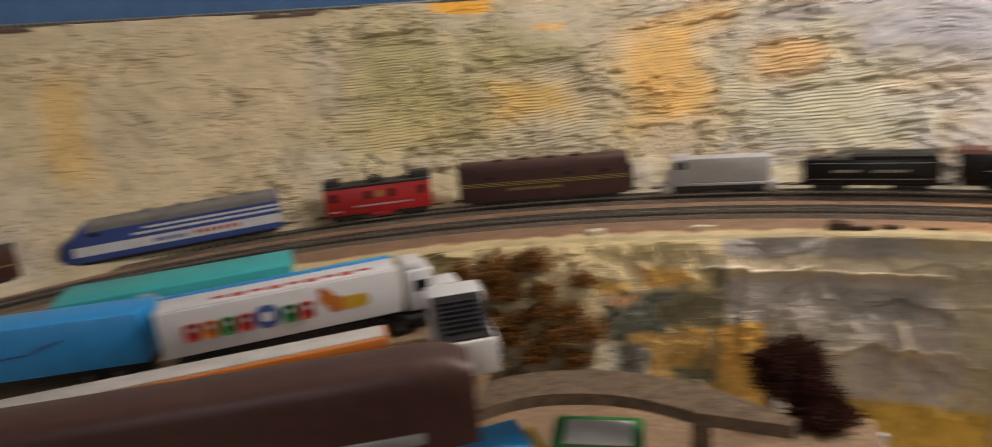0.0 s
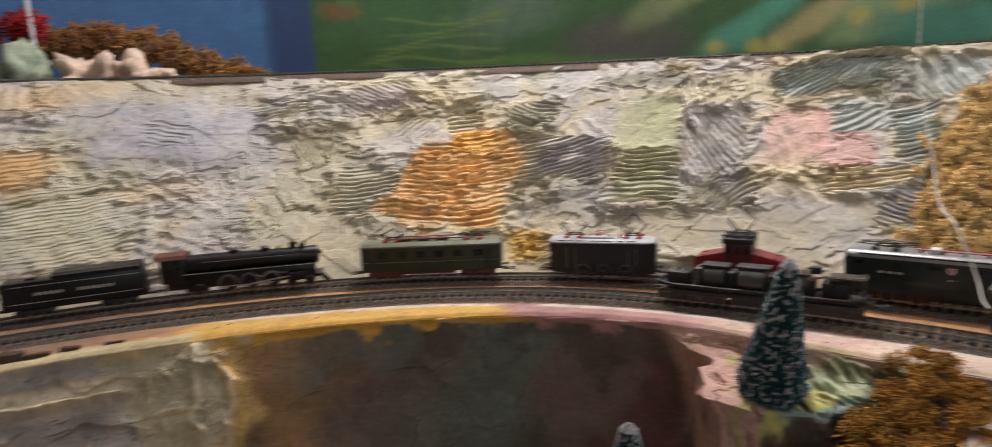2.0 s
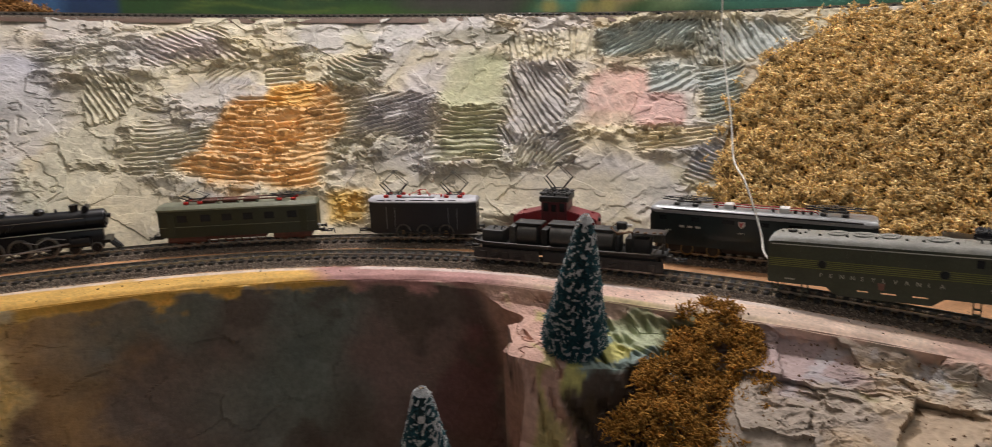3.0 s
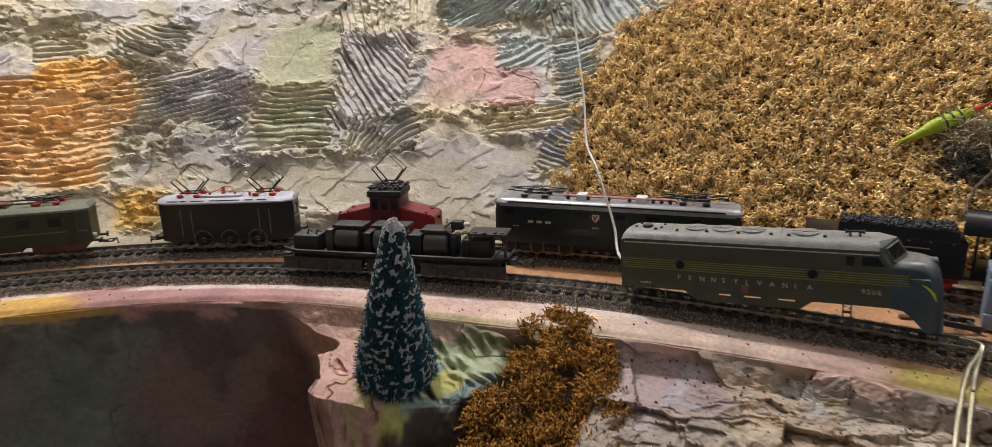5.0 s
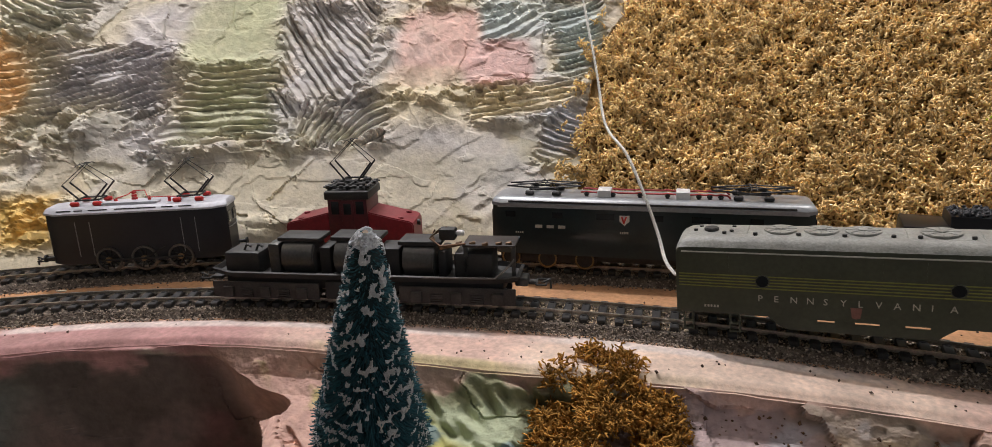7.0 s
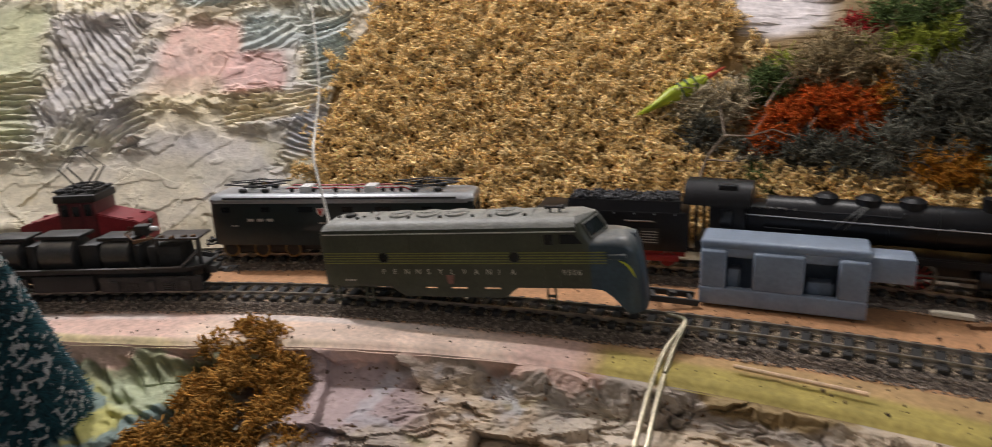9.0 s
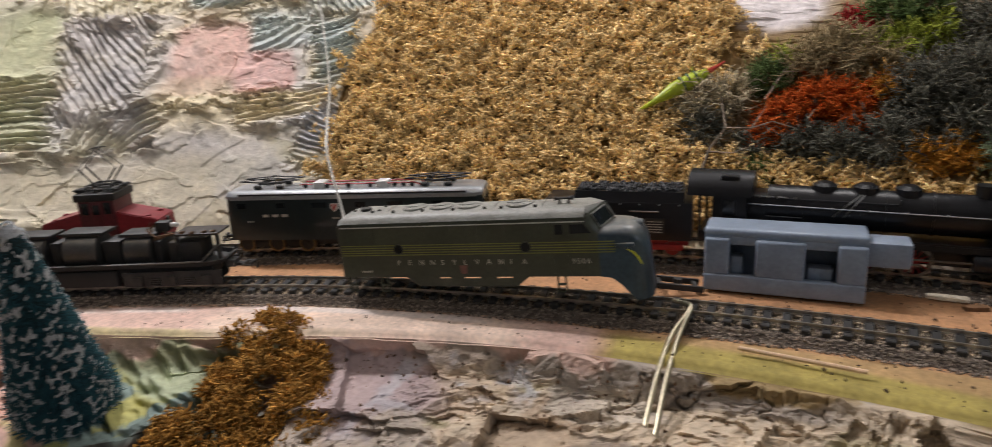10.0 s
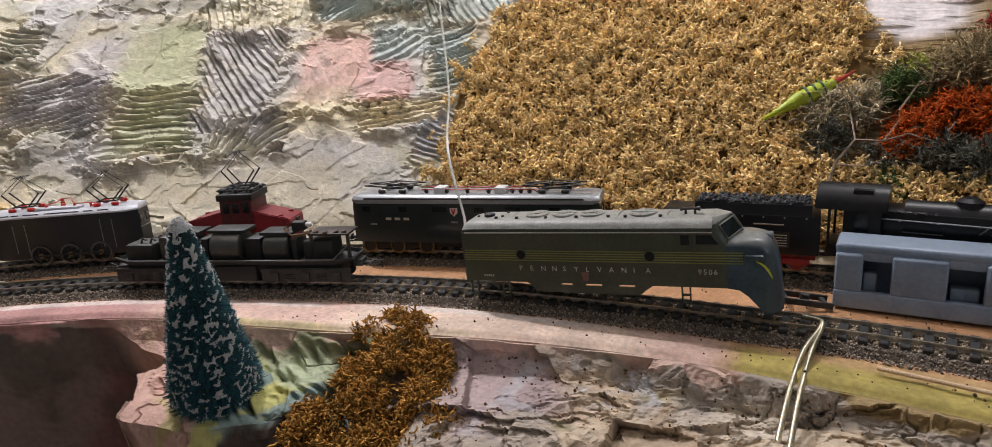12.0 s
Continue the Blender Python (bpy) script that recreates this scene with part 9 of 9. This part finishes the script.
for z in (0.118, 0.130, 0.142):
    part("lamp_head", rod((0, -0.003, z), (0, 0.003, z), 0.0036, 12), TOY_WHITE, t)
t = thing("sign_post", Matrix.Translation((0.601, 0.660, -0.33)), "small red and white sign on a post", "sign")
part("post", rod((0, 0, 0), (0, 0, 0.155), 0.0014, 8), TOY_WHITE, t)
part("sign", box(-0.006, 0.008, -0.001, 0.001, 0.140, 0.164, 0.0005), RED_INK, t)
part("sign_cap", box(-0.010, 0.002, -0.0016, 0.0016, 0.158, 0.165, 0.0005), TOY_WHITE, t)

# ---- chips and scraps on the baseboard ----
CHIP = material("dark_wood_chip", (0.07, 0.04, 0.025), 0.85, vary=0.3, scale=120, bump=0.5)
CRUMB = material("brown_crumb", (0.14, 0.075, 0.035), 0.9, vary=0.3, scale=120, island=0.5)
PALE_CHIP = material("pale_plaster_chip", (0.66, 0.58, 0.44), 0.85, vary=0.2, scale=120, bump=0.5)


def chip(a, r, size, turn, mat, label, z=0.0):
    t = thing("chip", Matrix.Translation(at(a, r, z)) @ Matrix.Rotation(math.radians(turn), 4, "Z"), label, "scrap", "scraps on the board")
    rng = np.random.default_rng(int(a * 7 + r * 900))
    secs = []
    for x in (-1, -0.4, 0.3, 1):
        k = 1 - 0.25 * abs(x) - 0.2 * rng.random()
        secs.append([(x * size[0] / 2, y * size[1] / 2 * k, max(0.0, zz) * size[2] * (0.8 + 0.4 * rng.random())) for y, zz in ((-1, 0), (-0.9, 0.8), (0.1, 1), (0.9, 0.7), (1, 0))])
    part("flake", loft(secs), mat, t)


chip(80.6, 0.880, (0.022, 0.018, 0.009), -8, CHIP, "dark brown wooden chunk on the lip")
chip(79.2, 0.878, (0.026, 0.010, 0.004), -8, CHIP, "dark splintered wood scrap on the lip")
chip(77.3, 0.885, (0.018, 0.008, 0.004), -12, CHIP, "dark splintered wood scrap on the lip")
chip(74.6, 0.886, (0.018, 0.006, 0.003), -16, CHIP, "dark splintered wood scrap on the lip")
chip(90.2, 0.873, (0.026, 0.012, 0.006), 6, PALE_CHIP, "pale plaster flake on the board edge")
chip(98.5, 0.874, (0.022, 0.012, 0.007), 8, PALE_CHIP, "pale plaster flake on the board edge")
for a, r, s in ((57.5, 0.968, (0.005, 0.003, 0.001)), (52.4, 0.982, (0.016, 0.0022, 0.0008)), (76.0, 0.966, (0.008, 0.003, 0.001)), (34.6, 0.972, (0.006, 0.005, 0.002)), (99.0, 0.975, (0.010, 0.004, 0.001)), (45.0, 0.992, (0.006, 0.003, 0.001))):
    chip(a, r, s, a - 90, PALE_CHIP, "small white paper scrap beside the rails", 0.0045)
chip(-2.1, 1.000, (0.022, 0.010, 0.0020), -88, PALE_CHIP, "grey plaster smear on the bare board", 0.001)
chip(-4.6, 0.982, (0.016, 0.011, 0.0065), -80, CHIP, "dark brown soil lump on the bare board")
chip(-5.9, 0.990, (0.013, 0.012, 0.0080), -100, CHIP, "dark brown soil lump on the bare board")
chip(-2.9, 0.990, (0.013, 0.006, 0.0030), -70, CRUMB, "brown soil crumb on the bare board")
chip(8.6, 0.968, (0.009, 0.006, 0.0030), -60, CRUMB, "brown soil crumb on the bare board")
rng = np.random.default_rng(31)
n = 420
aa = -9 + 81 * rng.random(n) ** 1.7
uu = rng.random(n)
rr = np.where(uu < 0.5, rim(aa) + 0.004 + 0.03 * rng.random(n), inner(aa) + 0.026 + (outer(aa) - inner(aa) - 0.05) * rng.random(n))
v, f = pebbles(np.stack([CX + rr * np.cos(np.radians(aa)), CY + rr * np.sin(np.radians(aa)), np.full(n, 0.0012)], -1), 0.0004 + 0.0007 * rng.random(n) ** 2, rng)
tagged(scatter_mesh("crumbs", v, f, CHIP), "loose dark crumbs scattered on the board", "crumbs", kind="stuff")

pick = rng.choice(np.flatnonzero(((GA > 3) & (GA < 20) & (GS > 0.8) & (GS < 5.2)).ravel()), 420)
gx_, gy_, gz_ = (CX + GR * np.cos(np.radians(GA))).ravel()[pick], (CY + GR * np.sin(np.radians(GA))).ravel()[pick], (GZ + g_rel * 0.7).ravel()[pick]
v, f = pebbles(np.stack([gx_, gy_, gz_ + 0.0004], -1), 0.0004 + 0.0011 * rng.random(len(pick)) ** 3, rng)
tagged(scatter_mesh("crumbs", v, f, CRUMB), "loose brown crumbs on the plaster slope", "crumbs", kind="stuff")

# ---- painted backdrop and the scenery on the upper shelf ----
da = np.linspace(-42, 150, 400)
dz = np.concatenate([np.linspace(0.245, 0.46, 50, endpoint=False), np.linspace(0.46, 0.95, 12)])
DA, DZ = np.meshgrid(da, dz)
d_arc = np.radians(DA) * 1.62
scene_paint = np.ones(DA.shape + (3,)) * np.array([0.05, 0.14, 0.30])
n1, n2, n3 = fbm(d_arc * 5, DZ * 9, 5), fbm(d_arc * 14 + 9, DZ * 30, 5), fbm(d_arc * 3 + 4, DZ * 4, 3)
land = 1 - sm(DA, 65.9, 66.1)
# darker blue strip: a side wall's shade painted onto the board
blend(scene_paint, band(DA, 66.0, 69.2, 0.25), (0.02, 0.05, 0.125))
blend(scene_paint, land, (0.035, 0.095, 0.030))


def brush(a, z, ha, hz, tilt, colour, cover=0.8, soft=0.7):
    """A soft leaning stroke on the backdrop; tilt in degrees of the plan for each metre up."""
    du = (DA - a - tilt * (DZ - z)) / ha + (n1 - 0.5) * 1.2
    dv = (DZ - z) / hz + (n2 - 0.5) * 0.8
    blend(scene_paint, land * (1 - sm(np.hypot(du, dv), 1 - soft, 1 + soft * 0.3)), colour, cover)


brush(62, 0.33, 5, 0.06, 0, (0.030, 0.085, 0.022))
brush(58, 0.40, 6, 0.06, 0, (0.045, 0.12, 0.045), 0.7)
brush(51, 0.40, 4, 0.07, -40, (0.10, 0.16, 0.11), 0.7)
brush(44, 0.335, 5.5, 0.055, -30, (0.075, 0.075, 0.062), 0.95)
brush(41, 0.31, 3.5, 0.03, -30, (0.070, 0.070, 0.060), 0.9)
brush(47, 0.292, 7, 0.016, 0, (0.060, 0.16, 0.030), 0.9)
brush(52, 0.305, 5, 0.014, 0, (0.075, 0.17, 0.035), 0.7)
brush(40, 0.40, 2.5, 0.07, -45, (0.20, 0.24, 0.10), 0.7)
brush(35.2, 0.335, 2.0, 0.09, -45, (0.07, 0.27, 0.18), 0.9)
brush(31.5, 0.335, 1.8, 0.09, -50, (0.34, 0.30, 0.14), 0.85)
brush(27.5, 0.345, 3.2, 0.06, -30, (0.20, 0.29, 0.14), 0.8)
brush(22, 0.31, 6, 0.05, -20, (0.050, 0.20, 0.15), 0.9)
brush(24, 0.40, 5, 0.06, -20, (0.17, 0.27, 0.15), 0.7)
brush(12, 0.36, 8, 0.10, -20, (0.08, 0.20, 0.14), 0.9)
for k, z in enumerate((0.315, 0.335, 0.355, 0.378, 0.40)):
    wave_z = z + 0.010 * np.sin(DA * 0.55 + k * 1.3) + 0.02 * (n1 - 0.5)
    blend(scene_paint, land * band(DA + (n2 - 0.5) * 6, 52.5, 63 - k, 1.2) * np.exp(-((DZ - wave_z) / 0.0028) ** 2), (0.17, 0.24, 0.05), 0.6)
blend(scene_paint, land * sm(n2, 0.62, 0.75) * band(DA, 48, 66, 3), (0.11, 0.18, 0.04), 0.5)
brush(63.5, 0.425, 2.2, 0.022, 0, (0.17, 0.085, 0.035), 0.8)
for a, z in ((37.4, 0.300), (35.0, 0.299), (33.6, 0.303), (29.0, 0.335), (26.5, 0.345)):
    brush(a, z, 0.75, 0.018, 0, (0.34, 0.31, 0.09), 0.85)
blend(scene_paint, sm(DZ + (n1 - 0.5) * 0.2, 0.5, 0.62) * land, (0.20, 0.28, 0.30))
tagged(grid_mesh("backdrop", CX + 1.62 * np.cos(np.radians(DA)), CY + 1.62 * np.sin(np.radians(DA)), DZ, material("backdrop_paint", (0, 0, 0), 0.6, vary=0.12, scale=30, bump=0.15, bump_scale=120, attribute="paint"), scene_paint), "painted landscape backdrop of green hills and blue sky", "backdrop", kind="structure")

ROCK_W = material("pale_pink_rock", (0.58, 0.44, 0.34), 0.85, vary=0.25, scale=60, bump=0.6, bump_scale=150)
ROCK_G = material("grey_green_rock", (0.28, 0.33, 0.24), 0.85, vary=0.3, scale=60, bump=0.6, bump_scale=150)
ROCK_O = material("orange_rock", (0.50, 0.30, 0.12), 0.85, vary=0.3, scale=60, bump=0.6, bump_scale=150)


def rock(a, r, size, mat, label, seed):
    z = float(bank_top(a))
    t = thing("rock", Matrix.Translation(at(a, r, z - 0.004)), label, "rock", "rocks on the shelf")
    bm = bmesh.new()
    bmesh.ops.create_icosphere(bm, subdivisions=4, radius=1.0)
    for v in bm.verts:
        d = v.co.normalized()
        k = 0.72 + 0.5 * noise.noise(d * 1.7 + Vector((seed, 0, 0))) + 0.22 * noise.noise(d * 5 + Vector((0, seed, 0)))
        v.co = Vector((d.x * size[0] * k, d.y * size[0] * k, max(0.0, d.z * size[1] * k)))
    part("stone", bm, mat, t, smooth=True)


rock(77.0, 1.43, (0.075, 0.062), ROCK_W, "pale pink plaster rock on the shelf", 1)
rock(79.8, 1.44, (0.080, 0.068), ROCK_W, "pale pink plaster rock on the shelf", 2)
rock(75.6, 1.42, (0.045, 0.035), ROCK_W, "pale pink plaster rock on the shelf", 6)
rock(83.6, 1.42, (0.060, 0.085), ROCK_G, "grey-green plaster rock on the shelf", 3)
rock(86.5, 1.42, (0.055, 0.070), ROCK_G, "grey-green plaster rock on the shelf", 7)
rock(91.0, 1.44, (0.060, 0.080), ROCK_O, "orange and cream plaster rock on the shelf", 4)
rock(96.0, 1.44, (0.060, 0.060), ROCK_G, "grey-green plaster rock on the shelf", 5)


def shelf_bush(a, r, lift, size, mat, word):
    shrub("shelf_bush", at(a, r, float(bank_top(a)) + lift), size, 900, 0.012, 0.0018, mat, word, int(a * 3), squash=0.8)


BROWN_WORDS = "brown bush on the upper shelf"
for a, r, lift, size in ((69.8, 1.53, 0.002, 0.034), (71.4, 1.53, 0.016, 0.048), (73.2, 1.53, 0.032, 0.056), (75.0, 1.53, 0.052, 0.062), (77.0, 1.53, 0.072, 0.064), (79.0, 1.53, 0.082, 0.066), (81.0, 1.53, 0.078, 0.062), (83.0, 1.53, 0.078, 0.055), (88.5, 1.47, 0.035, 0.055), (106, 1.46, 0.03, 0.055)):
    shelf_bush(a, r, lift, size, L_BROWN, BROWN_WORDS)
shelf_bush(83.2, 1.46, 0.098, 0.036, L_RED, "dark red bush on the upper shelf")
shelf_bush(85.6, 1.46, 0.092, 0.040, L_RED, "dark red bush on the upper shelf")
shelf_bush(86.6, 1.46, 0.075, 0.050, L_DGREEN, "dark green bush on the upper shelf")
shelf_bush(100.5, 1.46, 0.03, 0.05, L_DGREEN, "dark green bush on the upper shelf")
t = thing("white_panel", Matrix.Translation(at(16.8, 1.43, 0.255)) @ Matrix.Rotation(math.radians(-72), 4, "Z"), "white foam wedge lying on the shelf", "panel")
part("wedge", extrude([(-0.02, 0), (0.02, 0), (0.02, 0.004), (-0.02, 0.004)], -0.075, 0.075), TOY_WHITE, t)
t = thing("pole", Matrix.Translation(at(82.8, 1.44, float(bank_top(82.8)))), "thin white pole on the upper shelf", "pole")
part("shaft", rod((0, 0, 0), (0, 0, 0.19), 0.0035, 10), TOY_WHITE, t)

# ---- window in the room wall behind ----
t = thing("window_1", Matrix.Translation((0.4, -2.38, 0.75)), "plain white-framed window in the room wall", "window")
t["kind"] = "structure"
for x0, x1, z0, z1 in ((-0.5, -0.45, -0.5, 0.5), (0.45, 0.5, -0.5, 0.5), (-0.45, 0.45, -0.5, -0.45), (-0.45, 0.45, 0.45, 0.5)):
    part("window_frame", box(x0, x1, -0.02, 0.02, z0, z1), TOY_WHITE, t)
